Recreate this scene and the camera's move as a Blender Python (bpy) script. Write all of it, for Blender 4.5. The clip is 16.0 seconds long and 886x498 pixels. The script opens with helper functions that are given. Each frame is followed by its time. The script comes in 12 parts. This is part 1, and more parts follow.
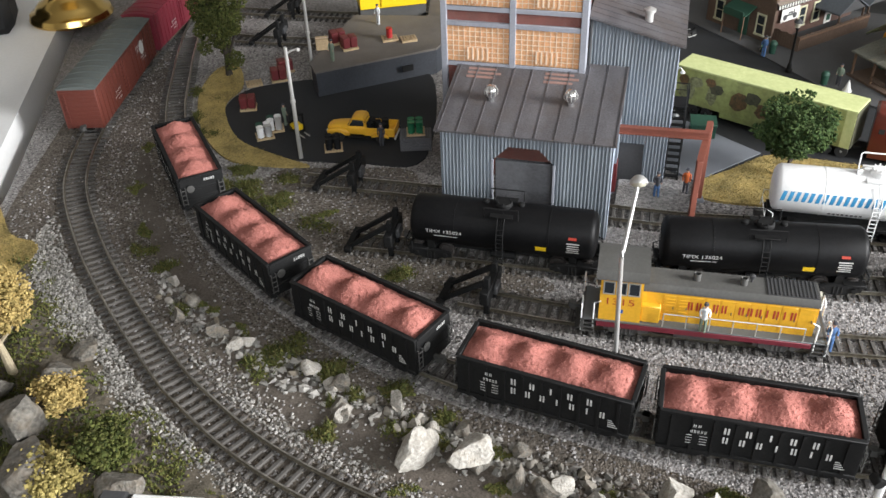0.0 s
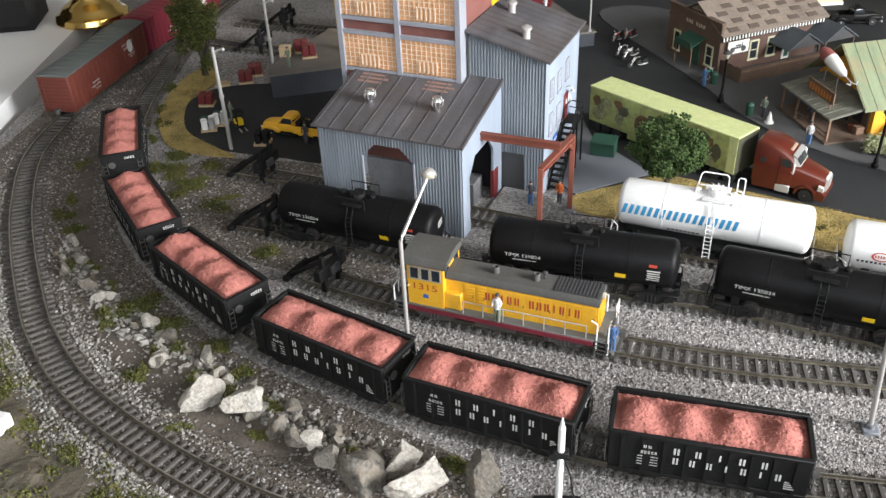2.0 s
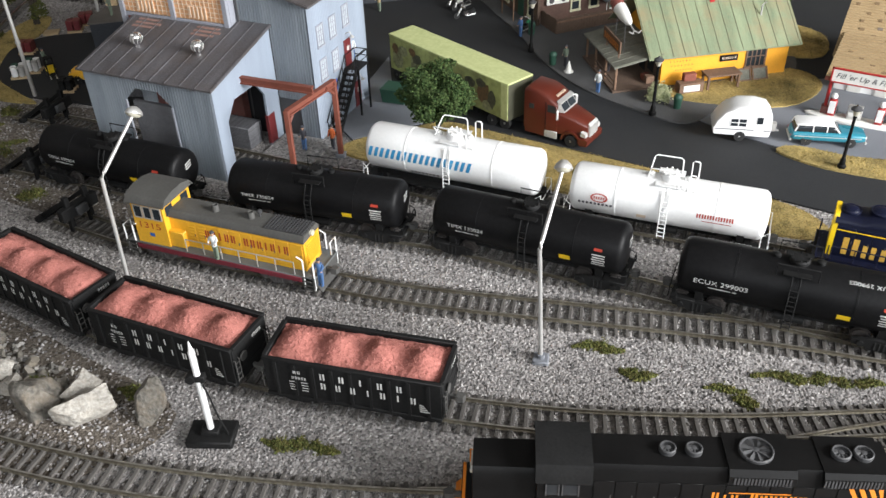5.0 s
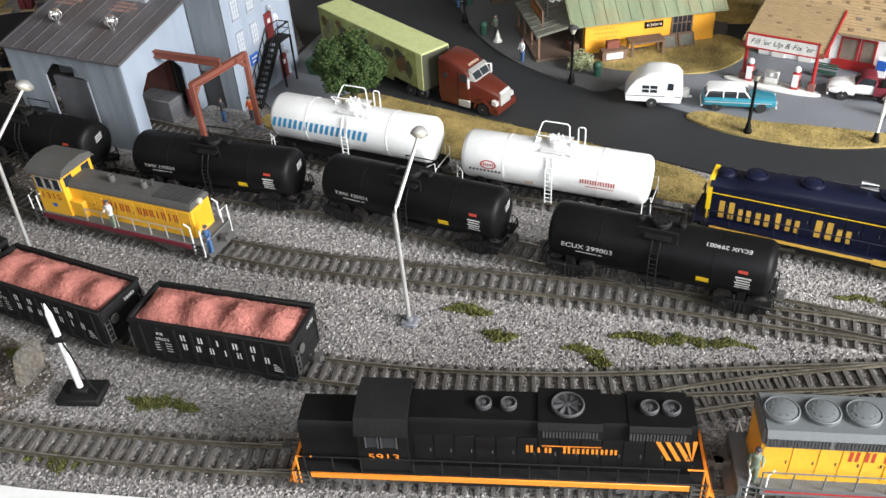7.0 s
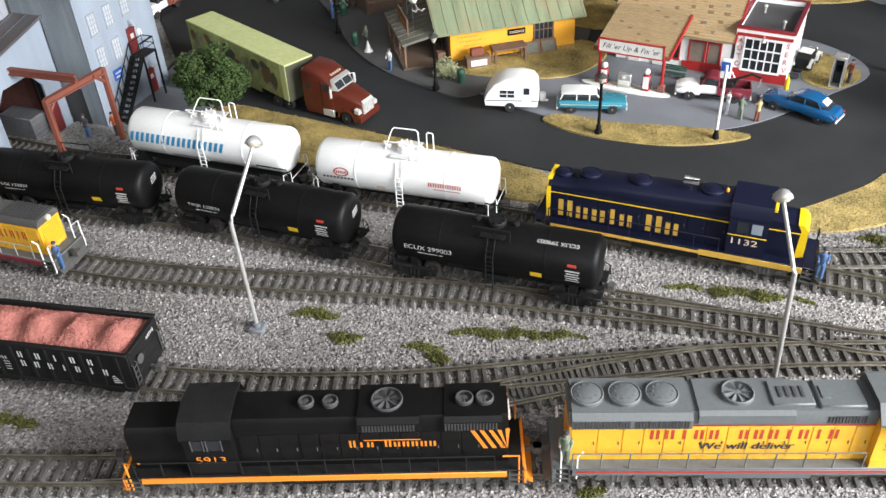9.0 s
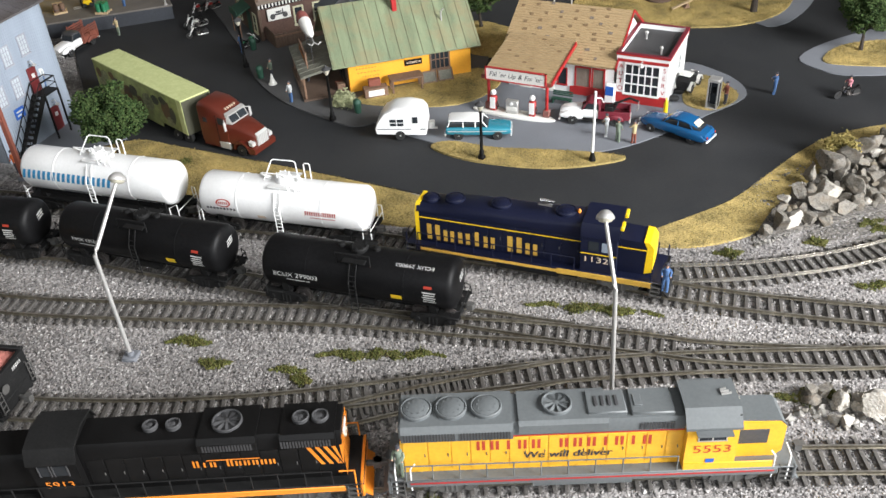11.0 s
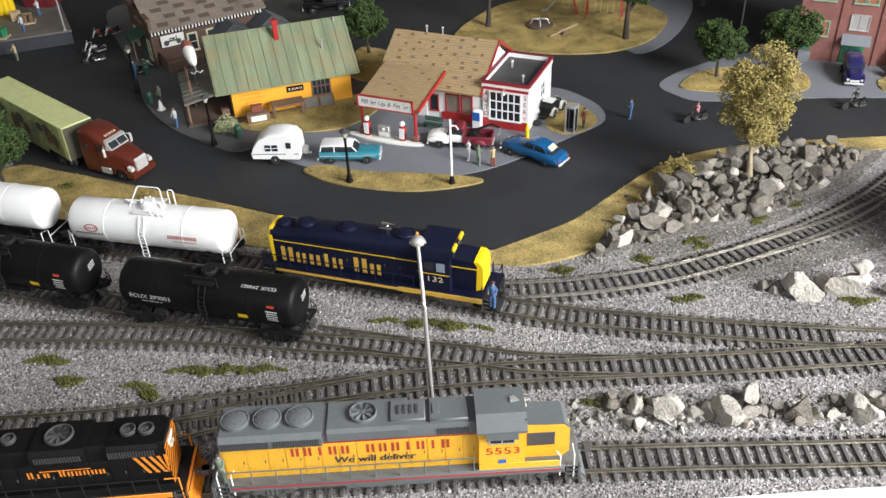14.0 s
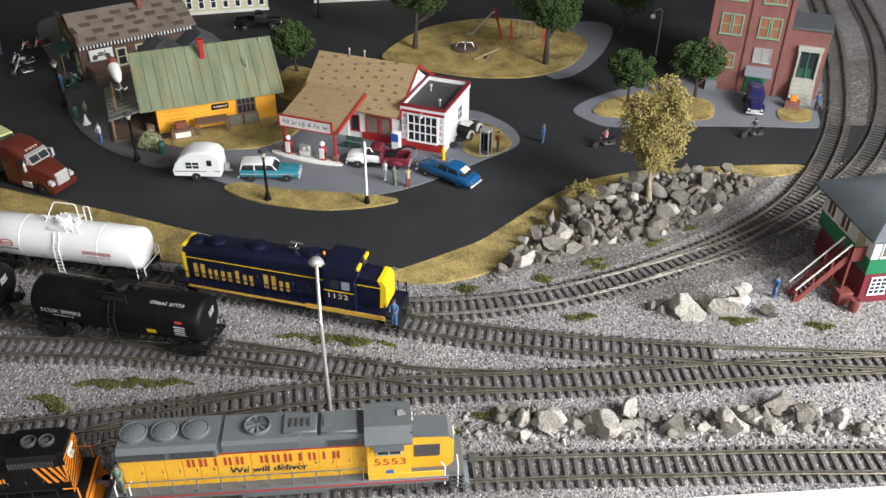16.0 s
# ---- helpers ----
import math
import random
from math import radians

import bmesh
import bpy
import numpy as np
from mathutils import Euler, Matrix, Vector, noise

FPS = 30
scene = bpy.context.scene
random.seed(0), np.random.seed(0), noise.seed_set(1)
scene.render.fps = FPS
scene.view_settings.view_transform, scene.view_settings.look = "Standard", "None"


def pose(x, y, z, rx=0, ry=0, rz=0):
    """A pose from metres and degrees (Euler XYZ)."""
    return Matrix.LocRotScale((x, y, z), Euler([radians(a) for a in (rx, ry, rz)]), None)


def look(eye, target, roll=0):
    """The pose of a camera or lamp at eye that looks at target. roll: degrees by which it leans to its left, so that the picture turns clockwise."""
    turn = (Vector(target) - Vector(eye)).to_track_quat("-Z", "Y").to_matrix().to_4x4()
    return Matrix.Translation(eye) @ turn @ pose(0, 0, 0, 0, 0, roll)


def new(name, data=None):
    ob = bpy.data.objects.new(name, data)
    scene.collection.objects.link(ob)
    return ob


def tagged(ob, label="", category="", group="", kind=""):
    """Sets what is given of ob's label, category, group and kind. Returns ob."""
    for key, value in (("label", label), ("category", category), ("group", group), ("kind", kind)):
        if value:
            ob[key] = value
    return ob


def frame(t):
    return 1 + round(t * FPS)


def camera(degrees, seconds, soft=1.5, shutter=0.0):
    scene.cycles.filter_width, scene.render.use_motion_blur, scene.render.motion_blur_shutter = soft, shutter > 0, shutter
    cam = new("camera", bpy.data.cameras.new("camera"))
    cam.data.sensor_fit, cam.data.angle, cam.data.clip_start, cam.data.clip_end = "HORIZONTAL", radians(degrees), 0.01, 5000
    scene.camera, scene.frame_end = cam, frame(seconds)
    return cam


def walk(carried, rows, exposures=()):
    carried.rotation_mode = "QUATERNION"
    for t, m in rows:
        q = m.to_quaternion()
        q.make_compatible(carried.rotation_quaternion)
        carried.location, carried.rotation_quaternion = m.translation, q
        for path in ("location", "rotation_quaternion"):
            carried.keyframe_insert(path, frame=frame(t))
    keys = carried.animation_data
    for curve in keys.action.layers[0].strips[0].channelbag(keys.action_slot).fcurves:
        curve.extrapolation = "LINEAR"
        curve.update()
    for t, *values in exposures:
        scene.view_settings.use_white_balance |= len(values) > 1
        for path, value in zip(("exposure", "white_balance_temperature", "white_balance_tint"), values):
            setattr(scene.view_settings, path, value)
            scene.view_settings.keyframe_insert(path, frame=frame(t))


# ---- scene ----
cam = camera(54.2, 16.0)
PATH = [
    (0, (0.049, 0.073, 0.379), (-0.04, 1.694, -0.788), -2.2),
    (0.5, (0.102, 0.06, 0.377), (-0.059, 1.702, -0.753), -1.2),
    (1, (0.152, 0.047, 0.379), (-0.093, 1.69, -0.735), -1.2),
    (1.5, (0.204, 0.041, 0.376), (-0.105, 1.681, -0.727), -1.6),
    (2, (0.25, 0.034, 0.375), (-0.107, 1.668, -0.722), -2.5),
    (2.5, (0.287, 0.024, 0.373), (-0.096, 1.658, -0.717), -2.9),
    (3, (0.313, 0.017, 0.37), (-0.073, 1.649, -0.721), -3.2),
    (3.5, (0.331, 0.018, 0.368), (-0.015, 1.651, -0.733), -3.8),
    (4, (0.331, 0.039, 0.362), (0.01, 1.667, -0.754), -4.0),
    (4.5, (0.372, 0.048, 0.362), (0.078, 1.674, -0.766), -3.0),
    (4.7, (0.399, 0.046, 0.363), (0.086, 1.656, -0.781), -2.0),
    (6.8, (0.527, 0.051, 0.36), (0.128, 1.598, -0.842), -3.9),
    (7, (0.535, 0.051, 0.361), (0.141, 1.597, -0.845), -4.0),
    (7.5, (0.554, 0.046, 0.362), (0.172, 1.597, -0.842), -4.2),
    (8, (0.573, 0.041, 0.363), (0.214, 1.602, -0.835), -4.1),
    (8.5, (0.585, 0.044, 0.363), (0.285, 1.617, -0.835), -3.4),
    (9, (0.596, 0.047, 0.364), (0.343, 1.63, -0.832), -3.1),
    (9.2, (0.6, 0.047, 0.365), (0.358, 1.633, -0.829), -3.1),
    (11.3, (0.682, 0.031, 0.379), (0.476, 1.654, -0.771), -3.7),
    (11.5, (0.685, 0.027, 0.381), (0.479, 1.653, -0.765), -3.6),
    (12, (0.695, 0.016, 0.39), (0.499, 1.646, -0.753), -3.5),
    (12.5, (0.712, 0.013, 0.396), (0.535, 1.645, -0.745), -3.2),
    (13, (0.73, 0.011, 0.4), (0.581, 1.644, -0.745), -2.8),
    (13.5, (0.745, 0.008, 0.404), (0.616, 1.647, -0.734), -2.7),
    (14, (0.759, 0.009, 0.406), (0.648, 1.646, -0.738), -2.4),
    (14.5, (0.771, 0.012, 0.41), (0.681, 1.646, -0.739), -1.7),
    (15, (0.782, 0.008, 0.416), (0.71, 1.648, -0.726), -1.2),
    (15.5, (0.788, -0.003, 0.421), (0.746, 1.64, -0.719), -0.5),
    (16, (0.796, -0.011, 0.43), (0.795, 1.641, -0.699), 0.5),
]
walk(cam, [(t, look(eye, target, roll)) for t, eye, target, roll in PATH],
     exposures=[(0, 0.66), (1.5, 0.56), (3, 0.40), (3.5, 0.40), (4, 0.25), (4.7, 0.17), (7, 0.12), (9, 0.10), (11.5, -0.05), (13.5, -0.24), (16, -0.45)])

# ---------------------------------------------------------------- light: an overcast sky through two windows of the room
world = bpy.data.worlds.new("sky")
scene.world = world
world.use_nodes = True
sky = world.node_tree.nodes.new("ShaderNodeTexSky")
sky.sky_type, sky.sun_disc, sky.sun_elevation, sky.sun_rotation = "NISHITA", False, radians(35), radians(80)
world.node_tree.links.new(sky.outputs["Color"], world.node_tree.nodes["Background"].inputs["Color"])
world.node_tree.nodes["Background"].inputs["Strength"].default_value = 0.12


def window_light(name, eye, target, w, h, power, col):
    d = bpy.data.lights.new(name, "AREA")
    d.shape, d.size, d.size_y, d.energy, d.color = "RECTANGLE", w, h, power, col
    ob = new(name, d)
    ob.matrix_basis = look(eye, target)
    return ob


window_light("window_light_right", (1.80, -0.02, 0.62), (0.62, 0.32, 0.0), 0.70, 0.66, 62.0, (0.985, 0.99, 1.0))
window_light("window_light_south", (0.80, -1.48, 1.05), (0.6, 0.7, 0.0), 1.8, 0.9, 21.0, (0.95, 0.98, 1.0))
# ---------------------------------------------------------------- materials
def mat(name, col, rough=0.6, metal=0.0, var=0.12, coarse=40.0, fine=600.0, bump=0.0, tint=None, spec=0.5, coat=0.0, rnd=0.0, stretch=None, blotch=None):
    """A surface colour that varies at two scales, with a fine relief; stretch draws the coarse stains out into streaks.
    blotch: (colour, scale, amount) of a second stain over the first."""
    m = bpy.data.materials.new(name)
    m.use_nodes = True
    nt = m.node_tree
    N, L = nt.nodes, nt.links
    p = N["Principled BSDF"]
    p.inputs["Roughness"].default_value = rough
    p.inputs["Metallic"].default_value = metal
    p.inputs["Specular IOR Level"].default_value = spec
    p.inputs["Coat Weight"].default_value = coat
    tc = N.new("ShaderNodeTexCoord")
    n1, n2 = N.new("ShaderNodeTexNoise"), N.new("ShaderNodeTexNoise")
    n1.inputs["Scale"].default_value, n2.inputs["Scale"].default_value = coarse, fine
    n1.inputs["Detail"].default_value, n2.inputs["Detail"].default_value = 4.0, 3.0
    if stretch:
        mp = N.new("ShaderNodeMapping")
        mp.inputs["Scale"].default_value = stretch
        L.new(tc.outputs["Object"], mp.inputs["Vector"])
        L.new(mp.outputs["Vector"], n1.inputs["Vector"])
    else:
        L.new(tc.outputs["Object"], n1.inputs["Vector"])
    L.new(tc.outputs["Object"], n2.inputs["Vector"])
    add = N.new("ShaderNodeMath")
    add.operation = "ADD"
    L.new(n1.outputs["Fac"], add.inputs[0])
    L.new(n2.outputs["Fac"], add.inputs[1])
    src = add.outputs[0]
    if rnd:
        oi = N.new("ShaderNodeObjectInfo")
        ma = N.new("ShaderNodeMath")
        ma.operation = "MULTIPLY_ADD"
        ma.inputs[1].default_value = rnd
        L.new(oi.outputs["Random"], ma.inputs[0])
        L.new(src, ma.inputs[2])
        src = ma.outputs[0]
    mr = N.new("ShaderNodeMapRange")
    mr.inputs["From Min"].default_value, mr.inputs["From Max"].default_value = 0.65, 1.35 + rnd
    L.new(src, mr.inputs["Value"])
    mix = N.new("ShaderNodeMix")
    mix.data_type = "RGBA"
    t = tint or [c * 0.75 for c in col]
    lo = [c * (1 - var) + d * 0 for c, d in zip(col, t)] if tint is None else t
    hi = [min(1.0, c * (1 + var)) for c in col]
    mix.inputs["A"].default_value = (*lo, 1)
    mix.inputs["B"].default_value = (*hi, 1)
    L.new(mr.outputs["Result"], mix.inputs["Factor"])
    top = mix
    if blotch:
        n3, m3, top = N.new("ShaderNodeTexNoise"), N.new("ShaderNodeMapRange"), N.new("ShaderNodeMix")
        n3.inputs["Scale"].default_value, n3.inputs["Detail"].default_value, n3.inputs["Roughness"].default_value = blotch[1], 6.0, 0.65
        m3.inputs["From Min"].default_value, m3.inputs["From Max"].default_value, m3.inputs["To Max"].default_value = 0.44, 0.66, blotch[2]
        top.data_type = "RGBA"
        L.new(tc.outputs["Object"], n3.inputs["Vector"])
        L.new(n3.outputs["Fac"], m3.inputs["Value"])
        L.new(m3.outputs["Result"], top.inputs["Factor"])
        L.new(mix.outputs["Result"], top.inputs["A"])
        top.inputs["B"].default_value = (*blotch[0], 1)
    L.new(top.outputs["Result"], p.inputs["Base Color"])
    rr = N.new("ShaderNodeMapRange")
    rr.inputs["To Min"].default_value, rr.inputs["To Max"].default_value = max(0.03, rough - 0.08), min(1.0, rough + 0.08)
    L.new(n1.outputs["Fac"], rr.inputs["Value"])
    L.new(rr.outputs["Result"], p.inputs["Roughness"])
    if bump:
        b = N.new("ShaderNodeBump")
        b.inputs["Strength"].default_value = 0.6
        b.inputs["Distance"].default_value = bump
        L.new(n2.outputs["Fac"], b.inputs["Height"])
        L.new(b.outputs["Normal"], p.inputs["Normal"])
    return m


def cell_mat(name, cols, scale, bump, rough=0.9):
    """Loose grains: a colour for each grain of a cell pattern, broken by broad stains."""
    m = bpy.data.materials.new(name)
    m.use_nodes = True
    nt = m.node_tree
    N, L = nt.nodes, nt.links
    p = N["Principled BSDF"]
    p.inputs["Roughness"].default_value = rough
    p.inputs["Specular IOR Level"].default_value = 0.25
    tc = N.new("ShaderNodeTexCoord")
    v = N.new("ShaderNodeTexVoronoi")
    v.inputs["Scale"].default_value = scale
    L.new(tc.outputs["Object"], v.inputs["Vector"])
    sep = N.new("ShaderNodeSeparateColor")
    L.new(v.outputs["Color"], sep.inputs["Color"])
    r = N.new("ShaderNodeValToRGB")
    e = r.color_ramp.elements
    while len(e) < len(cols):
        e.new(0.5)
    for i, c in enumerate(cols):
        e[i].position = i / (len(cols) - 1)
        e[i].color = (*c, 1)
    L.new(sep.outputs[0], r.inputs["Fac"])
    n = N.new("ShaderNodeTexNoise")
    n.inputs["Scale"].default_value = 9.0
    n.inputs["Detail"].default_value = 5.0
    L.new(tc.outputs["Object"], n.inputs["Vector"])
    mr = N.new("ShaderNodeMapRange")
    mr.inputs["From Min"].default_value, mr.inputs["From Max"].default_value = 0.3, 0.7
    mr.inputs["To Min"].default_value, mr.inputs["To Max"].default_value = 0.78, 1.12
    L.new(n.outputs["Fac"], mr.inputs["Value"])
    mul = N.new("ShaderNodeMix")
    mul.data_type, mul.blend_type = "RGBA", "MULTIPLY"
    mul.inputs["Factor"].default_value = 1.0
    L.new(r.outputs["Color"], mul.inputs["A"])
    L.new(mr.outputs["Result"], mul.inputs["B"])
    L.new(mul.outputs["Result"], p.inputs["Base Color"])
    b = N.new("ShaderNodeBump")
    b.inputs["Strength"].default_value = 0.8
    b.inputs["Distance"].default_value = bump
    b.invert = True
    L.new(v.outputs["Distance"], b.inputs["Height"])
    L.new(b.outputs["Normal"], p.inputs["Normal"])
    return m


def grain_mat(name, cols, rough=0.9, patch=(9.0, 0.75, 1.15)):
    """One mesh of many loose bits: each bit takes its own colour."""
    m = bpy.data.materials.new(name)
    m.use_nodes = True
    N, L = m.node_tree.nodes, m.node_tree.links
    p = N["Principled BSDF"]
    p.inputs["Roughness"].default_value = rough
    p.inputs["Specular IOR Level"].default_value = 0.25
    g = N.new("ShaderNodeNewGeometry")
    r = N.new("ShaderNodeValToRGB")
    e = r.color_ramp.elements
    while len(e) < len(cols):
        e.new(0.5)
    for i, c in enumerate(cols):
        e[i].position = i / (len(cols) - 1)
        e[i].color = (*c, 1)
    L.new(g.outputs["Random Per Island"], r.inputs["Fac"])
    tc = N.new("ShaderNodeTexCoord")
    n = N.new("ShaderNodeTexNoise")
    n.inputs["Scale"].default_value = patch[0]
    n.inputs["Detail"].default_value = 5.0
    L.new(tc.outputs["Object"], n.inputs["Vector"])
    mr = N.new("ShaderNodeMapRange")
    mr.inputs["From Min"].default_value, mr.inputs["From Max"].default_value = 0.3, 0.7
    mr.inputs["To Min"].default_value, mr.inputs["To Max"].default_value = patch[1:]
    L.new(n.outputs["Fac"], mr.inputs["Value"])
    mul = N.new("ShaderNodeMix")
    mul.data_type, mul.blend_type = "RGBA", "MULTIPLY"
    mul.inputs["Factor"].default_value = 1.0
    L.new(r.outputs["Color"], mul.inputs["A"])
    L.new(mr.outputs["Result"], mul.inputs["B"])
    L.new(mul.outputs["Result"], p.inputs["Base Color"])
    return m


def brick_mat(name, c1, c2, mortar, scale):
    m = bpy.data.materials.new(name)
    m.use_nodes = True
    N, L = m.node_tree.nodes, m.node_tree.links
    p = N["Principled BSDF"]
    p.inputs["Roughness"].default_value = 0.85
    tc, mp, b = N.new("ShaderNodeTexCoord"), N.new("ShaderNodeMapping"), N.new("ShaderNodeTexBrick")
    mp.inputs["Rotation"].default_value = (radians(90), 0, 0)
    b.inputs["Scale"].default_value = scale
    b.inputs["Color1"].default_value, b.inputs["Color2"].default_value, b.inputs["Mortar"].default_value = (*c1, 1), (*c2, 1), (*mortar, 1)
    L.new(tc.outputs["Object"], mp.inputs["Vector"])
    L.new(mp.outputs["Vector"], b.inputs["Vector"])
    n = N.new("ShaderNodeTexNoise")
    n.inputs["Scale"].default_value = 60.0
    L.new(tc.outputs["Object"], n.inputs["Vector"])
    mul = N.new("ShaderNodeMix")
    mul.data_type, mul.blend_type = "RGBA", "MULTIPLY"
    mul.inputs["Factor"].default_value = 0.5
    L.new(b.outputs["Color"], mul.inputs["A"])
    L.new(n.outputs["Fac"], mul.inputs["B"])
    L.new(mul.outputs["Result"], p.inputs["Base Color"])
    return m


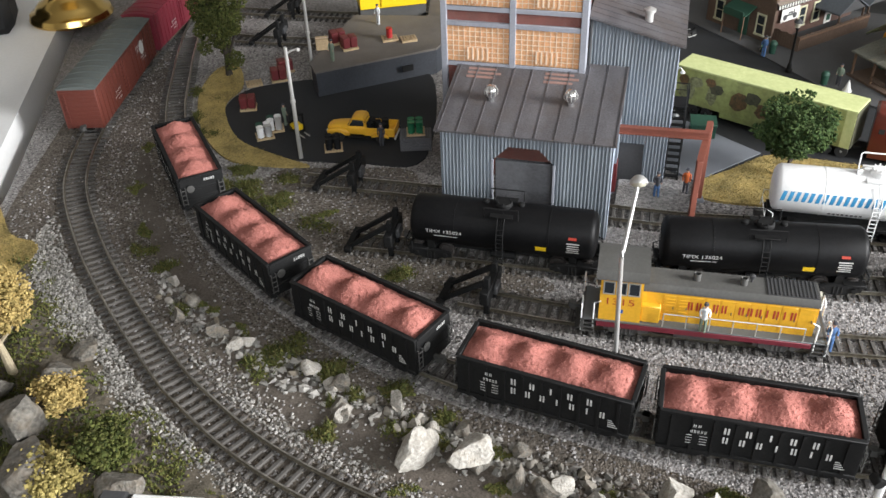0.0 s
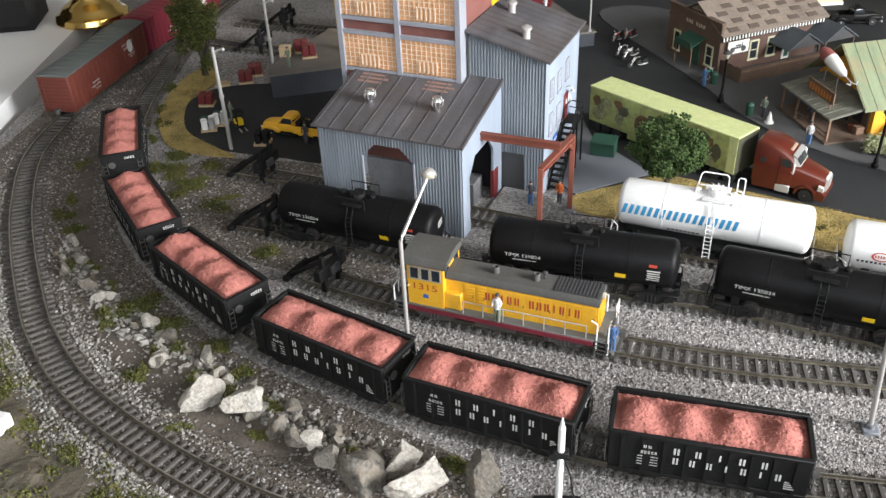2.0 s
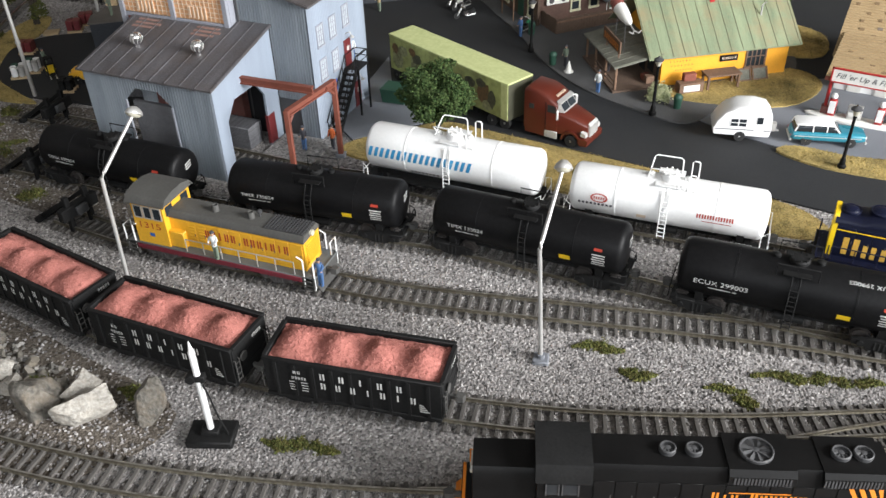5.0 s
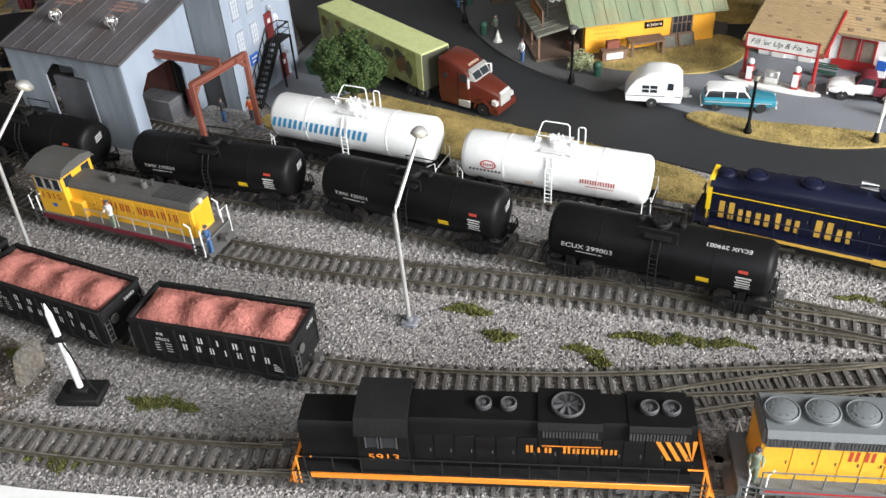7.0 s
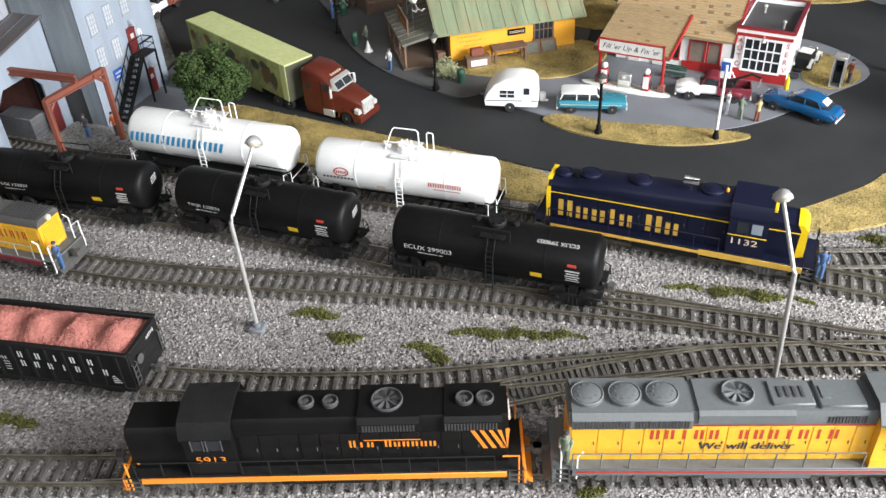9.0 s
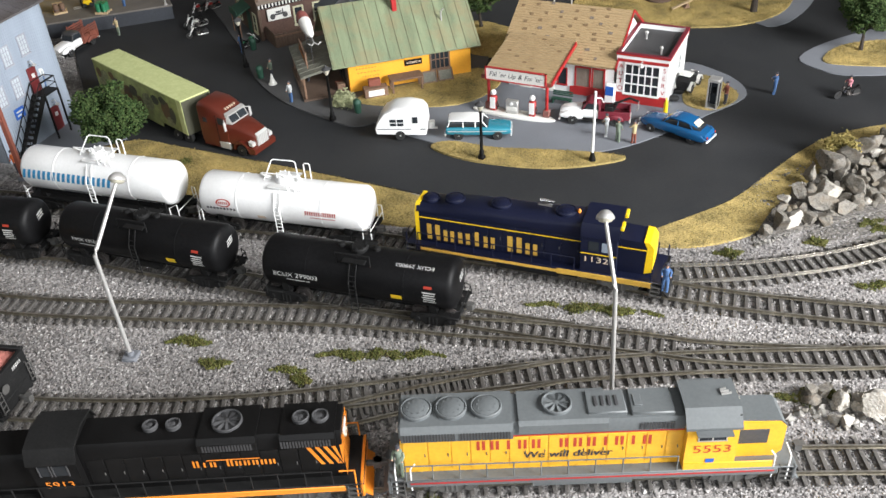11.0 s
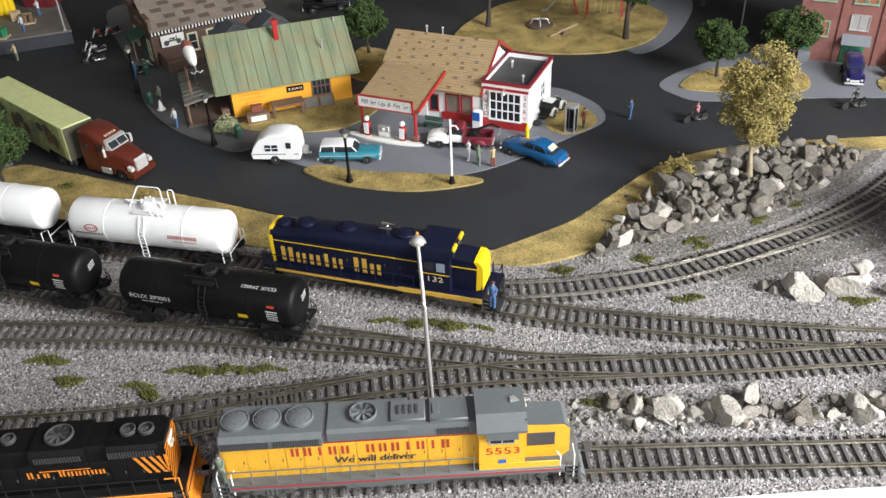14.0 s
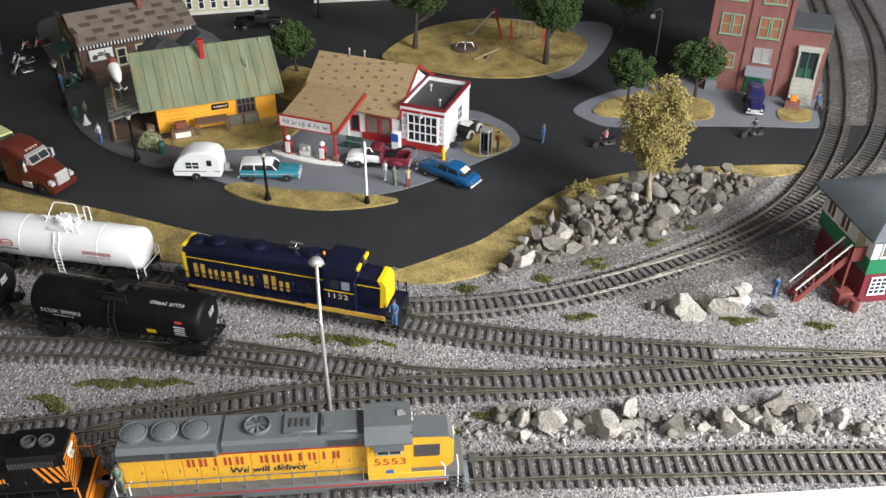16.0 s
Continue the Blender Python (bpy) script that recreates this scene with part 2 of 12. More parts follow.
BALLAST_COLS = [(0.105, 0.10, 0.098), (0.205, 0.195, 0.19), (0.33, 0.313, 0.303), (0.245, 0.224, 0.214), (0.49, 0.473, 0.457)]
MAT = dict(
    ballast=cell_mat("ballast", BALLAST_COLS, 700.0, 0.0010),
    stones=grain_mat("ballast_stones", BALLAST_COLS),
    rubble=grain_mat("rubble", [(0.09, 0.085, 0.075), (0.24, 0.23, 0.21), (0.42, 0.40, 0.37), (0.16, 0.15, 0.13)]),
    asphalt=mat("asphalt", (0.0245, 0.0258, 0.0278), 0.75, var=0.25, coarse=14, fine=900, bump=0.0002, spec=0.3, blotch=((0.031, 0.031, 0.031), 7.0, 0.6)),
    concrete=mat("concrete", (0.17, 0.18, 0.20), 0.75, var=0.12, coarse=25, fine=900, bump=0.0002),
    path=mat("dark_footpath", (0.085, 0.085, 0.086), 0.85, var=0.25, coarse=25, fine=900, bump=0.0002),
    floor=mat("floor_boards", (0.20, 0.13, 0.08), 0.5, var=0.3, coarse=4, fine=60),
    wallpaint=mat("wall_paint", (0.37, 0.36, 0.345), 0.85, var=0.04, coarse=3, fine=200),
    fascia=mat("white_fascia", (0.80, 0.80, 0.79), 0.5, var=0.04, coarse=8, fine=300),
    sand=mat("dry_grass_mat", (0.46, 0.34, 0.125), 0.95, var=0.3, coarse=42, fine=700, bump=0.0010, tint=(0.10, 0.085, 0.028)),
    drygrass=grain_mat("dry_grass", [(0.24, 0.17, 0.05), (0.50, 0.37, 0.14), (0.42, 0.32, 0.12), (0.16, 0.15, 0.045)], patch=(42.0, 0.5, 1.25)),
    tuft=grain_mat("green_tuft", [(0.035, 0.045, 0.014), (0.09, 0.105, 0.028), (0.16, 0.165, 0.05), (0.12, 0.10, 0.035), (0.06, 0.07, 0.02)]),
    rail=mat("rail_steel", (0.27, 0.25, 0.20), 0.38, 0.8, var=0.3, coarse=30, fine=500, tint=(0.13, 0.11, 0.08)),
    railbright=mat("polished_rail", (0.60, 0.57, 0.52), 0.28, 0.9, var=0.2, coarse=30, fine=500),
    railtop=mat("worn_rail_head", (0.55, 0.53, 0.49), 0.33, 0.85, var=0.3, coarse=40, fine=300, tint=(0.25, 0.23, 0.20)),
    tie=mat("railway_tie", (0.088, 0.081, 0.074), 0.85, var=0.4, coarse=60, fine=900, bump=0.0003, rnd=0.35),
    black=mat("black_paint", (0.0048, 0.0046, 0.0046), 0.48, var=0.4, coarse=40, fine=700, spec=0.2),
    blackmatt=mat("matt_black", (0.009, 0.009, 0.009), 0.7, var=0.4, coarse=60, fine=700, bump=0.0002, spec=0.25),
    tank=mat("tank_black", (0.0052, 0.0052, 0.0056), 0.5, var=0.5, coarse=25, fine=500, spec=0.16),
    whitep=mat("white_paint", (0.82, 0.82, 0.81), 0.35, var=0.05, coarse=25, fine=500),
    offwhite=mat("off_white", (0.70, 0.69, 0.65), 0.6, var=0.10, coarse=40, fine=700),
    lettering=mat("white_lettering", (0.55, 0.55, 0.53), 0.7, var=0.3, coarse=300, fine=1500),
    yellow=mat("armour_yellow", (0.75, 0.40, 0.028), 0.42, var=0.10, coarse=30, fine=500),
    brightyellow=mat("bright_yellow", (0.82, 0.55, 0.012), 0.42, var=0.10),
    red=mat("red_paint", (0.37, 0.02, 0.02), 0.45, var=0.12),
    redletter=mat("red_letter", (0.40, 0.04, 0.02), 0.6, var=0.1),
    darkletter=mat("dark_letter", (0.03, 0.03, 0.04), 0.6, var=0.1),
    grey=mat("harbor_grey", (0.115, 0.125, 0.128), 0.55, var=0.12, coarse=30, fine=600),
    darkgrey=mat("dark_grey", (0.055, 0.055, 0.057), 0.6, var=0.2, coarse=30, fine=600),
    roofgrey=mat("dusty_grey_roof", (0.088, 0.086, 0.080), 0.7, var=0.2, coarse=30, fine=600, blotch=((0.06, 0.058, 0.052), 25.0, 0.6)),
    under=mat("running_gear", (0.07, 0.068, 0.064), 0.7, var=0.3, coarse=60, fine=900),
    wheel=mat("wheel_steel", (0.10, 0.09, 0.085), 0.45, 0.6, var=0.3),
    navy=mat("navy_blue", (0.006, 0.008, 0.024), 0.42, var=0.2, spec=0.3),
    orange=mat("orange_paint", (0.80, 0.25, 0.02), 0.5, var=0.1),
    ore=mat("pink_ore", (0.40, 0.155, 0.128), 0.85, var=0.25, coarse=110, fine=1100, bump=0.0009, tint=(0.25, 0.09, 0.073), spec=0.25),
    silver=mat("silver_paint", (0.52, 0.51, 0.49), 0.40, 0.5, var=0.12),
    chrome=mat("chrome", (0.75, 0.75, 0.75), 0.15, 1.0, var=0.05),
    plated=mat("plated_metal", (0.62, 0.62, 0.60), 0.32, 0.35, var=0.1),
    stairred=mat("dull_red_paint", (0.155, 0.032, 0.026), 0.7, var=0.2),
    dirt=mat("shaded_gravelly_dirt", (0.12, 0.10, 0.082), 0.95, var=0.35, coarse=40, fine=900, bump=0.0008, tint=(0.045, 0.038, 0.03)),
    lens=mat("lamp_lens", (0.55, 0.52, 0.42), 0.3, var=0.05),
    rock=mat("grey_rock", (0.225, 0.21, 0.183), 0.9, var=0.35, coarse=1.8, fine=7.5, bump=0.0016, tint=(0.05, 0.045, 0.037), rnd=0.3, blotch=((0.15, 0.112, 0.074), 1.5, 0.6)),
    whiterock=mat("white_rock", (0.50, 0.475, 0.43), 0.9, var=0.25, coarse=1.8, fine=7.5, bump=0.0016, tint=(0.17, 0.155, 0.13), rnd=0.2, blotch=((0.25, 0.205, 0.15), 1.7, 0.5)),
    bark=mat("bark", (0.045, 0.035, 0.027), 0.9, var=0.4, coarse=90, fine=700, bump=0.0005),
    palebark=mat("pale_bark", (0.36, 0.30, 0.20), 0.9, var=0.3, coarse=90, fine=700, bump=0.0005),
    leaf=grain_mat("green_leaves", [(0.020, 0.038, 0.012), (0.04, 0.075, 0.021), (0.075, 0.115, 0.035), (0.045, 0.065, 0.022)]),
    leafolive=grain_mat("olive_leaves", [(0.03, 0.04, 0.012), (0.07, 0.085, 0.02), (0.12, 0.13, 0.035), (0.06, 0.06, 0.02)]),
    leaftan=grain_mat("tan_leaves", [(0.30, 0.21, 0.07), (0.48, 0.36, 0.14), (0.40, 0.30, 0.11), (0.22, 0.17, 0.06)]),
    leafpale=grain_mat("pale_leaves", [(0.16, 0.13, 0.04), (0.32, 0.26, 0.085), (0.42, 0.34, 0.13), (0.22, 0.19, 0.06)]),
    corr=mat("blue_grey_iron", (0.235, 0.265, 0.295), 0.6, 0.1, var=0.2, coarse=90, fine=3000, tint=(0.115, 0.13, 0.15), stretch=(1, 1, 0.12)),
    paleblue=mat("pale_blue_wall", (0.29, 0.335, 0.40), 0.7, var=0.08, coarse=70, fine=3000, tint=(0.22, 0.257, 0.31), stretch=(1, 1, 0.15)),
    ironroof=mat("grey_iron_roof", (0.125, 0.120, 0.128), 0.6, 0.1, var=0.2, coarse=70, fine=900, tint=(0.06, 0.056, 0.06), stretch=(1, 0.25, 0.25), blotch=((0.085, 0.068, 0.058), 22.0, 0.7)),
    greyframe=mat("grey_frame", (0.30, 0.31, 0.35), 0.7, var=0.12),
    lit=mat("amber_panes", (0.68, 0.37, 0.19), 0.35, var=0.25, coarse=120, fine=600),
    mullion=mat("pale_mullion", (0.72, 0.58, 0.44), 0.7, var=0.1),
    brick=brick_mat("brick", (0.30, 0.095, 0.075), (0.23, 0.075, 0.062), (0.26, 0.19, 0.17), 330.0),
    brickgrey=brick_mat("grey_brick", (0.16, 0.16, 0.17), (0.10, 0.10, 0.11), (0.26, 0.26, 0.27), 330.0),
    doorred=mat("dark_red_door", (0.13, 0.018, 0.02), 0.5, var=0.1),
    rust=mat("rust_paint", (0.19, 0.055, 0.034), 0.7, var=0.2, coarse=60, fine=500),
    # near-black that paints the shade inside openings and under the porch
    dark=mat("interior_shade", (0.012, 0.012, 0.014), 0.8, var=0.2),
    greenroof=mat("green_tin_roof", (0.225, 0.262, 0.155), 0.6, 0.05, var=0.2, coarse=110, fine=1500, tint=(0.115, 0.15, 0.09), stretch=(1, 0.16, 0.16), blotch=((0.25, 0.20, 0.11), 34.0, 0.75)),
    roofseam=mat("stained_seam", (0.105, 0.105, 0.06), 0.7, var=0.3, coarse=90, fine=900),
    ochre=mat("ochre_wall", (0.78, 0.36, 0.025), 0.65, var=0.1),
    shingle=mat("tan_shingle", (0.37, 0.265, 0.14), 0.9, var=0.18, coarse=60, fine=500, bump=0.0004, rnd=0.2, blotch=((0.26, 0.18, 0.09), 60.0, 0.5)),
    shingletan=mat("stained_shingle", (0.19, 0.125, 0.065), 0.9, var=0.2),
    shinglebrown=mat("brown_shingle", (0.20, 0.16, 0.128), 0.9, var=0.25, coarse=60, fine=700, bump=0.0004, blotch=((0.085, 0.066, 0.052), 30.0, 0.7)),
    shinglelift=mat("lifted_shingle", (0.25, 0.20, 0.15), 0.9, var=0.2),
    wood=mat("weathered_wood", (0.16, 0.095, 0.06), 0.8, var=0.35, coarse=60, fine=600, bump=0.0003),
    woodpale=mat("pale_wood", (0.46, 0.34, 0.20), 0.8, var=0.25, coarse=60, fine=600),
    woodgrey=mat("grey_wood", (0.15, 0.15, 0.12), 0.8, var=0.3, coarse=60, fine=600),
    brownwall=mat("brown_wall", (0.10, 0.065, 0.045), 0.8, var=0.3, coarse=50, fine=600),
    cream=mat("cream_wall", (0.52, 0.50, 0.34), 0.75, var=0.1),
    oxblood=mat("boxcar_red", (0.12, 0.028, 0.018), 0.6, var=0.2, coarse=25, fine=500),
    maroon=mat("maroon", (0.16, 0.016, 0.028), 0.55, var=0.15),
    cargreen=mat("grey_green_roof", (0.10, 0.115, 0.11), 0.65, var=0.15),
    teal=mat("teal_paint", (0.025, 0.20, 0.27), 0.28, var=0.06, coat=0.5),
    carblue=mat("car_blue", (0.008, 0.085, 0.22), 0.25, var=0.06, coat=0.5),
    nightblue=mat("night_blue", (0.012, 0.014, 0.075), 0.25, var=0.06, coat=0.5),
    truckred=mat("metallic_copper", (0.11, 0.02, 0.011), 0.32, 0.15, var=0.08, coat=0.4),
    trailer=mat("pale_lime", (0.63, 0.66, 0.33), 0.6, var=0.08, coarse=45, fine=300, tint=(0.50, 0.55, 0.24), blotch=((0.40, 0.45, 0.17), 45.0, 0.55)),
    trailerside=mat("printed_side", (0.36, 0.40, 0.14), 0.55, var=0.25, coarse=60, fine=200, tint=(0.22, 0.24, 0.085), blotch=((0.10, 0.09, 0.045), 40.0, 0.5)),
    printbrown=mat("print_brown", (0.14, 0.075, 0.032), 0.55, var=0.4, coarse=150, fine=600, tint=(0.05, 0.045, 0.02)),
    printdark=mat("print_dark", (0.075, 0.075, 0.042), 0.55, var=0.4, coarse=150, fine=600, tint=(0.03, 0.032, 0.02)),
    printpale=mat("print_pale", (0.27, 0.28, 0.15), 0.55, var=0.3, coarse=150, fine=600, tint=(0.10, 0.10, 0.05)),
    carglass=mat("dark_glass", (0.025, 0.03, 0.035), 0.08, var=0.1),
    rubber=mat("tyre", (0.018, 0.018, 0.018), 0.75, var=0.2),
    green=mat("green_paint", (0.015, 0.16, 0.07), 0.5, var=0.15),
    darkgreen=mat("dark_green", (0.02, 0.07, 0.045), 0.6, var=0.15),
    signblue=mat("sign_blue", (0.02, 0.10, 0.42), 0.5, var=0.05),
    slate=mat("slate_roof", (0.075, 0.085, 0.095), 0.7, var=0.2, coarse=60, fine=400),
    gold=mat("brass", (0.72, 0.50, 0.16), 0.18, 1.0, var=0.06),
    skin=mat("figure_skin", (0.45, 0.27, 0.19), 0.7, var=0.05),
    cloth=mat("figure_blue", (0.06, 0.13, 0.28), 0.8, var=0.1),
    clothw=mat("figure_white", (0.60, 0.62, 0.62), 0.8, var=0.1),
    clothpink=mat("figure_pink", (0.50, 0.20, 0.24), 0.8, var=0.1),
    clothd=mat("figure_dark", (0.05, 0.05, 0.06), 0.8, var=0.1),
    clothg=mat("figure_green", (0.16, 0.20, 0.15), 0.8, var=0.1),
    clotho=mat("figure_orange", (0.55, 0.12, 0.03), 0.8, var=0.1),
    clothy=mat("figure_khaki", (0.50, 0.40, 0.22), 0.8, var=0.1),
)


# ---------------------------------------------------------------- mesh code
class Geo:
    """Vertices and faces in millimetres, with a material slot for each face."""

    def __init__(self):
        self.v, self.f, self.s = [], [], []
        self.slot, self.at = 0, None

    def add(self, vs, fs):
        k = len(self.v)
        if self.at is not None:
            vs = [tuple(self.at @ Vector(p)) for p in vs]
        self.v += [tuple(p) for p in vs]
        self.f += [tuple(i + k for i in f) for f in fs]
        self.s += [self.slot] * len(fs)
        return self

    def box(self, x0, x1, y0, y1, z0, z1, b=0.0, taper=0.0):
        """A box with chamfered edges b wide; taper draws its top in."""
        c = ((x0 + x1) / 2, (y0 + y1) / 2, (z0 + z1) / 2)
        h = (abs(x1 - x0) / 2, abs(y1 - y0) / 2, abs(z1 - z0) / 2)
        b = min(b, 0.45 * min(h))
        if b <= 0:
            vs = [(sx * h[0], sy * h[1], sz * h[2]) for sx in (-1, 1) for sy in (-1, 1) for sz in (-1, 1)]
            fs = [(0, 1, 3, 2), (4, 6, 7, 5), (0, 4, 5, 1), (2, 3, 7, 6), (0, 2, 6, 4), (1, 5, 7, 3)]
        else:
            vs, ix = [], {}
            for sx in (-1, 1):
                for sy in (-1, 1):
                    for sz in (-1, 1):
                        for a in range(3):
                            q = [sx * (h[0] - b), sy * (h[1] - b), sz * (h[2] - b)]
                            q[a] = (sx, sy, sz)[a] * h[a]
                            ix[sx, sy, sz, a] = len(vs)
                            vs.append(tuple(q))
            fs = []
            for a in range(3):
                for s in (-1, 1):
                    o = [k for k in range(3) if k != a]
                    ring = []
                    for u, w in ((-1, -1), (1, -1), (1, 1), (-1, 1)):
                        k = [0, 0, 0]
                        k[a], k[o[0]], k[o[1]] = s, u, w
                        ring.append(ix[k[0], k[1], k[2], a])
                    flip = (s < 0) ^ (a == 1)
                    fs.append(tuple(ring[::-1] if flip else ring))
            for a in range(3):
                o = [k for k in range(3) if k != a]
                for u in (-1, 1):
                    for w in (-1, 1):
                        def key(sa, ax):
                            k = [0, 0, 0]
                            k[a], k[o[0]], k[o[1]] = sa, u, w
                            return ix[k[0], k[1], k[2], ax]
                        q = [key(-1, o[0]), key(1, o[0]), key(1, o[1]), key(-1, o[1])]
                        fs.append(tuple(q))
            for sx in (-1, 1):
                for sy in (-1, 1):
                    for sz in (-1, 1):
                        fs.append(tuple(ix[sx, sy, sz, a] for a in range(3)))
        out = []
        for p in vs:
            k = 1 - taper * (p[2] / h[2] + 1) / 2 if h[2] else 1
            out.append((c[0] + p[0] * k, c[1] + p[1] * k, c[2] + p[2]))
        return self.add(out, fs)

    def loft(self, rings, cap=True, closed=True):
        n = len(rings[0])
        vs = [p for r in rings for p in r]
        fs = []
        for i in range(len(rings) - 1):
            for j in range(n if closed else n - 1):
                k = (j + 1) % n
                fs.append((i * n + j, i * n + k, (i + 1) * n + k, (i + 1) * n + j))
        if cap and closed:
            fs.append(tuple(range(n))[::-1])
            fs.append(tuple((len(rings) - 1) * n + j for j in range(n)))
        return self.add(vs, fs)

    def tube(self, pts, r, n=8, r2=None):
        pts = [Vector(p) for p in pts]
        rings = []
        for i, p in enumerate(pts):
            d = (pts[min(i + 1, len(pts) - 1)] - pts[max(i - 1, 0)]).normalized()
            a = Vector((0, 0, 1)) if abs(d.z) < 0.9 else Vector((1, 0, 0))
            u = d.cross(a).normalized()
            w = d.cross(u)
            rr = r if r2 is None else r + (r2 - r) * i / (len(pts) - 1)
            rings.append([tuple(p + rr * (math.cos(t) * u + math.sin(t) * w)) for t in (2 * math.pi * k / n for k in range(n))])
        return self.loft(rings)

    def cyl(self, p, q, r, n=12, r2=None):
        return self.tube([p, q], r, n, r if r2 is None else r2)

    def lathe(self, c, prof, n=16, axis="z"):
        """prof: (radius, height) from one end to the other, turned about an axis through c."""
        rings = []
        for r, h in prof:
            ring = []
            for k in range(n):
                t = 2 * math.pi * k / n
                a, b = r * math.cos(t), r * math.sin(t)
                d = {"z": (a, b, h), "x": (h, a, b), "y": (b, h, a)}[axis]
                ring.append((c[0] + d[0], c[1] + d[1], c[2] + d[2]))
            rings.append(ring)
        return self.loft(rings)

    def ball(self, c, r, n=10, m=6, squash=(1, 1, 1)):
        rings = []
        for i in range(m + 1):
            t = -math.pi / 2 + math.pi * min(max(i, 0.12), m - 0.12) / m
            rings.append([(c[0] + r * squash[0] * math.cos(t) * math.cos(2 * math.pi * k / n), c[1] + r * squash[1] * math.cos(t) * math.sin(2 * math.pi * k / n), c[2] + r * squash[2] * math.sin(t)) for k in range(n)])
        return self.loft(rings)

    def prism(self, poly, axis, a, b):
        """A polygon drawn out along an axis: x takes (y, z), y takes (x, z), z takes (x, y)."""
        def put(p, h):
            return {"x": (h, p[0], p[1]), "y": (p[0], h, p[1]), "z": (p[0], p[1], h)}[axis]
        return self.loft([[put(p, a) for p in poly], [put(p, b) for p in poly]])

    def quad(self, a, b, c, d):
        return self.add([a, b, c, d], [(0, 1, 2, 3)])

    def sheet(self, nx, ny, fn):
        vs = [fn(i / nx, j / ny) for j in range(ny + 1) for i in range(nx + 1)]
        return self.add(vs, [(j * (nx + 1) + i, j * (nx + 1) + i + 1, (j + 1) * (nx + 1) + i + 1, (j + 1) * (nx + 1) + i) for j in range(ny) for i in range(nx)])


def mesh_of(name, g, mats, smooth=True, scale=0.001):
    me = bpy.data.meshes.new(name)
    me.from_pydata((np.array(g.v, dtype=float) * scale).tolist(), [], g.f)
    for m in mats if isinstance(mats, (list, tuple)) else [mats]:
        me.materials.append(MAT[m] if isinstance(m, str) else m)
    me.polygons.foreach_set("material_index", g.s)
    bm = bmesh.new()
    bm.from_mesh(me)
    bmesh.ops.recalc_face_normals(bm, faces=bm.faces)
    bm.to_mesh(me)
    bm.free()
    if smooth:
        me.polygons.foreach_set("use_smooth", [True] * len(me.polygons))
        me.set_sharp_from_angle(angle=radians(38))
    me.update()
    return me


def part(name, g, mats, parent, label="", smooth=True):
    """One mesh object under a thing or under a part."""
    ob = new(name, mesh_of(name, g, mats, smooth))
    ob.parent = parent
    return tagged(ob, label)


def piece(name, me, parent, m):
    """One more object on a mesh that is shared."""
    ob = new(name, me)
    ob.parent = parent
    ob.matrix_basis = m
    return ob


def thing(name, label, category, x=0.0, y=0.0, z=0.0, rz=0.0, group="", kind=""):
    """A thing's Empty at its base, in metres and degrees."""
    ob = new(name)
    ob.empty_display_size = 0.01
    ob.matrix_basis = pose(x, y, z, 0, 0, rz)
    return tagged(ob, label, category, group, kind)


def solo(name, g, mats, label, category, x=0.0, y=0.0, z=0.0, rz=0.0, group="", kind="", smooth=True):
    ob = new(name, mesh_of(name, g, mats, smooth))
    ob.matrix_basis = pose(x, y, z, 0, 0, rz)
    return tagged(ob, label, category, group, kind)


def mm(x, y, z=0.0, rz=0.0):
    return pose(x * 0.001, y * 0.001, z * 0.001, 0, 0, rz)


TEXTS = {}


def glyphs(s):
    """The flat outline of a line of words in the built-in font: vertices, faces, width, for a letter height of about 0.7."""
    if s not in TEXTS:
        cu = bpy.data.curves.new("words", "FONT")
        cu.body = s
        ob = bpy.data.objects.new("words", cu)
        scene.collection.objects.link(ob)
        me = ob.evaluated_get(bpy.context.evaluated_depsgraph_get()).to_mesh()
        vs = [tuple(v.co) for v in me.vertices]
        fs = [tuple(p.vertices) for p in me.polygons]
        bpy.data.objects.remove(ob)
        bpy.data.curves.remove(cu)
        xs = [v[0] for v in vs]
        TEXTS[s] = (vs, fs, min(xs), max(xs))
    return TEXTS[s]


def words(g, s, o, ux, uy, height, width=None, centre=True):
    """Letters lying on the plane through o with the directions ux and uy."""
    vs, fs, lo, hi = glyphs(s)
    k = height / 0.7
    kx = k if width is None else width / (hi - lo)
    o, ux, uy = Vector(o), Vector(ux).normalized(), Vector(uy).normalized()
    mid = (lo + hi) / 2 if centre else lo
    return g.add([tuple(o + ux * ((v[0] - mid) * kx) + uy * (v[1] * k)) for v in vs], fs)


def letter_strokes(ch, w):
    """The plain upright bars that stand for one letter: a pair, or one for a narrow letter."""
    if ch in "Iil1":
        return [(-w / 2, w / 2)]
    return [(-w / 2, -w * 0.14), (w * 0.14, w / 2)]


def bars(g, s, o, ux, uy, height, width, slant=0.0, weight=0.58):
    """Plain upright bars in place of each letter."""
    o, ux, uy = Vector(o), Vector(ux).normalized(), Vector(uy).normalized()
    step = width / len(s)
    for i, ch in enumerate(s):
        if ch == " ":
            continue
        h = height * (1.0 if ch.isupper() or ch.isdigit() else 0.72)
        w = step * (weight if ch not in "Iil1" else weight * 0.35)
        x = -width / 2 + step * (i + 0.5)
        for a0, a1 in letter_strokes(ch, w):
            q = [(x + a0, 0), (x + a1, 0), (x + a1 + slant * h, h), (x + a0 + slant * h, h)]
            g.add([tuple(o + ux * a + uy * b) for a, b in q], [(0, 1, 2, 3)])
    return g


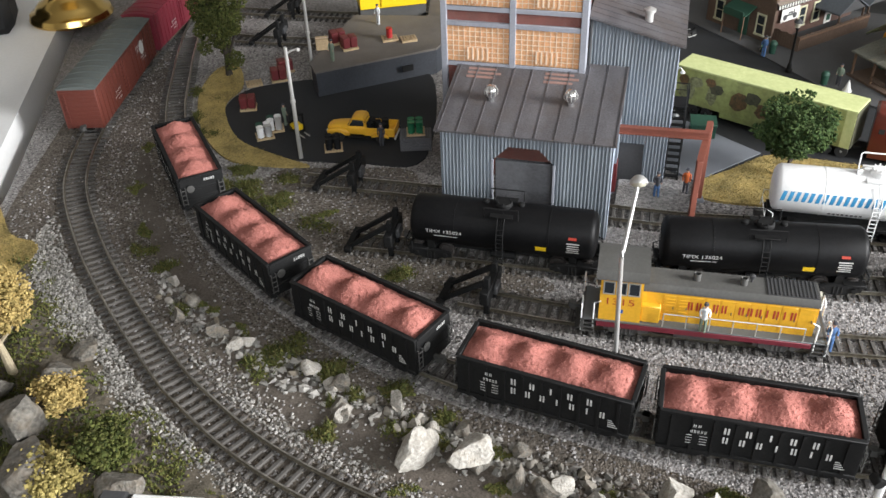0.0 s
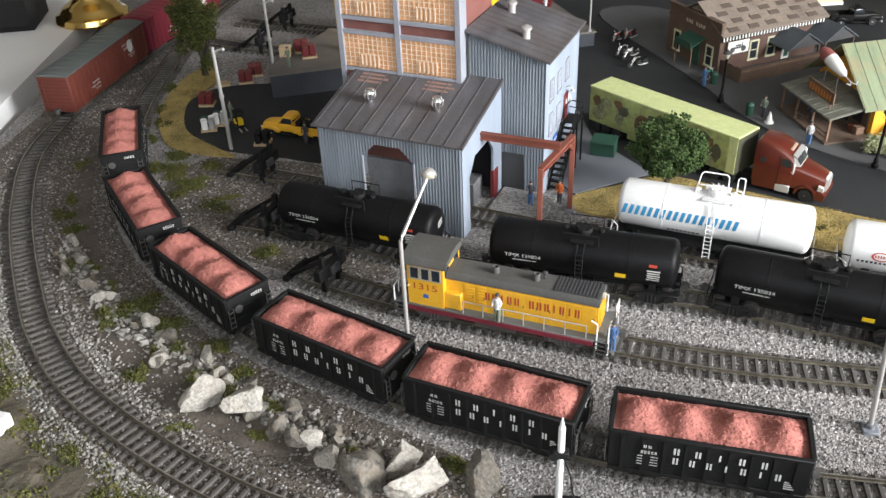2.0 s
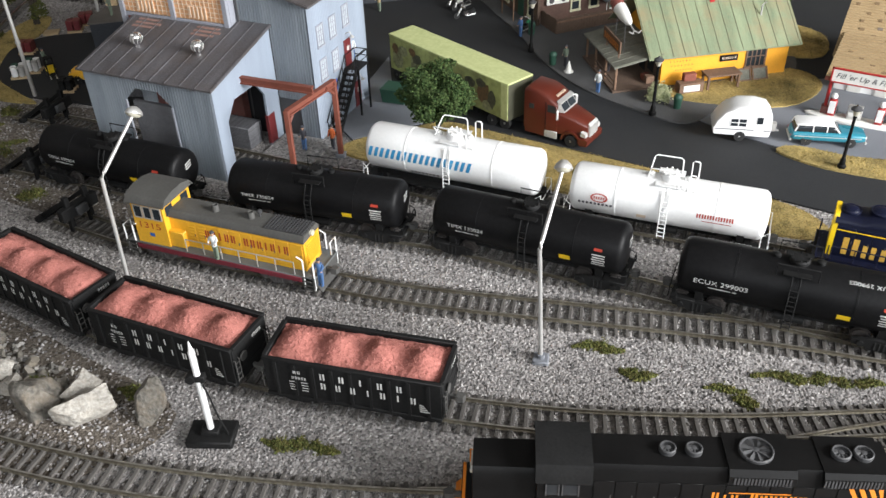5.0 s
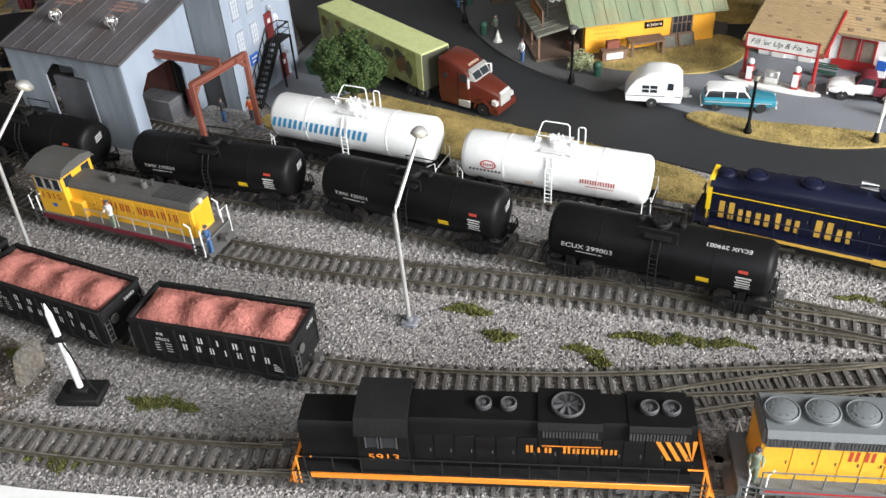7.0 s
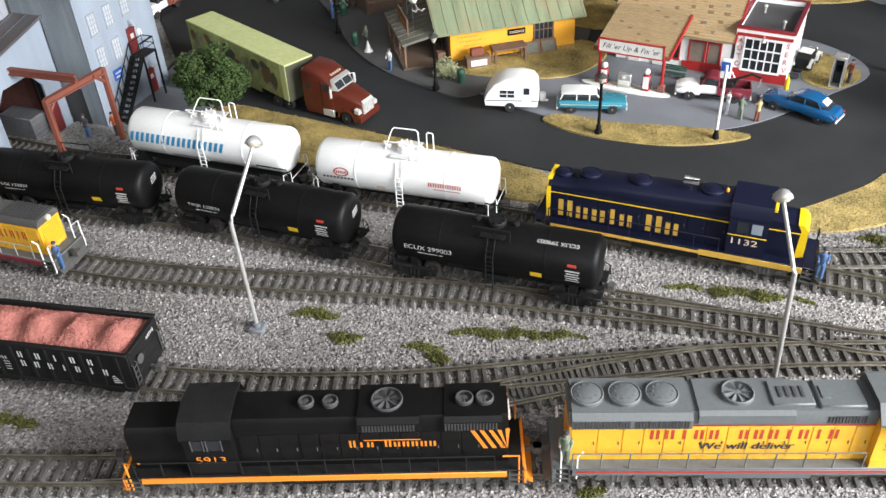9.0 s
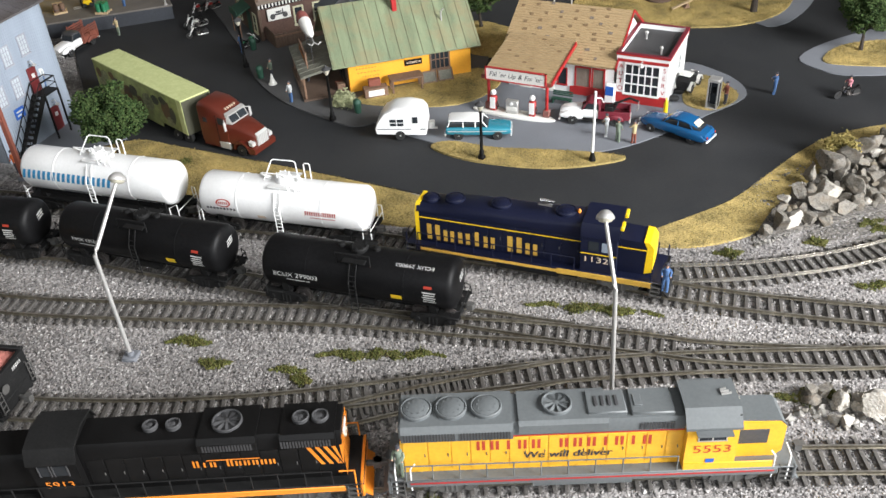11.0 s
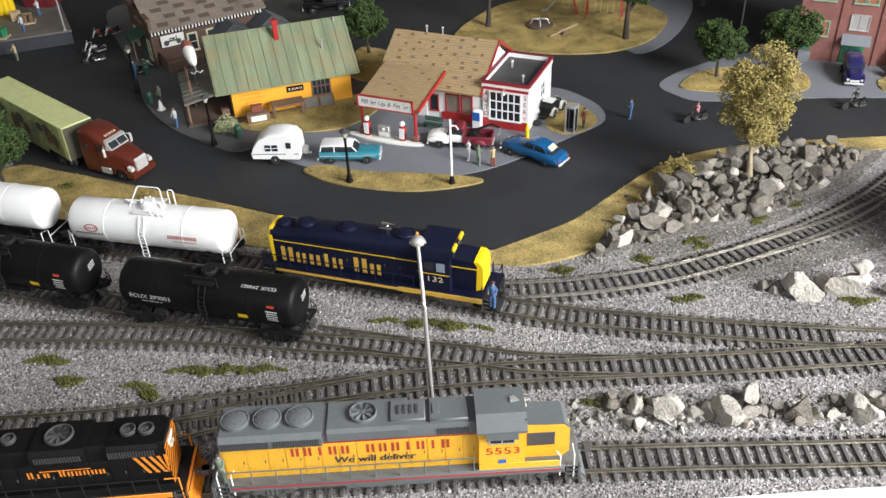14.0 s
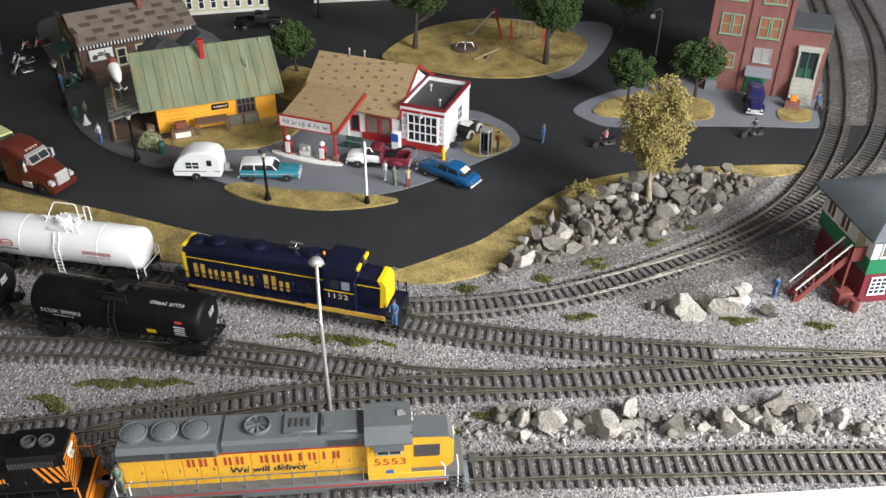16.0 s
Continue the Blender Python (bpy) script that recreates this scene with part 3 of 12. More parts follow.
def smooth_line(pts, n=10, closed=False):
    """A curve through the points, n steps for each stretch."""
    P = [np.array(p, dtype=float) for p in pts]
    m = len(P)
    out = []
    for i in range(m if closed else m - 1):
        if closed:
            a, b, c, d = P[(i - 1) % m], P[i], P[(i + 1) % m], P[(i + 2) % m]
        else:
            a, b, c, d = P[max(i - 1, 0)], P[i], P[i + 1], P[min(i + 2, m - 1)]
        for k in range(n):
            t = k / n
            out.append(0.5 * (2 * b + (c - a) * t + (2 * a - 5 * b + 4 * c - d) * t * t + (3 * b - a - 3 * c + d) * t ** 3))
    if not closed:
        out.append(P[-1])
    return np.array(out)


def inside(poly, x, y):
    """Which of the points (arrays) lie inside a polygon."""
    poly = np.asarray(poly)
    hit = np.zeros(np.shape(x), dtype=bool)
    j = len(poly) - 1
    for i in range(len(poly)):
        xi, yi, xj, yj = poly[i][0], poly[i][1], poly[j][0], poly[j][1]
        c = ((yi > y) != (yj > y)) & (x < (xj - xi) * (y - yi) / (yj - yi + 1e-12) + xi)
        hit ^= c
        j = i
    return hit


# ---------------------------------------------------------------- the room
def room():
    x0, x1, y0, y1, z0, z1, t = -1.9, 1.82, -1.5, 2.9, -1.0, 1.6, 0.12

    def wall(name, boxes):
        g = Geo()
        for b in boxes:
            g.box(*[1000 * c for c in b])
        solo(name, g, "wallpaint", "plain off-white painted room wall", "wall", kind="structure", smooth=False)

    wall("wall_west", [(x0 - t, x0, y0, y1, z0, z1)])
    wall("wall_north", [(x0 - t, x1 + t, y1, y1 + t, z0, z1)])
    wall("wall_east", [(x1, x1 + t, y0, -0.40, z0, z1), (x1, x1 + t, 0.36, y1, z0, z1), (x1, x1 + t, -0.40, 0.36, z0, 0.26), (x1, x1 + t, -0.40, 0.36, 0.98, z1)])
    wall("wall_south", [(x0 - t, -0.12, y0 - t, y0, z0, z1), (1.72, x1 + t, y0 - t, y0, z0, z1), (-0.12, 1.72, y0 - t, y0, z0, 0.6), (-0.12, 1.72, y0 - t, y0, 1.5, z1)])
    g = Geo().box(1000 * (x0 - t), 1000 * (x1 + t), 1000 * (y0 - t), 1000 * (y1 + t), 1000 * z1, 1000 * (z1 + t))
    solo("ceiling", g, "wallpaint", "plain white ceiling of the room", "ceiling", kind="structure", smooth=False)
    g = Geo().box(1000 * (x0 - t), 1000 * (x1 + t), 1000 * (y0 - t), 1000 * (y1 + t), 1000 * (z0 - t), 1000 * z0)
    solo("floor", g, "floor", "brown boarded floor of the room", "floor", kind="structure", smooth=False)


room()

# ---------------------------------------------------------------- the layout's tracks: centre lines in metres
TRACKS = {
    "main": [(-0.300, 1.22), (-0.310, 1.08), (-0.318, 0.98), (-0.320, 0.90), (-0.317, 0.80), (-0.299, 0.70), (-0.257, 0.615), (-0.209, 0.542), (-0.152, 0.468), (-0.126, 0.440), (-0.087, 0.405), (-0.041, 0.375),
             (0.03, 0.341), (0.098, 0.320), (0.20, 0.310), (0.31, 0.313), (0.421, 0.324), (0.48, 0.331), (0.538, 0.338), (0.595, 0.344), (0.677, 0.353), (0.818, 0.365), (0.95, 0.371), (1.08, 0.375), (1.55, 0.38)],
    "gondola": [(-0.300, 1.22), (-0.292, 1.08), (-0.280, 0.985), (-0.268, 0.92), (-0.249, 0.83), (-0.217, 0.737), (-0.162, 0.635), (-0.112, 0.573), (-0.060, 0.523), (-0.009, 0.486), (0.042, 0.457), (0.0915, 0.4365), (0.1395, 0.419), (0.2005, 0.4025), (0.2505, 0.394), (0.31, 0.3885),
                (0.374, 0.3855), (0.437, 0.3865), (0.502, 0.393), (0.549, 0.401), (0.611, 0.414), (0.674, 0.427), (0.732, 0.436), (0.789, 0.442), (0.864, 0.447), (0.94, 0.453), (1.001, 0.459), (1.10, 0.468), (1.55, 0.50)],
    "link": [(0.36, 0.3185), (0.408, 0.327), (0.447, 0.341), (0.505, 0.364), (0.565, 0.389), (0.626, 0.411), (0.690, 0.4295)],
    "switcher": [(0.035, 0.540), (0.096, 0.522), (0.16, 0.508), (0.267, 0.490), (0.333, 0.483), (0.414, 0.481), (0.49, 0.480), (0.562, 0.477), (0.63, 0.470), (0.672, 0.467), (0.712, 0.462), (0.751, 0.456), (0.79, 0.450), (0.864, 0.4475)],
    "tanks": [(-0.045, 0.606), (0.0, 0.598), (0.076, 0.582), (0.147, 0.568), (0.27, 0.553), (0.33, 0.547), (0.40, 0.530), (0.464, 0.516), (0.50, 0.507), (0.56, 0.493), (0.628, 0.480), (0.70, 0.4655)],
    "station": [(-0.10, 0.697), (-0.013, 0.680), (0.10, 0.655), (0.20, 0.632), (0.268, 0.623), (0.33, 0.6085), (0.396, 0.597), (0.4873, 0.583), (0.557, 0.568), (0.60, 0.558), (0.68, 0.539), (0.72, 0.528), (0.765, 0.513), (0.81, 0.502), (0.852, 0.495), (0.91, 0.487), (1.008, 0.478), (1.14, 0.4725)],
    "curve": [(0.60, 0.559), (0.65, 0.5475), (0.70, 0.5365), (0.742, 0.5315), (0.786, 0.532), (0.838, 0.538), (0.904, 0.555), (0.977, 0.588), (1.058, 0.637), (1.128, 0.700), (1.183, 0.776), (1.238, 0.880), (1.290, 1.02), (1.33, 1.15), (1.37, 1.32)],
    "siding": [(0.94, 0.570), (1.00, 0.597), (1.066, 0.632), (1.149, 0.695), (1.220, 0.770), (1.280, 0.86), (1.335, 0.98), (1.39, 1.14), (1.43, 1.32)],
    "yard": [(-0.26, 1.02), (-0.20, 1.005), (-0.12, 0.995), (-0.06, 0.99)],
    "back": [(-0.25, 1.10), (-0.17, 1.085), (-0.05, 1.07), (0.10, 1.07)],
}
LINES = {k: smooth_line(v, 14) for k, v in TRACKS.items()}
ENDS = {"gondola": (0.20, 9), "link": (0.055, 0.055), "switcher": (0, 0.10), "tanks": (0, 0.07), "curve": (0.16, 9), "siding": (0.10, 9), "station": (0, 0.14)}


def along(line):
    d = np.linalg.norm(np.diff(line, axis=0), axis=1)
    return np.concatenate([[0], np.cumsum(d)])


def on_track(name, s):
    """Place and heading (degrees) at a length along a track."""
    P = LINES[name]
    a = along(P)
    q = [np.interp(s, a, P[:, k]) for k in (0, 1)]
    e = 0.004
    u = [np.interp(s + e, a, P[:, k]) - np.interp(s - e, a, P[:, k]) for k in (0, 1)]
    return q[0], q[1], math.degrees(math.atan2(u[1], u[0]))


def near(name, x, y):
    """The length along a track at which it passes nearest to a place."""
    P = LINES[name]
    return along(P)[np.argmin((P[:, 0] - x) ** 2 + (P[:, 1] - y) ** 2)]


def seat(name, x, y, base=0.030):
    """Pose of a car on a track: on the chord between its two bogies."""
    s = near(name, x, y)
    a, b = on_track(name, s - base), on_track(name, s + base)
    return (a[0] + b[0]) / 2, (a[1] + b[1]) / 2, math.degrees(math.atan2(b[1] - a[1], b[0] - a[0]))


GAUGE = 9.0  # half the gauge, mm
RAIL_TOP = 4.6
RAIL_PROFILE = [(-1.05, 2.1), (1.05, 2.1), (1.05, 2.5), (0.32, 2.8), (0.32, 3.7), (0.62, 3.9), (0.62, 4.6), (-0.62, 4.6), (-0.62, 3.9), (-0.32, 3.7), (-0.32, 2.8), (-1.05, 2.5)]


RAIL_HEAD = [(-0.45, 4.58), (0.45, 4.58), (0.45, 4.66), (-0.45, 4.66)]


def rail(line, off, profile=RAIL_PROFILE):
    P = np.asarray(line)
    T = np.gradient(P, axis=0)
    T /= np.linalg.norm(T, axis=1)[:, None]
    Nn = np.stack([-T[:, 1], T[:, 0]], axis=1)
    g = Geo()
    g.loft([[(1000 * p[0] + n[0] * (off + a), 1000 * p[1] + n[1] * (off + a), h) for a, h in profile] for p, n in zip(P, Nn)])
    return g


def tracks():
    g = Geo().box(-1.15, 1.15, -15.5, 15.5, 0.1, 2.15, 0.2)
    for y in (-10.6, -7.4, 7.4, 10.6):
        g.box(-0.9, 0.9, y - 0.5, y + 0.5, 2.1, 2.7)
    tie_mesh = mesh_of("tie", g, "tie")
    rnd = random.Random(5)
    for name, line in LINES.items():
        t = thing("railway_track", "brown model railway track on grey stone ballast", "track", kind="structure")
        bright = "railbright" if name in ("curve", "siding") else "rail"
        for side in (-1, 1):
            r = part("rail", rail(line, side * GAUGE), bright, t, "tarnished brown steel rail")
            part("running_surface", rail(line, side * GAUGE, RAIL_HEAD), "railtop", r, "bright worn rail head")
        total = along(line)[-1]
        lo, hi = ENDS.get(name, (0, 0))
        s = lo + 0.003 if lo < 9 else 0.0
        end = total - (hi if hi < 9 else 0)
        while s < end:
            x, y, r = on_track(name, s)
            piece("tie", tie_mesh, t, pose(x, y, rnd.uniform(-0.0001, 0.0001), 0, 0, r + rnd.uniform(-1.5, 1.5)))
            s += 0.0073 + rnd.uniform(-0.0003, 0.0003)


# ---------------------------------------------------------------- the board and its surfaces
FRONT = [(-0.40, 0.262), (0.246, 0.281), (0.60, 0.309), (0.96, 0.347), (1.6, 0.40)]
BOARD = [(-0.345, 0.262)] + FRONT[1:] + [(1.6, 1.5), (-0.52, 1.5), (-0.46, 1.157), (-0.385, 0.834), (-0.355, 0.696), (-0.34, 0.611), (-0.335, 0.45)]


def slab(name, poly, z0, z1, m, label, category, n=8, closed=True):
    line = smooth_line(poly, n, closed) if n else np.array(poly)
    g = Geo().prism([(1000 * p[0], 1000 * p[1]) for p in line], "z", z0, z1)
    return solo(name, g, m, label, category, kind="structure", smooth=False)


slab("ground", BOARD, -40, 0, "ballast", "grey gravel ground of the model layout", "ground", 0)
g = Geo()
for (a, b), (c, d) in zip(FRONT, FRONT[1:]):
    g.prism([(1000 * a, 1000 * b - 0.5), (1000 * c, 1000 * d - 0.5), (1000 * c, 1000 * d - 14), (1000 * a, 1000 * b - 14)], "z", -60, 1.5)
solo("fascia", g, "fascia", "white edging board along the layout's front", "trim", kind="structure", smooth=False)

ROAD = [(0.10, 1.36), (0.10, 1.02), (0.15, 0.93), (0.205, 0.83), (0.205, 0.72), (0.232, 0.685), (0.30, 0.735), (0.345, 0.722), (0.44, 0.690), (0.524, 0.660), (0.60, 0.632), (0.70, 0.598), (0.765, 0.588), (0.80, 0.611), (0.83, 0.632), (0.863, 0.668), (0.899, 0.708),
        (0.939, 0.740), (1.00, 0.760), (1.064, 0.770), (1.153, 0.776), (1.23, 0.785), (1.30, 0.80), (1.30, 0.868), (1.23, 0.868), (1.235, 0.95), (1.24, 1.10), (1.24, 1.36), (0.6, 1.36)]
slab("road", ROAD, -2, 1.6, "asphalt", "smooth dark grey asphalt street", "road", 0)
YARD = [(-0.202, 0.842), (-0.190, 0.80), (-0.173, 0.772), (-0.150, 0.748), (-0.127, 0.737), (-0.06, 0.728), (0.0, 0.735), (0.0, 0.90), (-0.05, 0.915), (-0.13, 0.90), (-0.185, 0.88)]
slab("yard_paving", YARD, -2, 1.4, "asphalt", "dark asphalt loading yard", "pavement", 6)
APRON = [(0.508, 0.786), (0.545, 0.748), (0.593, 0.720), (0.64, 0.705), (0.691, 0.700), (0.745, 0.712), (0.79, 0.74), (0.833, 0.776), (0.876, 0.818), (0.86, 0.87), (0.80, 0.90), (0.62, 0.86), (0.55, 0.82)]
slab("pavement_apron", APRON, -2, 2.4, "concrete", "grey concrete forecourt of the filling station", "pavement", 5)
WALKWAY = [(0.225, 1.17), (0.30, 1.02), (0.340, 0.95), (0.379, 0.868), (0.422, 0.812), (0.47, 0.776), (0.512, 0.757), (0.55, 0.80), (0.62, 0.88), (0.60, 1.0), (0.45, 1.08), (0.30, 1.2)]
slab("pavement_walk", WALKWAY, -2, 3.0, "path", "dark grey concrete footpath before the shops", "pavement", 5)
slab("pavement_side", [(0.20, 0.72), (0.225, 0.69), (0.29, 0.735), (0.235, 0.80), (0.215, 0.87)], -2, 2.2, "concrete", "light grey concrete yard beside the corrugated works", "pavement", 0)
ISLAND = [(0.582, 0.716), (0.608, 0.696), (0.64, 0.685), (0.682, 0.678), (0.72, 0.682), (0.752, 0.694), (0.735, 0.703), (0.691, 0.709), (0.64, 0.714), (0.600, 0.726)]
PARK = [(0.715, 1.062), (0.735, 1.032), (0.769, 1.013), (0.81, 0.997), (0.847, 0.990), (0.90, 0.994), (0.945, 1.02), (0.974, 1.065), (0.985, 1.12), (0.94, 1.18), (0.86, 1.20), (0.77, 1.16)]
slab("pavement_park", [(0.93, 0.99), (0.99, 1.05), (1.03, 1.17), (0.98, 1.19), (0.90, 1.1)], -2, 2.2, "concrete", "grey concrete path by the park", "pavement", 5)
slab("pavement_corner", [(0.945, 0.905), (0.958, 0.872), (0.985, 0.858), (1.06, 0.862), (1.15, 0.862), (1.20, 0.860), (1.214, 0.866), (1.225, 0.905), (1.235, 0.955), (1.20, 0.985), (1.10, 1.0), (1.00, 0.955)], -2, 2.4, "concrete", "grey concrete footpath at the street corner", "pavement", 4)
LAWNS = [
    (ISLAND, "dry yellow grass island before the filling station"), (PARK, "dry yellow grass oval of the small park"),
    ([(0.968, 0.902), (0.975, 0.884), (1.04, 0.876), (1.095, 0.880), (1.105, 0.925), (1.06, 0.945), (1.00, 0.935)], "dry yellow grass bed at the street corner"),
    ([(1.175, 0.878), (1.205, 0.876), (1.215, 0.905), (1.182, 0.906)], "small dry yellow grass bed"),
    ([(0.815, 0.80), (0.84, 0.785), (0.868, 0.816), (0.845, 0.86), (0.825, 0.85)], "dry yellow grass beside the garage"),
    ([(0.515, 0.80), (0.60, 0.800), (0.64, 0.85), (0.615, 0.885), (0.55, 0.85), (0.50, 0.82)], "dry yellow grass behind the footpath"),
    ([(0.60, 0.93), (0.65, 0.92), (0.66, 0.98), (0.60, 1.02)], "dry yellow grass behind the filling station"),
    ([(-0.232, 0.93), (-0.236, 0.87), (-0.215, 0.795), (-0.178, 0.738), (-0.140, 0.724), (-0.10, 0.722), (-0.128, 0.739), (-0.175, 0.774), (-0.203, 0.842), (-0.195, 0.885), (-0.21, 0.935)], "dry yellow grass verge round the yard"),
    ([(0.222, 0.684), (0.232, 0.662), (0.30, 0.648), (0.40, 0.632), (0.50, 0.606), (0.60, 0.590), (0.59, 0.628), (0.524, 0.658), (0.44, 0.688), (0.345, 0.720), (0.30, 0.733), (0.26, 0.71)], "dry yellow grass strip between road and track"),
    ([(0.74, 0.574), (0.79, 0.566), (0.845, 0.59), (0.88, 0.64), (0.93, 0.70), (0.97, 0.735), (1.03, 0.752), (1.10, 0.748), (1.15, 0.758), (1.16, 0.775), (1.064, 0.769), (1.00, 0.760), (0.939, 0.739), (0.899, 0.707), (0.863, 0.667), (0.83, 0.631), (0.80, 0.610), (0.765, 0.588)], "dry yellow grass bank along the street"),
    ([(-0.36, 0.66), (-0.32, 0.62), (-0.29, 0.60), (-0.30, 0.53), (-0.27, 0.47), (-0.335, 0.45)], "dry yellow grass at the layout's edge"),
]
for k, (poly, label) in enumerate(LAWNS):
    line = smooth_line(poly, 5, True)
    g = Geo().prism([(1000 * p[0], 1000 * p[1]) for p in line], "z", -2.0, 3.4 if k < 7 else 1.9)
    solo("lawn", g, "sand", label, "grass", kind="structure", smooth=False)


# ---------------------------------------------------------------- what carries the layout and the shelf
def bench(name, label, x0, x1, y0, y1, top):
    t = thing(name, label, "table", kind="structure")
    part("bench_top", Geo().box(1000 * x0, 1000 * x1, 1000 * y0, 1000 * y1, top - 20, top, 1.0), "woodpale", t)
    for x in (x0 + 0.08, (x0 + x1) / 2, x1 - 0.08):
        for y in (y0 + 0.08, y1 - 0.08):
            part("leg", Geo().box(1000 * x - 35, 1000 * x + 35, 1000 * y - 35, 1000 * y + 35, -1000, top - 20, 2.0), "woodpale", t)


bench("layout_bench", "plain pale timber bench under the model layout", -0.30, 1.58, 0.30, 1.48, -62)
bench("shelf_bench", "plain pale timber bench under the white shelf", -1.85, -0.62, 0.42, 1.54, -21)


# ---------------------------------------------------------------- rolling stock
def bogie(parent, x, gauge=GAUGE, half=10.5, wheel_r=5.4, axles=2, side_m="under"):
    """A bogie with side frames and its wheels."""
    g = Geo()
    n = axles
    ext = half * (n - 1)
    for s in (-1, 1):
        y = s * 14.2
        g.prism([(x - ext - 5, RAIL_TOP + 7.5), (x - ext - 5, RAIL_TOP + 4), (x - ext + 2.5, RAIL_TOP + 3), (x - 5, RAIL_TOP + 1.2), (x + 5, RAIL_TOP + 1.2), (x + ext - 2.5, RAIL_TOP + 3), (x + ext + 5, RAIL_TOP + 4), (x + ext + 5, RAIL_TOP + 7.5), (x + 5, RAIL_TOP + 9.2), (x - 5, RAIL_TOP + 9.2)], "y", y - 1.2, y + 1.2)
        for k in range(n):
            cx = x + (2 * k - n + 1) * half
            g.cyl((cx, y - s * 1.0, RAIL_TOP + 5.4), (cx, y + s * 2.2, RAIL_TOP + 5.4), 2.0, 10)
        for dx in (-2.6, 0, 2.6):
            g.cyl((x + dx, y + s * 0.6, RAIL_TOP + 2.2), (x + dx, y + s * 0.6, RAIL_TOP + 7.6), 1.0, 8)
    g.box(x - 3, x + 3, -14, 14, RAIL_TOP + 4.5, RAIL_TOP + 8.5, 0.5)
    b = part("bogie", g, side_m, parent, "dark bogie with sprung side frames")
    w = Geo().lathe((0, 0, 0), [(0.6, -1.5), (wheel_r + 0.7, -1.5), (wheel_r + 0.7, -0.7), (wheel_r, -0.6), (wheel_r, 1.2), (wheel_r - 1.2, 1.4), (wheel_r - 1.6, 0.6), (1.6, 0.7), (1.4, 1.6), (0.5, 1.6)], 20, "y")
    me = mesh_of("wheel", w, "wheel")
    for k in range(n):
        cx = x + (2 * k - n + 1) * half
        for s in (-1, 1):
            m = mm(cx, s * gauge, RAIL_TOP + wheel_r, 0 if s > 0 else 180)
            piece("wheel", me, b, m)
    return b


def coupler(parent, x, s, z=14.0):
    g = Geo().box(min(x, x + s * 5), max(x, x + s * 5), -1.2, 1.2, z - 1.5, z + 1.5, 0.3)
    g.prism([(x + s * 4, -2.4), (x + s * 8, -2.0), (x + s * 9, 1.0), (x + s * 6.6, 2.6), (x + s * 4, 2.0)], "z", z - 2.2, z + 2.2)
    return part("coupler", g, "under", parent)


def rod(g, pts, r=0.45, n=6):
    return g.tube(pts, r, n)


HEAPS = []


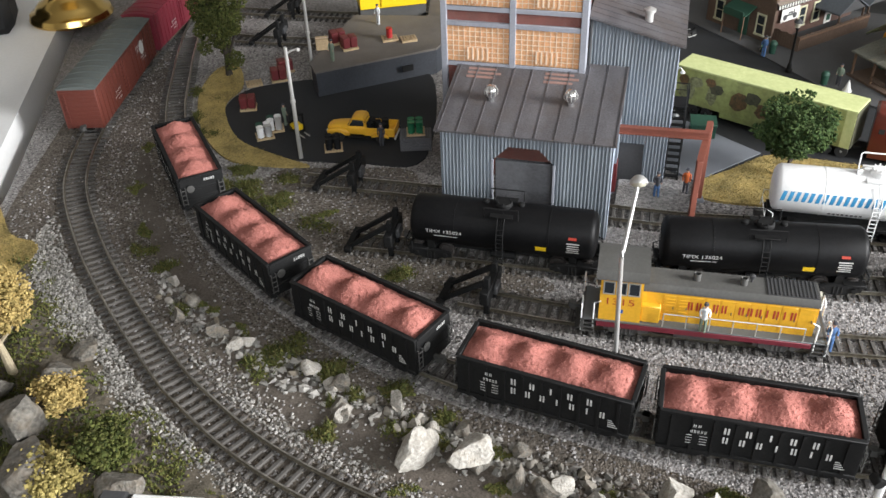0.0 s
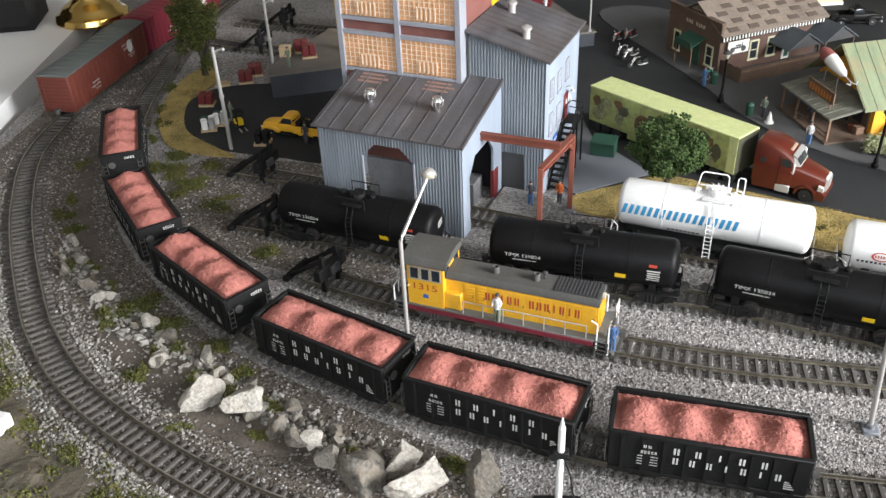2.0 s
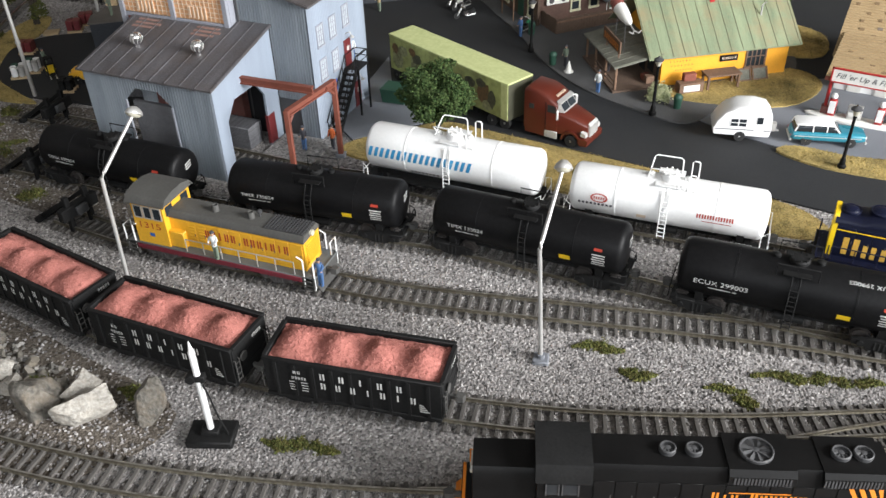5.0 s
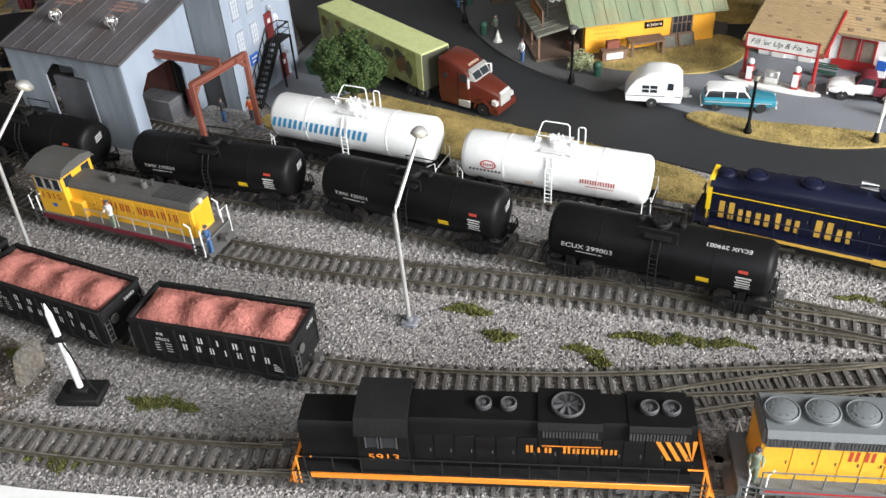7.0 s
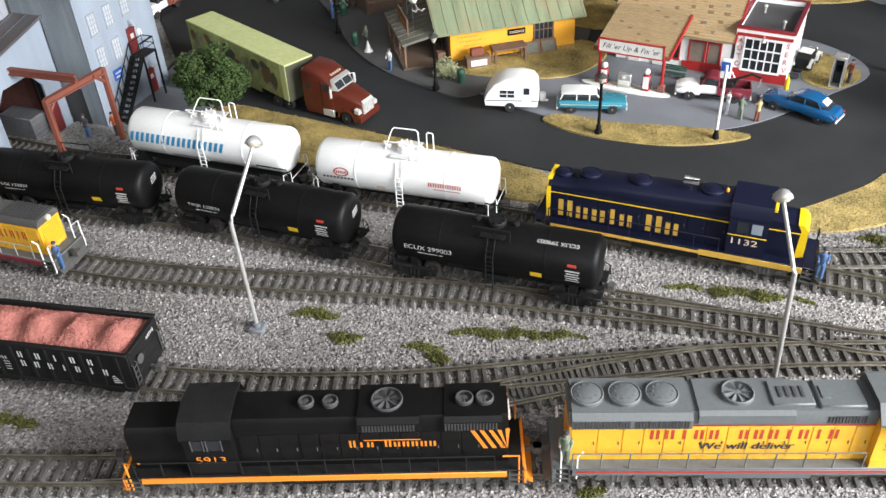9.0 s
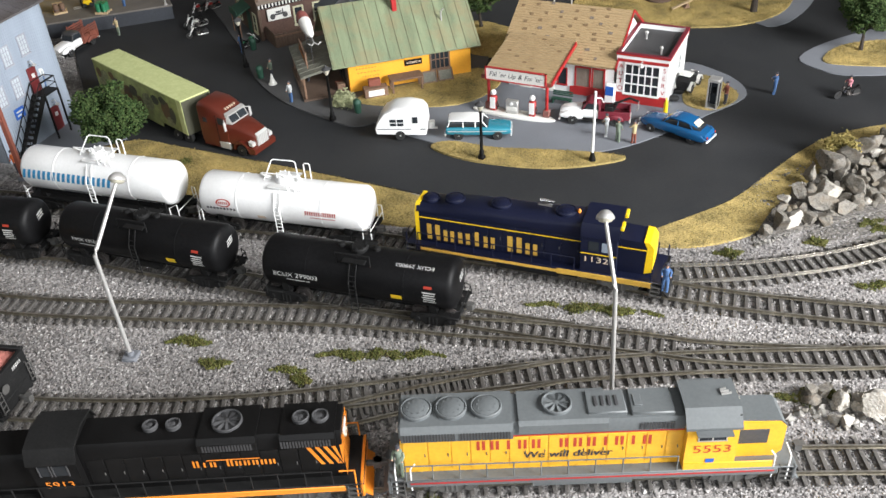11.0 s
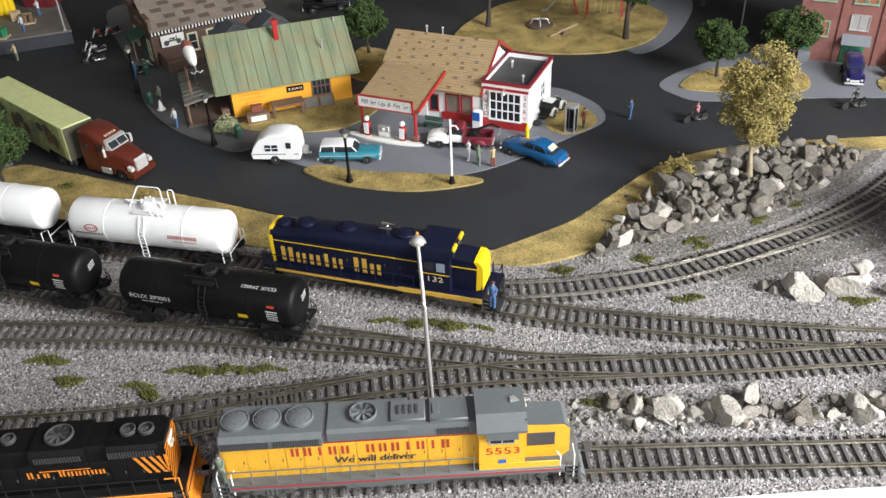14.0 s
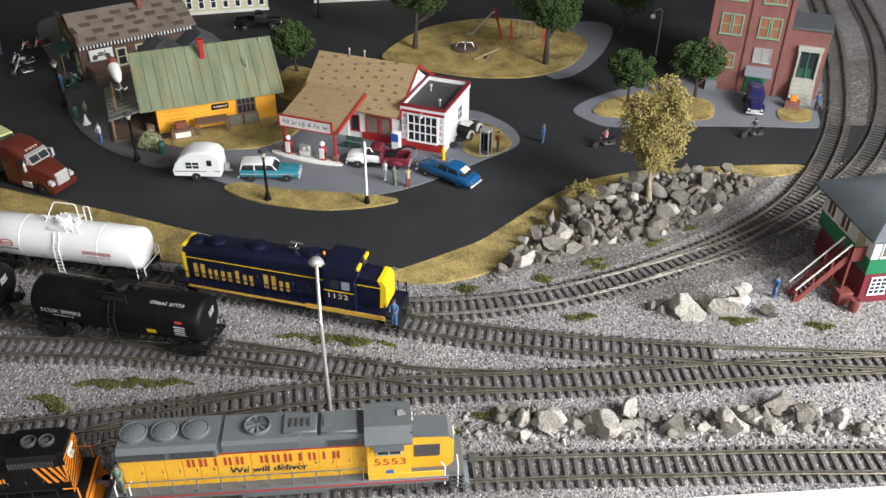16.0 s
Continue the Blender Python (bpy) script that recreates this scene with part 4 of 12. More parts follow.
def gondola(x, y, first=False):
    px, py, r = seat("gondola", x, y, 0.036)
    t = thing("gondola_wagon", "black ribbed gondola wagon with white lettering, heaped with pink ore", "wagon", px, py, 0, r, "row of ore gondolas")
    L, W, z0, z1 = 51.0, 16.9, 12.5, 39.0
    part("floor_pan", Geo().box(-L, L, -W, W, z0 - 1, z0 + 1, 0), "blackmatt", t)
    for s in (-1, 1):
        side = part("side", Geo().box(-L, L, s * W - 0.6, s * W + 0.6, z0, z1 - 1.5, 0.2), "blackmatt", t)
        part("top_rim", Geo().box(-L - 0.4, L + 0.4, s * W - 1.5, s * W + 1.5, z1 - 1.8, z1, 0.35), "blackmatt", side)
        part("sill", Geo().box(-L, L, s * W - 1.2 + s * 0.4, s * W + 1.2 + s * 0.4, z0 - 1.5, z0 + 1.2, 0.3), "blackmatt", side)
        end = part("end", Geo().box(s * L - 0.6, s * L + 0.6, -W + 0.6, W - 0.6, z0, z1 - 1.5, 0.2), "blackmatt", t)
        part("top_rim", Geo().box(s * L - 1.4, s * L + 1.4, -W + 1.5, W - 1.5, z1 - 1.8, z1 - 0.1, 0.35), "blackmatt", end)
        for z in (z0 + 6, z0 + 14):
            part("end_rib", Geo().box(s * (L + 0.3) - 0.7, s * (L + 0.3) + 0.7, -W, W, z, z + 2.2, 0.3), "blackmatt", end)
    g = Geo()
    g.box(-44, 44, -2.5, 2.5, 8.5, 12, 0.4)
    for dx in (-14, 0, 14):
        g.prism([(-W, 11.4), (W, 11.4), (6, 8.6), (-6, 8.6)], "x", dx - 0.8, dx + 0.8)
    g.cyl((6, 7, 8.5), (20, 7, 8.5), 2.6, 10)
    part("underframe", g, "under", t)
    rib = mesh_of("rib", Geo().prism([(-0.9, z0), (0.9, z0), (0.9, z1 - 2), (-0.9, z1 - 2)], "y", -0.8, 0.9), "blackmatt")
    for s in (-1, 1):
        for k in range(9):
            piece("rib", rib, t, mm(-44 + 11 * k, s * (W + 0.9), 0))
    for s in (-1, 1):
        g = Geo()
        yy = -s * (W + 1.95)
        ux = (s, 0, 0)
        sg = s
        # two rows of letter bars, one letter to each bay, with small data lines beside them
        for i, ch in enumerate("UNION"):
            bars(g, ch, (sg * (-16 + 11 * i), yy, 29.5), ux, (0, 0, 1), 4.6, 5.0)
        for i, ch in enumerate("PACIFIC"):
            bars(g, ch, (sg * (-16 + 8.6 * i), yy, 22.6), ux, (0, 0, 1), 4.6, 4.8)
        bars(g, "UP", (sg * -31, yy, 31.2), ux, (0, 0, 1), 2.2, 5.0)
        bars(g, "27547", (sg * -30, yy, 27.0), ux, (0, 0, 1), 2.2, 9)
        for k in range(4):
            g.add([(sg * -36, yy, 24.8 - 2 * k), (sg * -33, yy, 24.8 - 2 * k), (sg * -33, yy, 25.3 - 2 * k), (sg * -36, yy, 25.3 - 2 * k)], [(0, 1, 2, 3)])
            g.add([(sg * -29, yy, 24.8 - 2 * k), (sg * -25, yy, 24.8 - 2 * k), (sg * -25, yy, 25.3 - 2 * k), (sg * -29, yy, 25.3 - 2 * k)], [(0, 1, 2, 3)])
            g.add([(sg * 39, yy, 17.6 + 1.5 * k), (sg * (44.5 - k), yy, 17.6 + 1.5 * k), (sg * (44.5 - k), yy, 18.3 + 1.5 * k), (sg * 39, yy, 18.3 + 1.5 * k)], [(0, 1, 2, 3)])
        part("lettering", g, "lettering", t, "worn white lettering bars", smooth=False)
    for s in (-1, 1):
        g = bars(Geo(), "27547", (s * (L + 1.2), 6.5 * s, z0 + 20.5), (0, s, 0), (0, 0, 1), 2.4, 9)
        part("end_number", g, "lettering", t, "", smooth=False)
        for yy in (-W + 2, W - 2):
            g = Geo()
            for e in (-1.8, 1.8):
                rod(g, [(s * (L + 0.8), yy + e, z0 + 3), (s * (L + 2), yy + e, z0 + 3), (s * (L + 2), yy + e, z0 + 18), (s * (L + 0.8), yy + e, z0 + 18)], 0.35)
            for k in range(4):
                rod(g, [(s * (L + 2), yy - 1.8, z0 + 4 + 4 * k), (s * (L + 2), yy + 1.8, z0 + 4 + 4 * k)], 0.35)
            part("ladder", g, "under", t)
    g = Geo().lathe((L + 2.2, -9, 29), [(0.2, -0.5), (3.0, -0.4), (3.2, 0), (3.0, 0.4), (0.2, 0.5)], 14, "x")
    part("brake_wheel", g, "under", t)
    for s in (-1, 1):
        bogie(t, s * 34, side_m="blackmatt")
        coupler(t, s * L, s)
    # the load, four heaps with steep grainy flanks
    seed = x * 91 + y * 37
    g = Geo()
    lx, ly = 50.0, 15.9

    def heap(u, v):
        a, b = -lx + 2 * lx * u, -ly + 2 * ly * v
        h = 0
        for k in range(4):
            cx = -37 + 24.6 * k + 3 * noise.noise((k, seed, 0))
            cy = 4 * noise.noise((k, seed, 5))
            h += 8.2 * (1 + 0.2 * noise.noise((k, seed, 9))) * math.exp(-((a - cx) / 10.0) ** 2 - ((b - cy) / 11.5) ** 2)
        e = min(1, (lx - abs(a)) / 5, (ly - abs(b)) / 4)
        h = 35.4 + h * max(0.25, e) + 0.9 * noise.noise((a / 8, b / 8, seed)) + 0.5 * noise.noise((a / 2.4, b / 2.4, seed)) + 0.5 * noise.noise((a / 1.1, b / 1.1, seed))
        return (a, b, h)

    g.sheet(128, 46, heap)
    ring = [(-lx, -ly, 30), (lx, -ly, 30), (lx, ly, 30), (-lx, ly, 30)]
    g.add(ring, [(0, 1, 2, 3)])
    HEAPS.append((heap, lx, ly, solo("ore_load", g, "ore", "heaped pink crushed ore filling a gondola wagon", "ore", px, py, 0, r, "row of ore gondolas")))


def tank_car(track, x, y, L, colour, label, group, flip=False, style="black", zc=31.5):
    px, py, r = seat(track, x, y, 0.045)
    t = thing("tank_wagon", label, "wagon", px, py, 0, r + (180 if flip else 0), group)
    R, h = 17.6, L / 2
    head = [(0.5, 0), (6, 0.2), (11, 0.8), (14, 1.5), (15.8, 2.4), (16.9, 3.7), (R, 5.6)]
    prof = [(a, -h + b) for a, b in head] + [(R, -h / 2), (R, 0), (R, h / 2)] + [(a, h - b) for a, b in head[::-1]]
    g = Geo().lathe((0, 0, zc), prof, 40, "x")
    tank = part("tank", g, colour, t)
    for dx in (-h / 2, 0, h / 2):
        g = Geo().lathe((dx, 0, zc), [(R - 0.2, -0.6), (R + 0.22, -0.5), (R + 0.22, 0.5), (R - 0.2, 0.6)], 40, "x")
        part("weld_band", g, colour, tank)
    g = Geo()
    g.box(-h + 3, h - 3, -4.5, 4.5, 10, 15, 0.6)
    for s in (-1, 1):
        g.box(s * (h - 6) - 7, s * (h - 6) + 8 - 0, -15.5, 15.5, 12.2, 14.2, 0.4)
        g.prism([(-13, 14), (13, 14), (14.5, 22), (9, 17.5), (-9, 17.5), (-14.5, 22)], "x", s * (h - 16) - 2.5, s * (h - 16) + 2.5)
    g.cyl((-8, -7, 11), (10, -7, 11), 2.8, 10)
    g.cyl((0, 0, 15), (0, 0, 8), 3.4, 12)
    part("underframe", g, "blackmatt", t)
    if zc > 33:
        part("frame_deck", Geo().box(-h + 1, h - 1, -14.5, 14.5, 15, 17.4, 0.3).box(-h + 8, h - 8, -9, 9, 17.2, 22.5, 0.3), "blackmatt", t, "black underframe deck")
    top = zc + R
    rail_m = "whitep" if style == "white" else "blackmatt"
    g = Geo()
    mh = 5.6 if style == "white" else 3.4
    g.lathe((0, 0, top - 1), [(6, 0), (6, mh - 1), (5.2, mh), (0.5, mh + 0.4)], 18)
    for k in range(8):
        a = k * math.pi / 4
        g.cyl((4.9 * math.cos(a), 4.9 * math.sin(a), top + mh - 2.1), (4.9 * math.cos(a), 4.9 * math.sin(a), top + mh + 0.2), 0.6, 6)
    for dx in (-13, 12):
        g.lathe((dx, 1, top - 1), [(2.4, 0), (2.4, 2.6), (1.6, 3.2), (0.3, 3.4)], 12)
    part("manway", g, rail_m, t, "domed manway hatch with bolts")
    walk_way = [(-9, 9, a, b, top - 1.6, top - 0.9) for a, b in ((-11, -3.8), (-2, 5.2), (7, 14.2))] if style == "white" else [(-8, 8, -13.5, -5, top - 3.2, top - 2.4), (-8, 8, 5, 13.5, top - 3.2, top - 2.4)]
    for q in walk_way:
        part("platform", Geo().box(*q, 0.1), rail_m, t)
    g = Geo()
    ph = 11 if style == "white" else 4.0
    if style == "white":
        for w in (-1, 1):
            rod(g, [(-15, -w * 3, top - 0.5), (-13, w * 9, top + ph - 1), (-11.5, w * 10, top + ph), (5, w * 10, top + ph), (6.5, w * 10, top + ph - 1.5), (7, w * 10, top - 3)], 0.5)
            rod(g, [(13, w * 10, top - 3), (13, w * 10, top + ph - 2), (14, w * 10, top + ph - 1), (17, w * 10, top + ph - 1), (18, w * 10, top + ph - 2), (18, w * 10, top - 3)], 0.5)
    else:
        for w in (-13, 13):
            rod(g, [(-12, w, top - 4), (-12, w, top + ph), (12, w, top + ph), (12, w, top - 4)], 0.45)
    part("handrail", g, rail_m, t, "white tubular top railing" if style == "white" else "")
    for s in (-1, 1):
        g = Geo()
        y0 = s * (R + 1.0)
        for dx in (-2.4, 2.4):
            rod(g, [(dx, s * 12.6, top - 3), (dx, s * 15.6, zc + 10), (dx, y0 + s * 0.6, zc + 2), (dx, y0 + s * 0.6, 10.5)], 0.42)
        for k in range(9):
            zz = 12 + 3.3 * k
            yy = y0 + s * 0.6 if zz < zc + 2 else s * (y0 * s + 0.6 - (zz - zc - 2) * 0.42)
            rod(g, [(-2.4, yy, zz), (2.4, yy, zz)], 0.36)
        part("ladder", g, rail_m, t)
    for s in (-1, 1):
        g = Geo()
        for w in (-1, 1):
            xx = s * (h + 2.2)
            rod(g, [(xx - s * 5, w * 16.5, 12), (xx - s * 5, w * 16.5, 24 if style == "white" else 20), (xx, w * 13.5, 26 if style == "white" else 20), (xx + s * 0.5, w * 13.5, 13)], 0.42)
        rod(g, [(s * (h + 2.4), -13.5, 20), (s * (h + 2.4), 13.5, 20)], 0.4)
        part("end_rail", g, rail_m, t)
    for s in (-1, 1):
        bogie(t, s * (h - 16), side_m="blackmatt")
        coupler(t, s * (h - 0.5), s)
    return t, R, zc, h


def on_tank(g, R, zc, x, ang, w, hgt, s=-1, off=0.18, skew=0.0):
    """A plain patch on the tank's curved side; ang: degrees up from its middle height."""
    n = 4
    a0, a1 = radians(ang) - hgt / R / 2, radians(ang) + hgt / R / 2
    rr = R + off
    vs, fs = [], []
    for i in range(n + 1):
        a = a0 + (a1 - a0) * i / n
        e = skew * (i / n - 0.5) * hgt
        vs += [(x + e - w / 2, s * rr * math.cos(a), zc + rr * math.sin(a)), (x + e + w / 2, s * rr * math.cos(a), zc + rr * math.sin(a))]
    for i in range(n):
        fs.append((2 * i, 2 * i + 1, 2 * i + 3, 2 * i + 2))
    return g.add(vs, fs)


def black_tank(x, y, L, flip=False, mark="TIMX 135024"):
    t, R, zc, h = tank_car("tanks", x, y, L, "tank", "black tank wagon with small white lettering and a yellow placard", "row of black tank wagons", flip)
    for sgn in (-1, 1):
        g = Geo()
        k = -sgn
        an = radians(2)
        o = (k * (-h * 0.6), sgn * (R + 0.3) * math.cos(an), zc + (R + 0.3) * math.sin(an) - 1.2)
        up_ = (0, -sgn * math.sin(an), math.cos(an))
        words(g, mark, o, (k, 0, 0), up_, 2.6 if mark[0] == "T" else 3.2, 26 if mark[0] == "T" else 32)
        if mark[0] == "E":
            an = radians(64)
            o = (k * (h * 0.6), sgn * (R + 0.3) * math.cos(an), zc + (R + 0.3) * math.sin(an))
            words(g, mark, o, (-k, 0, 0), (0, sgn * math.sin(an), -math.cos(an)), 2.5, 26)
        on_tank(g, R, zc, k * (-h * 0.58), -10, 17, 0.7, sgn)
        for i in range(5):
            on_tank(g, R, zc, k * (h * 0.76), 8 - 6 * i, 9 - 1.2 * (i % 2), 0.9, sgn)
        part("lettering", g, "lettering", t, "small white reporting marks and data lines", smooth=False)
        g = on_tank(Geo(), R, zc, k * h * 0.43, -16, 7.5, 4.2, sgn)
        part("placard", g, "brightyellow", t, "yellow placard")
        g = on_tank(Geo(), R, zc, k * h * 0.75, 20, 5.5, 1.9, sgn)
        part("placard", g, "redletter", t, "small red placard")
    for sgn in (-1, 1):
        g = Geo()
        xx = sgn * (h + 0.15)
        for i in range(3):
            g.add([(xx, -3 + sgn, 38 - 2 * i), (xx, 4 + sgn, 39.5 - 2 * i), (xx, 4 + sgn, 40.5 - 2 * i), (xx, -3 + sgn, 39 - 2 * i)], [(0, 1, 2, 3)])
        part("end_lettering", g, "lettering", t, "", smooth=False)


def white_tank(x, y, L, kind):
    t, R, zc, h = tank_car("station", x, y, L, "whitep", "glossy white tank wagon with a railed top platform", "pair of white tank wagons", False, "white", 37.5 if kind == 1 else 31.0)
    for sgn in (-1, 1):
        k = -sgn
        if kind == 1:
            g = Geo()
            step = 9.4
            for i in range(9):
                for a0, a1 in letter_strokes("O", step * 0.80):
                    on_tank(g, R, zc, k * (-h * 0.93 + step * (i + 0.5) + (a0 + a1) / 2), 10, a1 - a0, 7.4, sgn, 0.18, k * 0.25)
            part("lettering", g, "letterblue", t, "blue letter bars along the tank", smooth=False)
            g = Geo()
            for i in range(8):
                on_tank(g, R, zc, k * (-h * 0.42 + 3 * i), -34, 1.9, 2.2, sgn)
            part("number", g, "darkletter", t, "", smooth=False)
        else:
            g = Geo()
            n = 18
            vs = []
            for f in (1.0, 0.78):
                for i in range(n):
                    a = 2 * math.pi * i / n
                    b = 0.14 + 3.4 * f * math.sin(a) / R
                    vs.append((k * (-h * 0.66) + 6.2 * f * math.cos(a), sgn * (R + 0.2) * math.cos(b), zc + (R + 0.2) * math.sin(b)))
            g.add(vs, [(i, (i + 1) % n, n + (i + 1) % n, n + i) for i in range(n)])
            for i in range(5):
                on_tank(g, R, zc, k * (-h * 0.66 - 3.4 + 1.7 * i), 8, 0.9, 2.0, sgn)
            for i in range(7):
                for a0, a1 in letter_strokes("O", 2.7):
                    on_tank(g, R, zc, k * (h * 0.34 + 3.6 * i + (a0 + a1) / 2), 6, a1 - a0, 3.2, sgn)
            on_tank(g, R, zc, k * h * 0.52, -6, 20, 0.6, sgn)
            part("lettering", g, "redletter", t, "red oval badge and red letter bars", smooth=False)
            g = Geo()
            for i in range(9):
                on_tank(g, R, zc, k * (-h * 0.86 + 2.8 * i), -8, 1.7, 1.8, sgn)
            part("number", g, "darkletter", t, "", smooth=False)
            g = on_tank(Geo(), R, zc, k * -h * 0.22, -24, 6.5, 3.4, sgn)
            part("placard", g, "mullion", t, "small tan placard")


MAT["lettergold"] = mat("letter_gold", (0.60, 0.36, 0.055), 0.6, var=0.2, coarse=120, fine=900)
MAT["letterblue"] = mat("letter_blue", (0.03, 0.22, 0.42), 0.5, var=0.08)
GONDOLAS = [(-0.192, 0.690), (-0.116, 0.579), (-0.021, 0.496), (0.087, 0.4385), (0.198, 0.403), (0.314, 0.3885)]
for a, b in GONDOLAS:
    gondola(a, b)
black_tank(0.068, 0.590, 134)
black_tank(0.236, 0.560, 134)
black_tank(0.397, 0.533, 136)
black_tank(0.559, 0.497, 138, False, "ECUX 299003")
white_tank(0.3285, 0.609, 139.5, 1)
white_tank(0.4873, 0.583, 137.3, 2)


# ---------------------------------------------------------------- diesel locomotives
def fan(parent, x, y, z, r, m, blades=True):
    g = Geo()
    g.lathe((x, y, z), [(r, 0), (r, 2.2), (r - 0.5, 2.6), (r - 1.0, 2.4), (r - 1.0, 1.2), (0.4, 1.2)], 22)
    f = part("fan", g, m, parent, "round roof fan")
    g = Geo()
    if blades:
        g.lathe((x, y, z + 1.2), [(1.4, 0), (1.4, 1.0), (0.3, 1.2)], 12)
        for k in range(9):
            a = 2 * math.pi * k / 9
            c, s = math.cos(a), math.sin(a)
            g.add([(x + 1.3 * c - 0.5 * s, y + 1.3 * s + 0.5 * c, z + 1.6), (x + (r - 1.2) * c - 1.0 * s, y + (r - 1.2) * s + 1.0 * c, z + 1.6), (x + (r - 1.2) * c + 0.9 * s, y + (r - 1.2) * s - 0.9 * c, z + 2.3), (x + 1.3 * c + 0.5 * s, y + 1.3 * s - 0.5 * c, z + 2.3)], [(0, 1, 2, 3)])
    else:
        g.lathe((x, y, z + 1.0), [(r - 0.6, 0), (r - 1.4, 1.4), (r * 0.5, 2.3), (1.6, 2.6), (0.3, 2.6)], 22)
        for k in range(10):
            a = 2 * math.pi * k / 10
            c, s = math.cos(a), math.sin(a)
            g.box(x + r * 0.55 * c - 0.5, x + r * 0.55 * c + 0.5, y + r * 0.55 * s - 0.5, y + r * 0.55 * s + 0.5, z + 2.6, z + 3.3, 0)
    part("grille", g, m, f)


def railing(parent, xs, y, z0, z1, m, r=0.4):
    g = Geo()
    for x in xs:
        rod(g, [(x, y, z0), (x, y, z1)], r)
    rod(g, [(xs[0], y, z1), (xs[-1], y, z1)], r)
    part("handrail", g, m, parent)


def louvres(parent, x0, x1, y, z0, z1, m, n=None, vertical=True):
    g = Geo()
    n = n or int((x1 - x0) / 1.5)
    for k in range(n):
        a = x0 + (x1 - x0) * (k + 0.25) / n
        g.box(a, a + 0.5 * (x1 - x0) / n, y - 0.35, y + 0.35, z0, z1, 0)
    part("grille", g, m, parent)


def hood_doors(parent, xs, y, z0, z1, m):
    for a, b in zip(xs, xs[1:]):
        s = 1 if y > 0 else -1
        g = Geo().box(a + 0.4, b - 0.4, min(y, y + s * 0.35), max(y, y + s * 0.35), z0, z1, 0.12)
        d = part("hood_door", g, m, parent)
        if (b - a) > 6:
            h = Geo().cyl((b - 1.6, y + s * 0.6, (z0 + z1) / 2 - 1), (b - 1.6, y + s * 0.6, (z0 + z1) / 2 + 1), 0.3, 6)
            part("latch", h, "under", d)


def steps(parent, x, s, y, m, zt=18):
    w = 1 if y > 0 else -1
    st = None
    for dx in (-3.6, 3.6):
        g = Geo().box(x + dx - 0.3, x + dx + 0.3, min(y, y - 2 * w), max(y, y - 2 * w), 6, zt, 0)
        st = part("step_side", g, m, parent)
    for k in range(4):
        z = 6.5 + k * (zt - 7.5) / 3
        part("step", Geo().box(x - 3.3, x + 3.3, min(y, y - 2 * w), max(y, y - 2 * w), z, z + 0.8, 0), m, parent)


def window_on(parent, pts, m="carglass", name="window"):
    g = Geo().add(pts, [tuple(range(len(pts)))])
    part(name, g, m, parent, smooth=False)


def frame_base(t, L, deck_m, sill_m, zt=18.0, tank=None, fuel="under", bog=34, plow="grey", axles=2):
    h = L / 2
    W = 17.2
    g = Geo().box(-h + 4, h - 4, -W, W, zt - 1.0, zt, 0.3)
    for s in (-1, 1):
        g.box(s * (h - 5) - 5, s * (h - 5) + 5, -W, W, zt - 1.2, zt - 0.1, 0.2)
    part("walkway", g, deck_m, t)
    g = Geo()
    for s in (-1, 1):
        g.box(-h + 10, h - 10, s * W - 0.5, s * W + 0.5, zt - 4.6, zt - 0.9, 0.2)
    part("sill", g, sill_m, t)
    g = Geo().box(-h + 6, h - 6, -7, 7, 12, zt - 1, 0.4)
    part("underframe", g, "under", t)
    a, b = tank or (-26, 26)
    g = Geo()
    g.prism([(-15, 7.8), (-11.5, 5.6), (11.5, 5.6), (15, 7.8), (15, 12.5), (12.5, 14.5), (-12.5, 14.5), (-15, 12.5)], "x", a, b)
    for s in (-1, 1):
        g.cyl((b + 1, s * 11.5, 11), (b + 14, s * 11.5, 11), 3.0, 12)
    part("fuel_tank", g, fuel, t)
    for s in (-1, 1):
        g = Geo()
        g.box(s * (h - 1.2) - 1.0, s * (h - 1.2) + 1.0, -W, W, 8, zt, 0.3)
        g.prism([(s * (h - 0.5), 9.5), (s * (h + 3.5), 5.2), (s * (h + 2.8), 5.0), (s * (h - 1.5), 8.5)], "y", -14.5, 14.5)
        part("pilot", g, plow, t)
        coupler(t, s * h, s)
        for w in (-1, 1):
            steps(t, s * (h - 5.2), s, w * W, "under", zt)
        bogie(t, s * (h - bog), axles=axles, half=9.2, wheel_r=5.7)


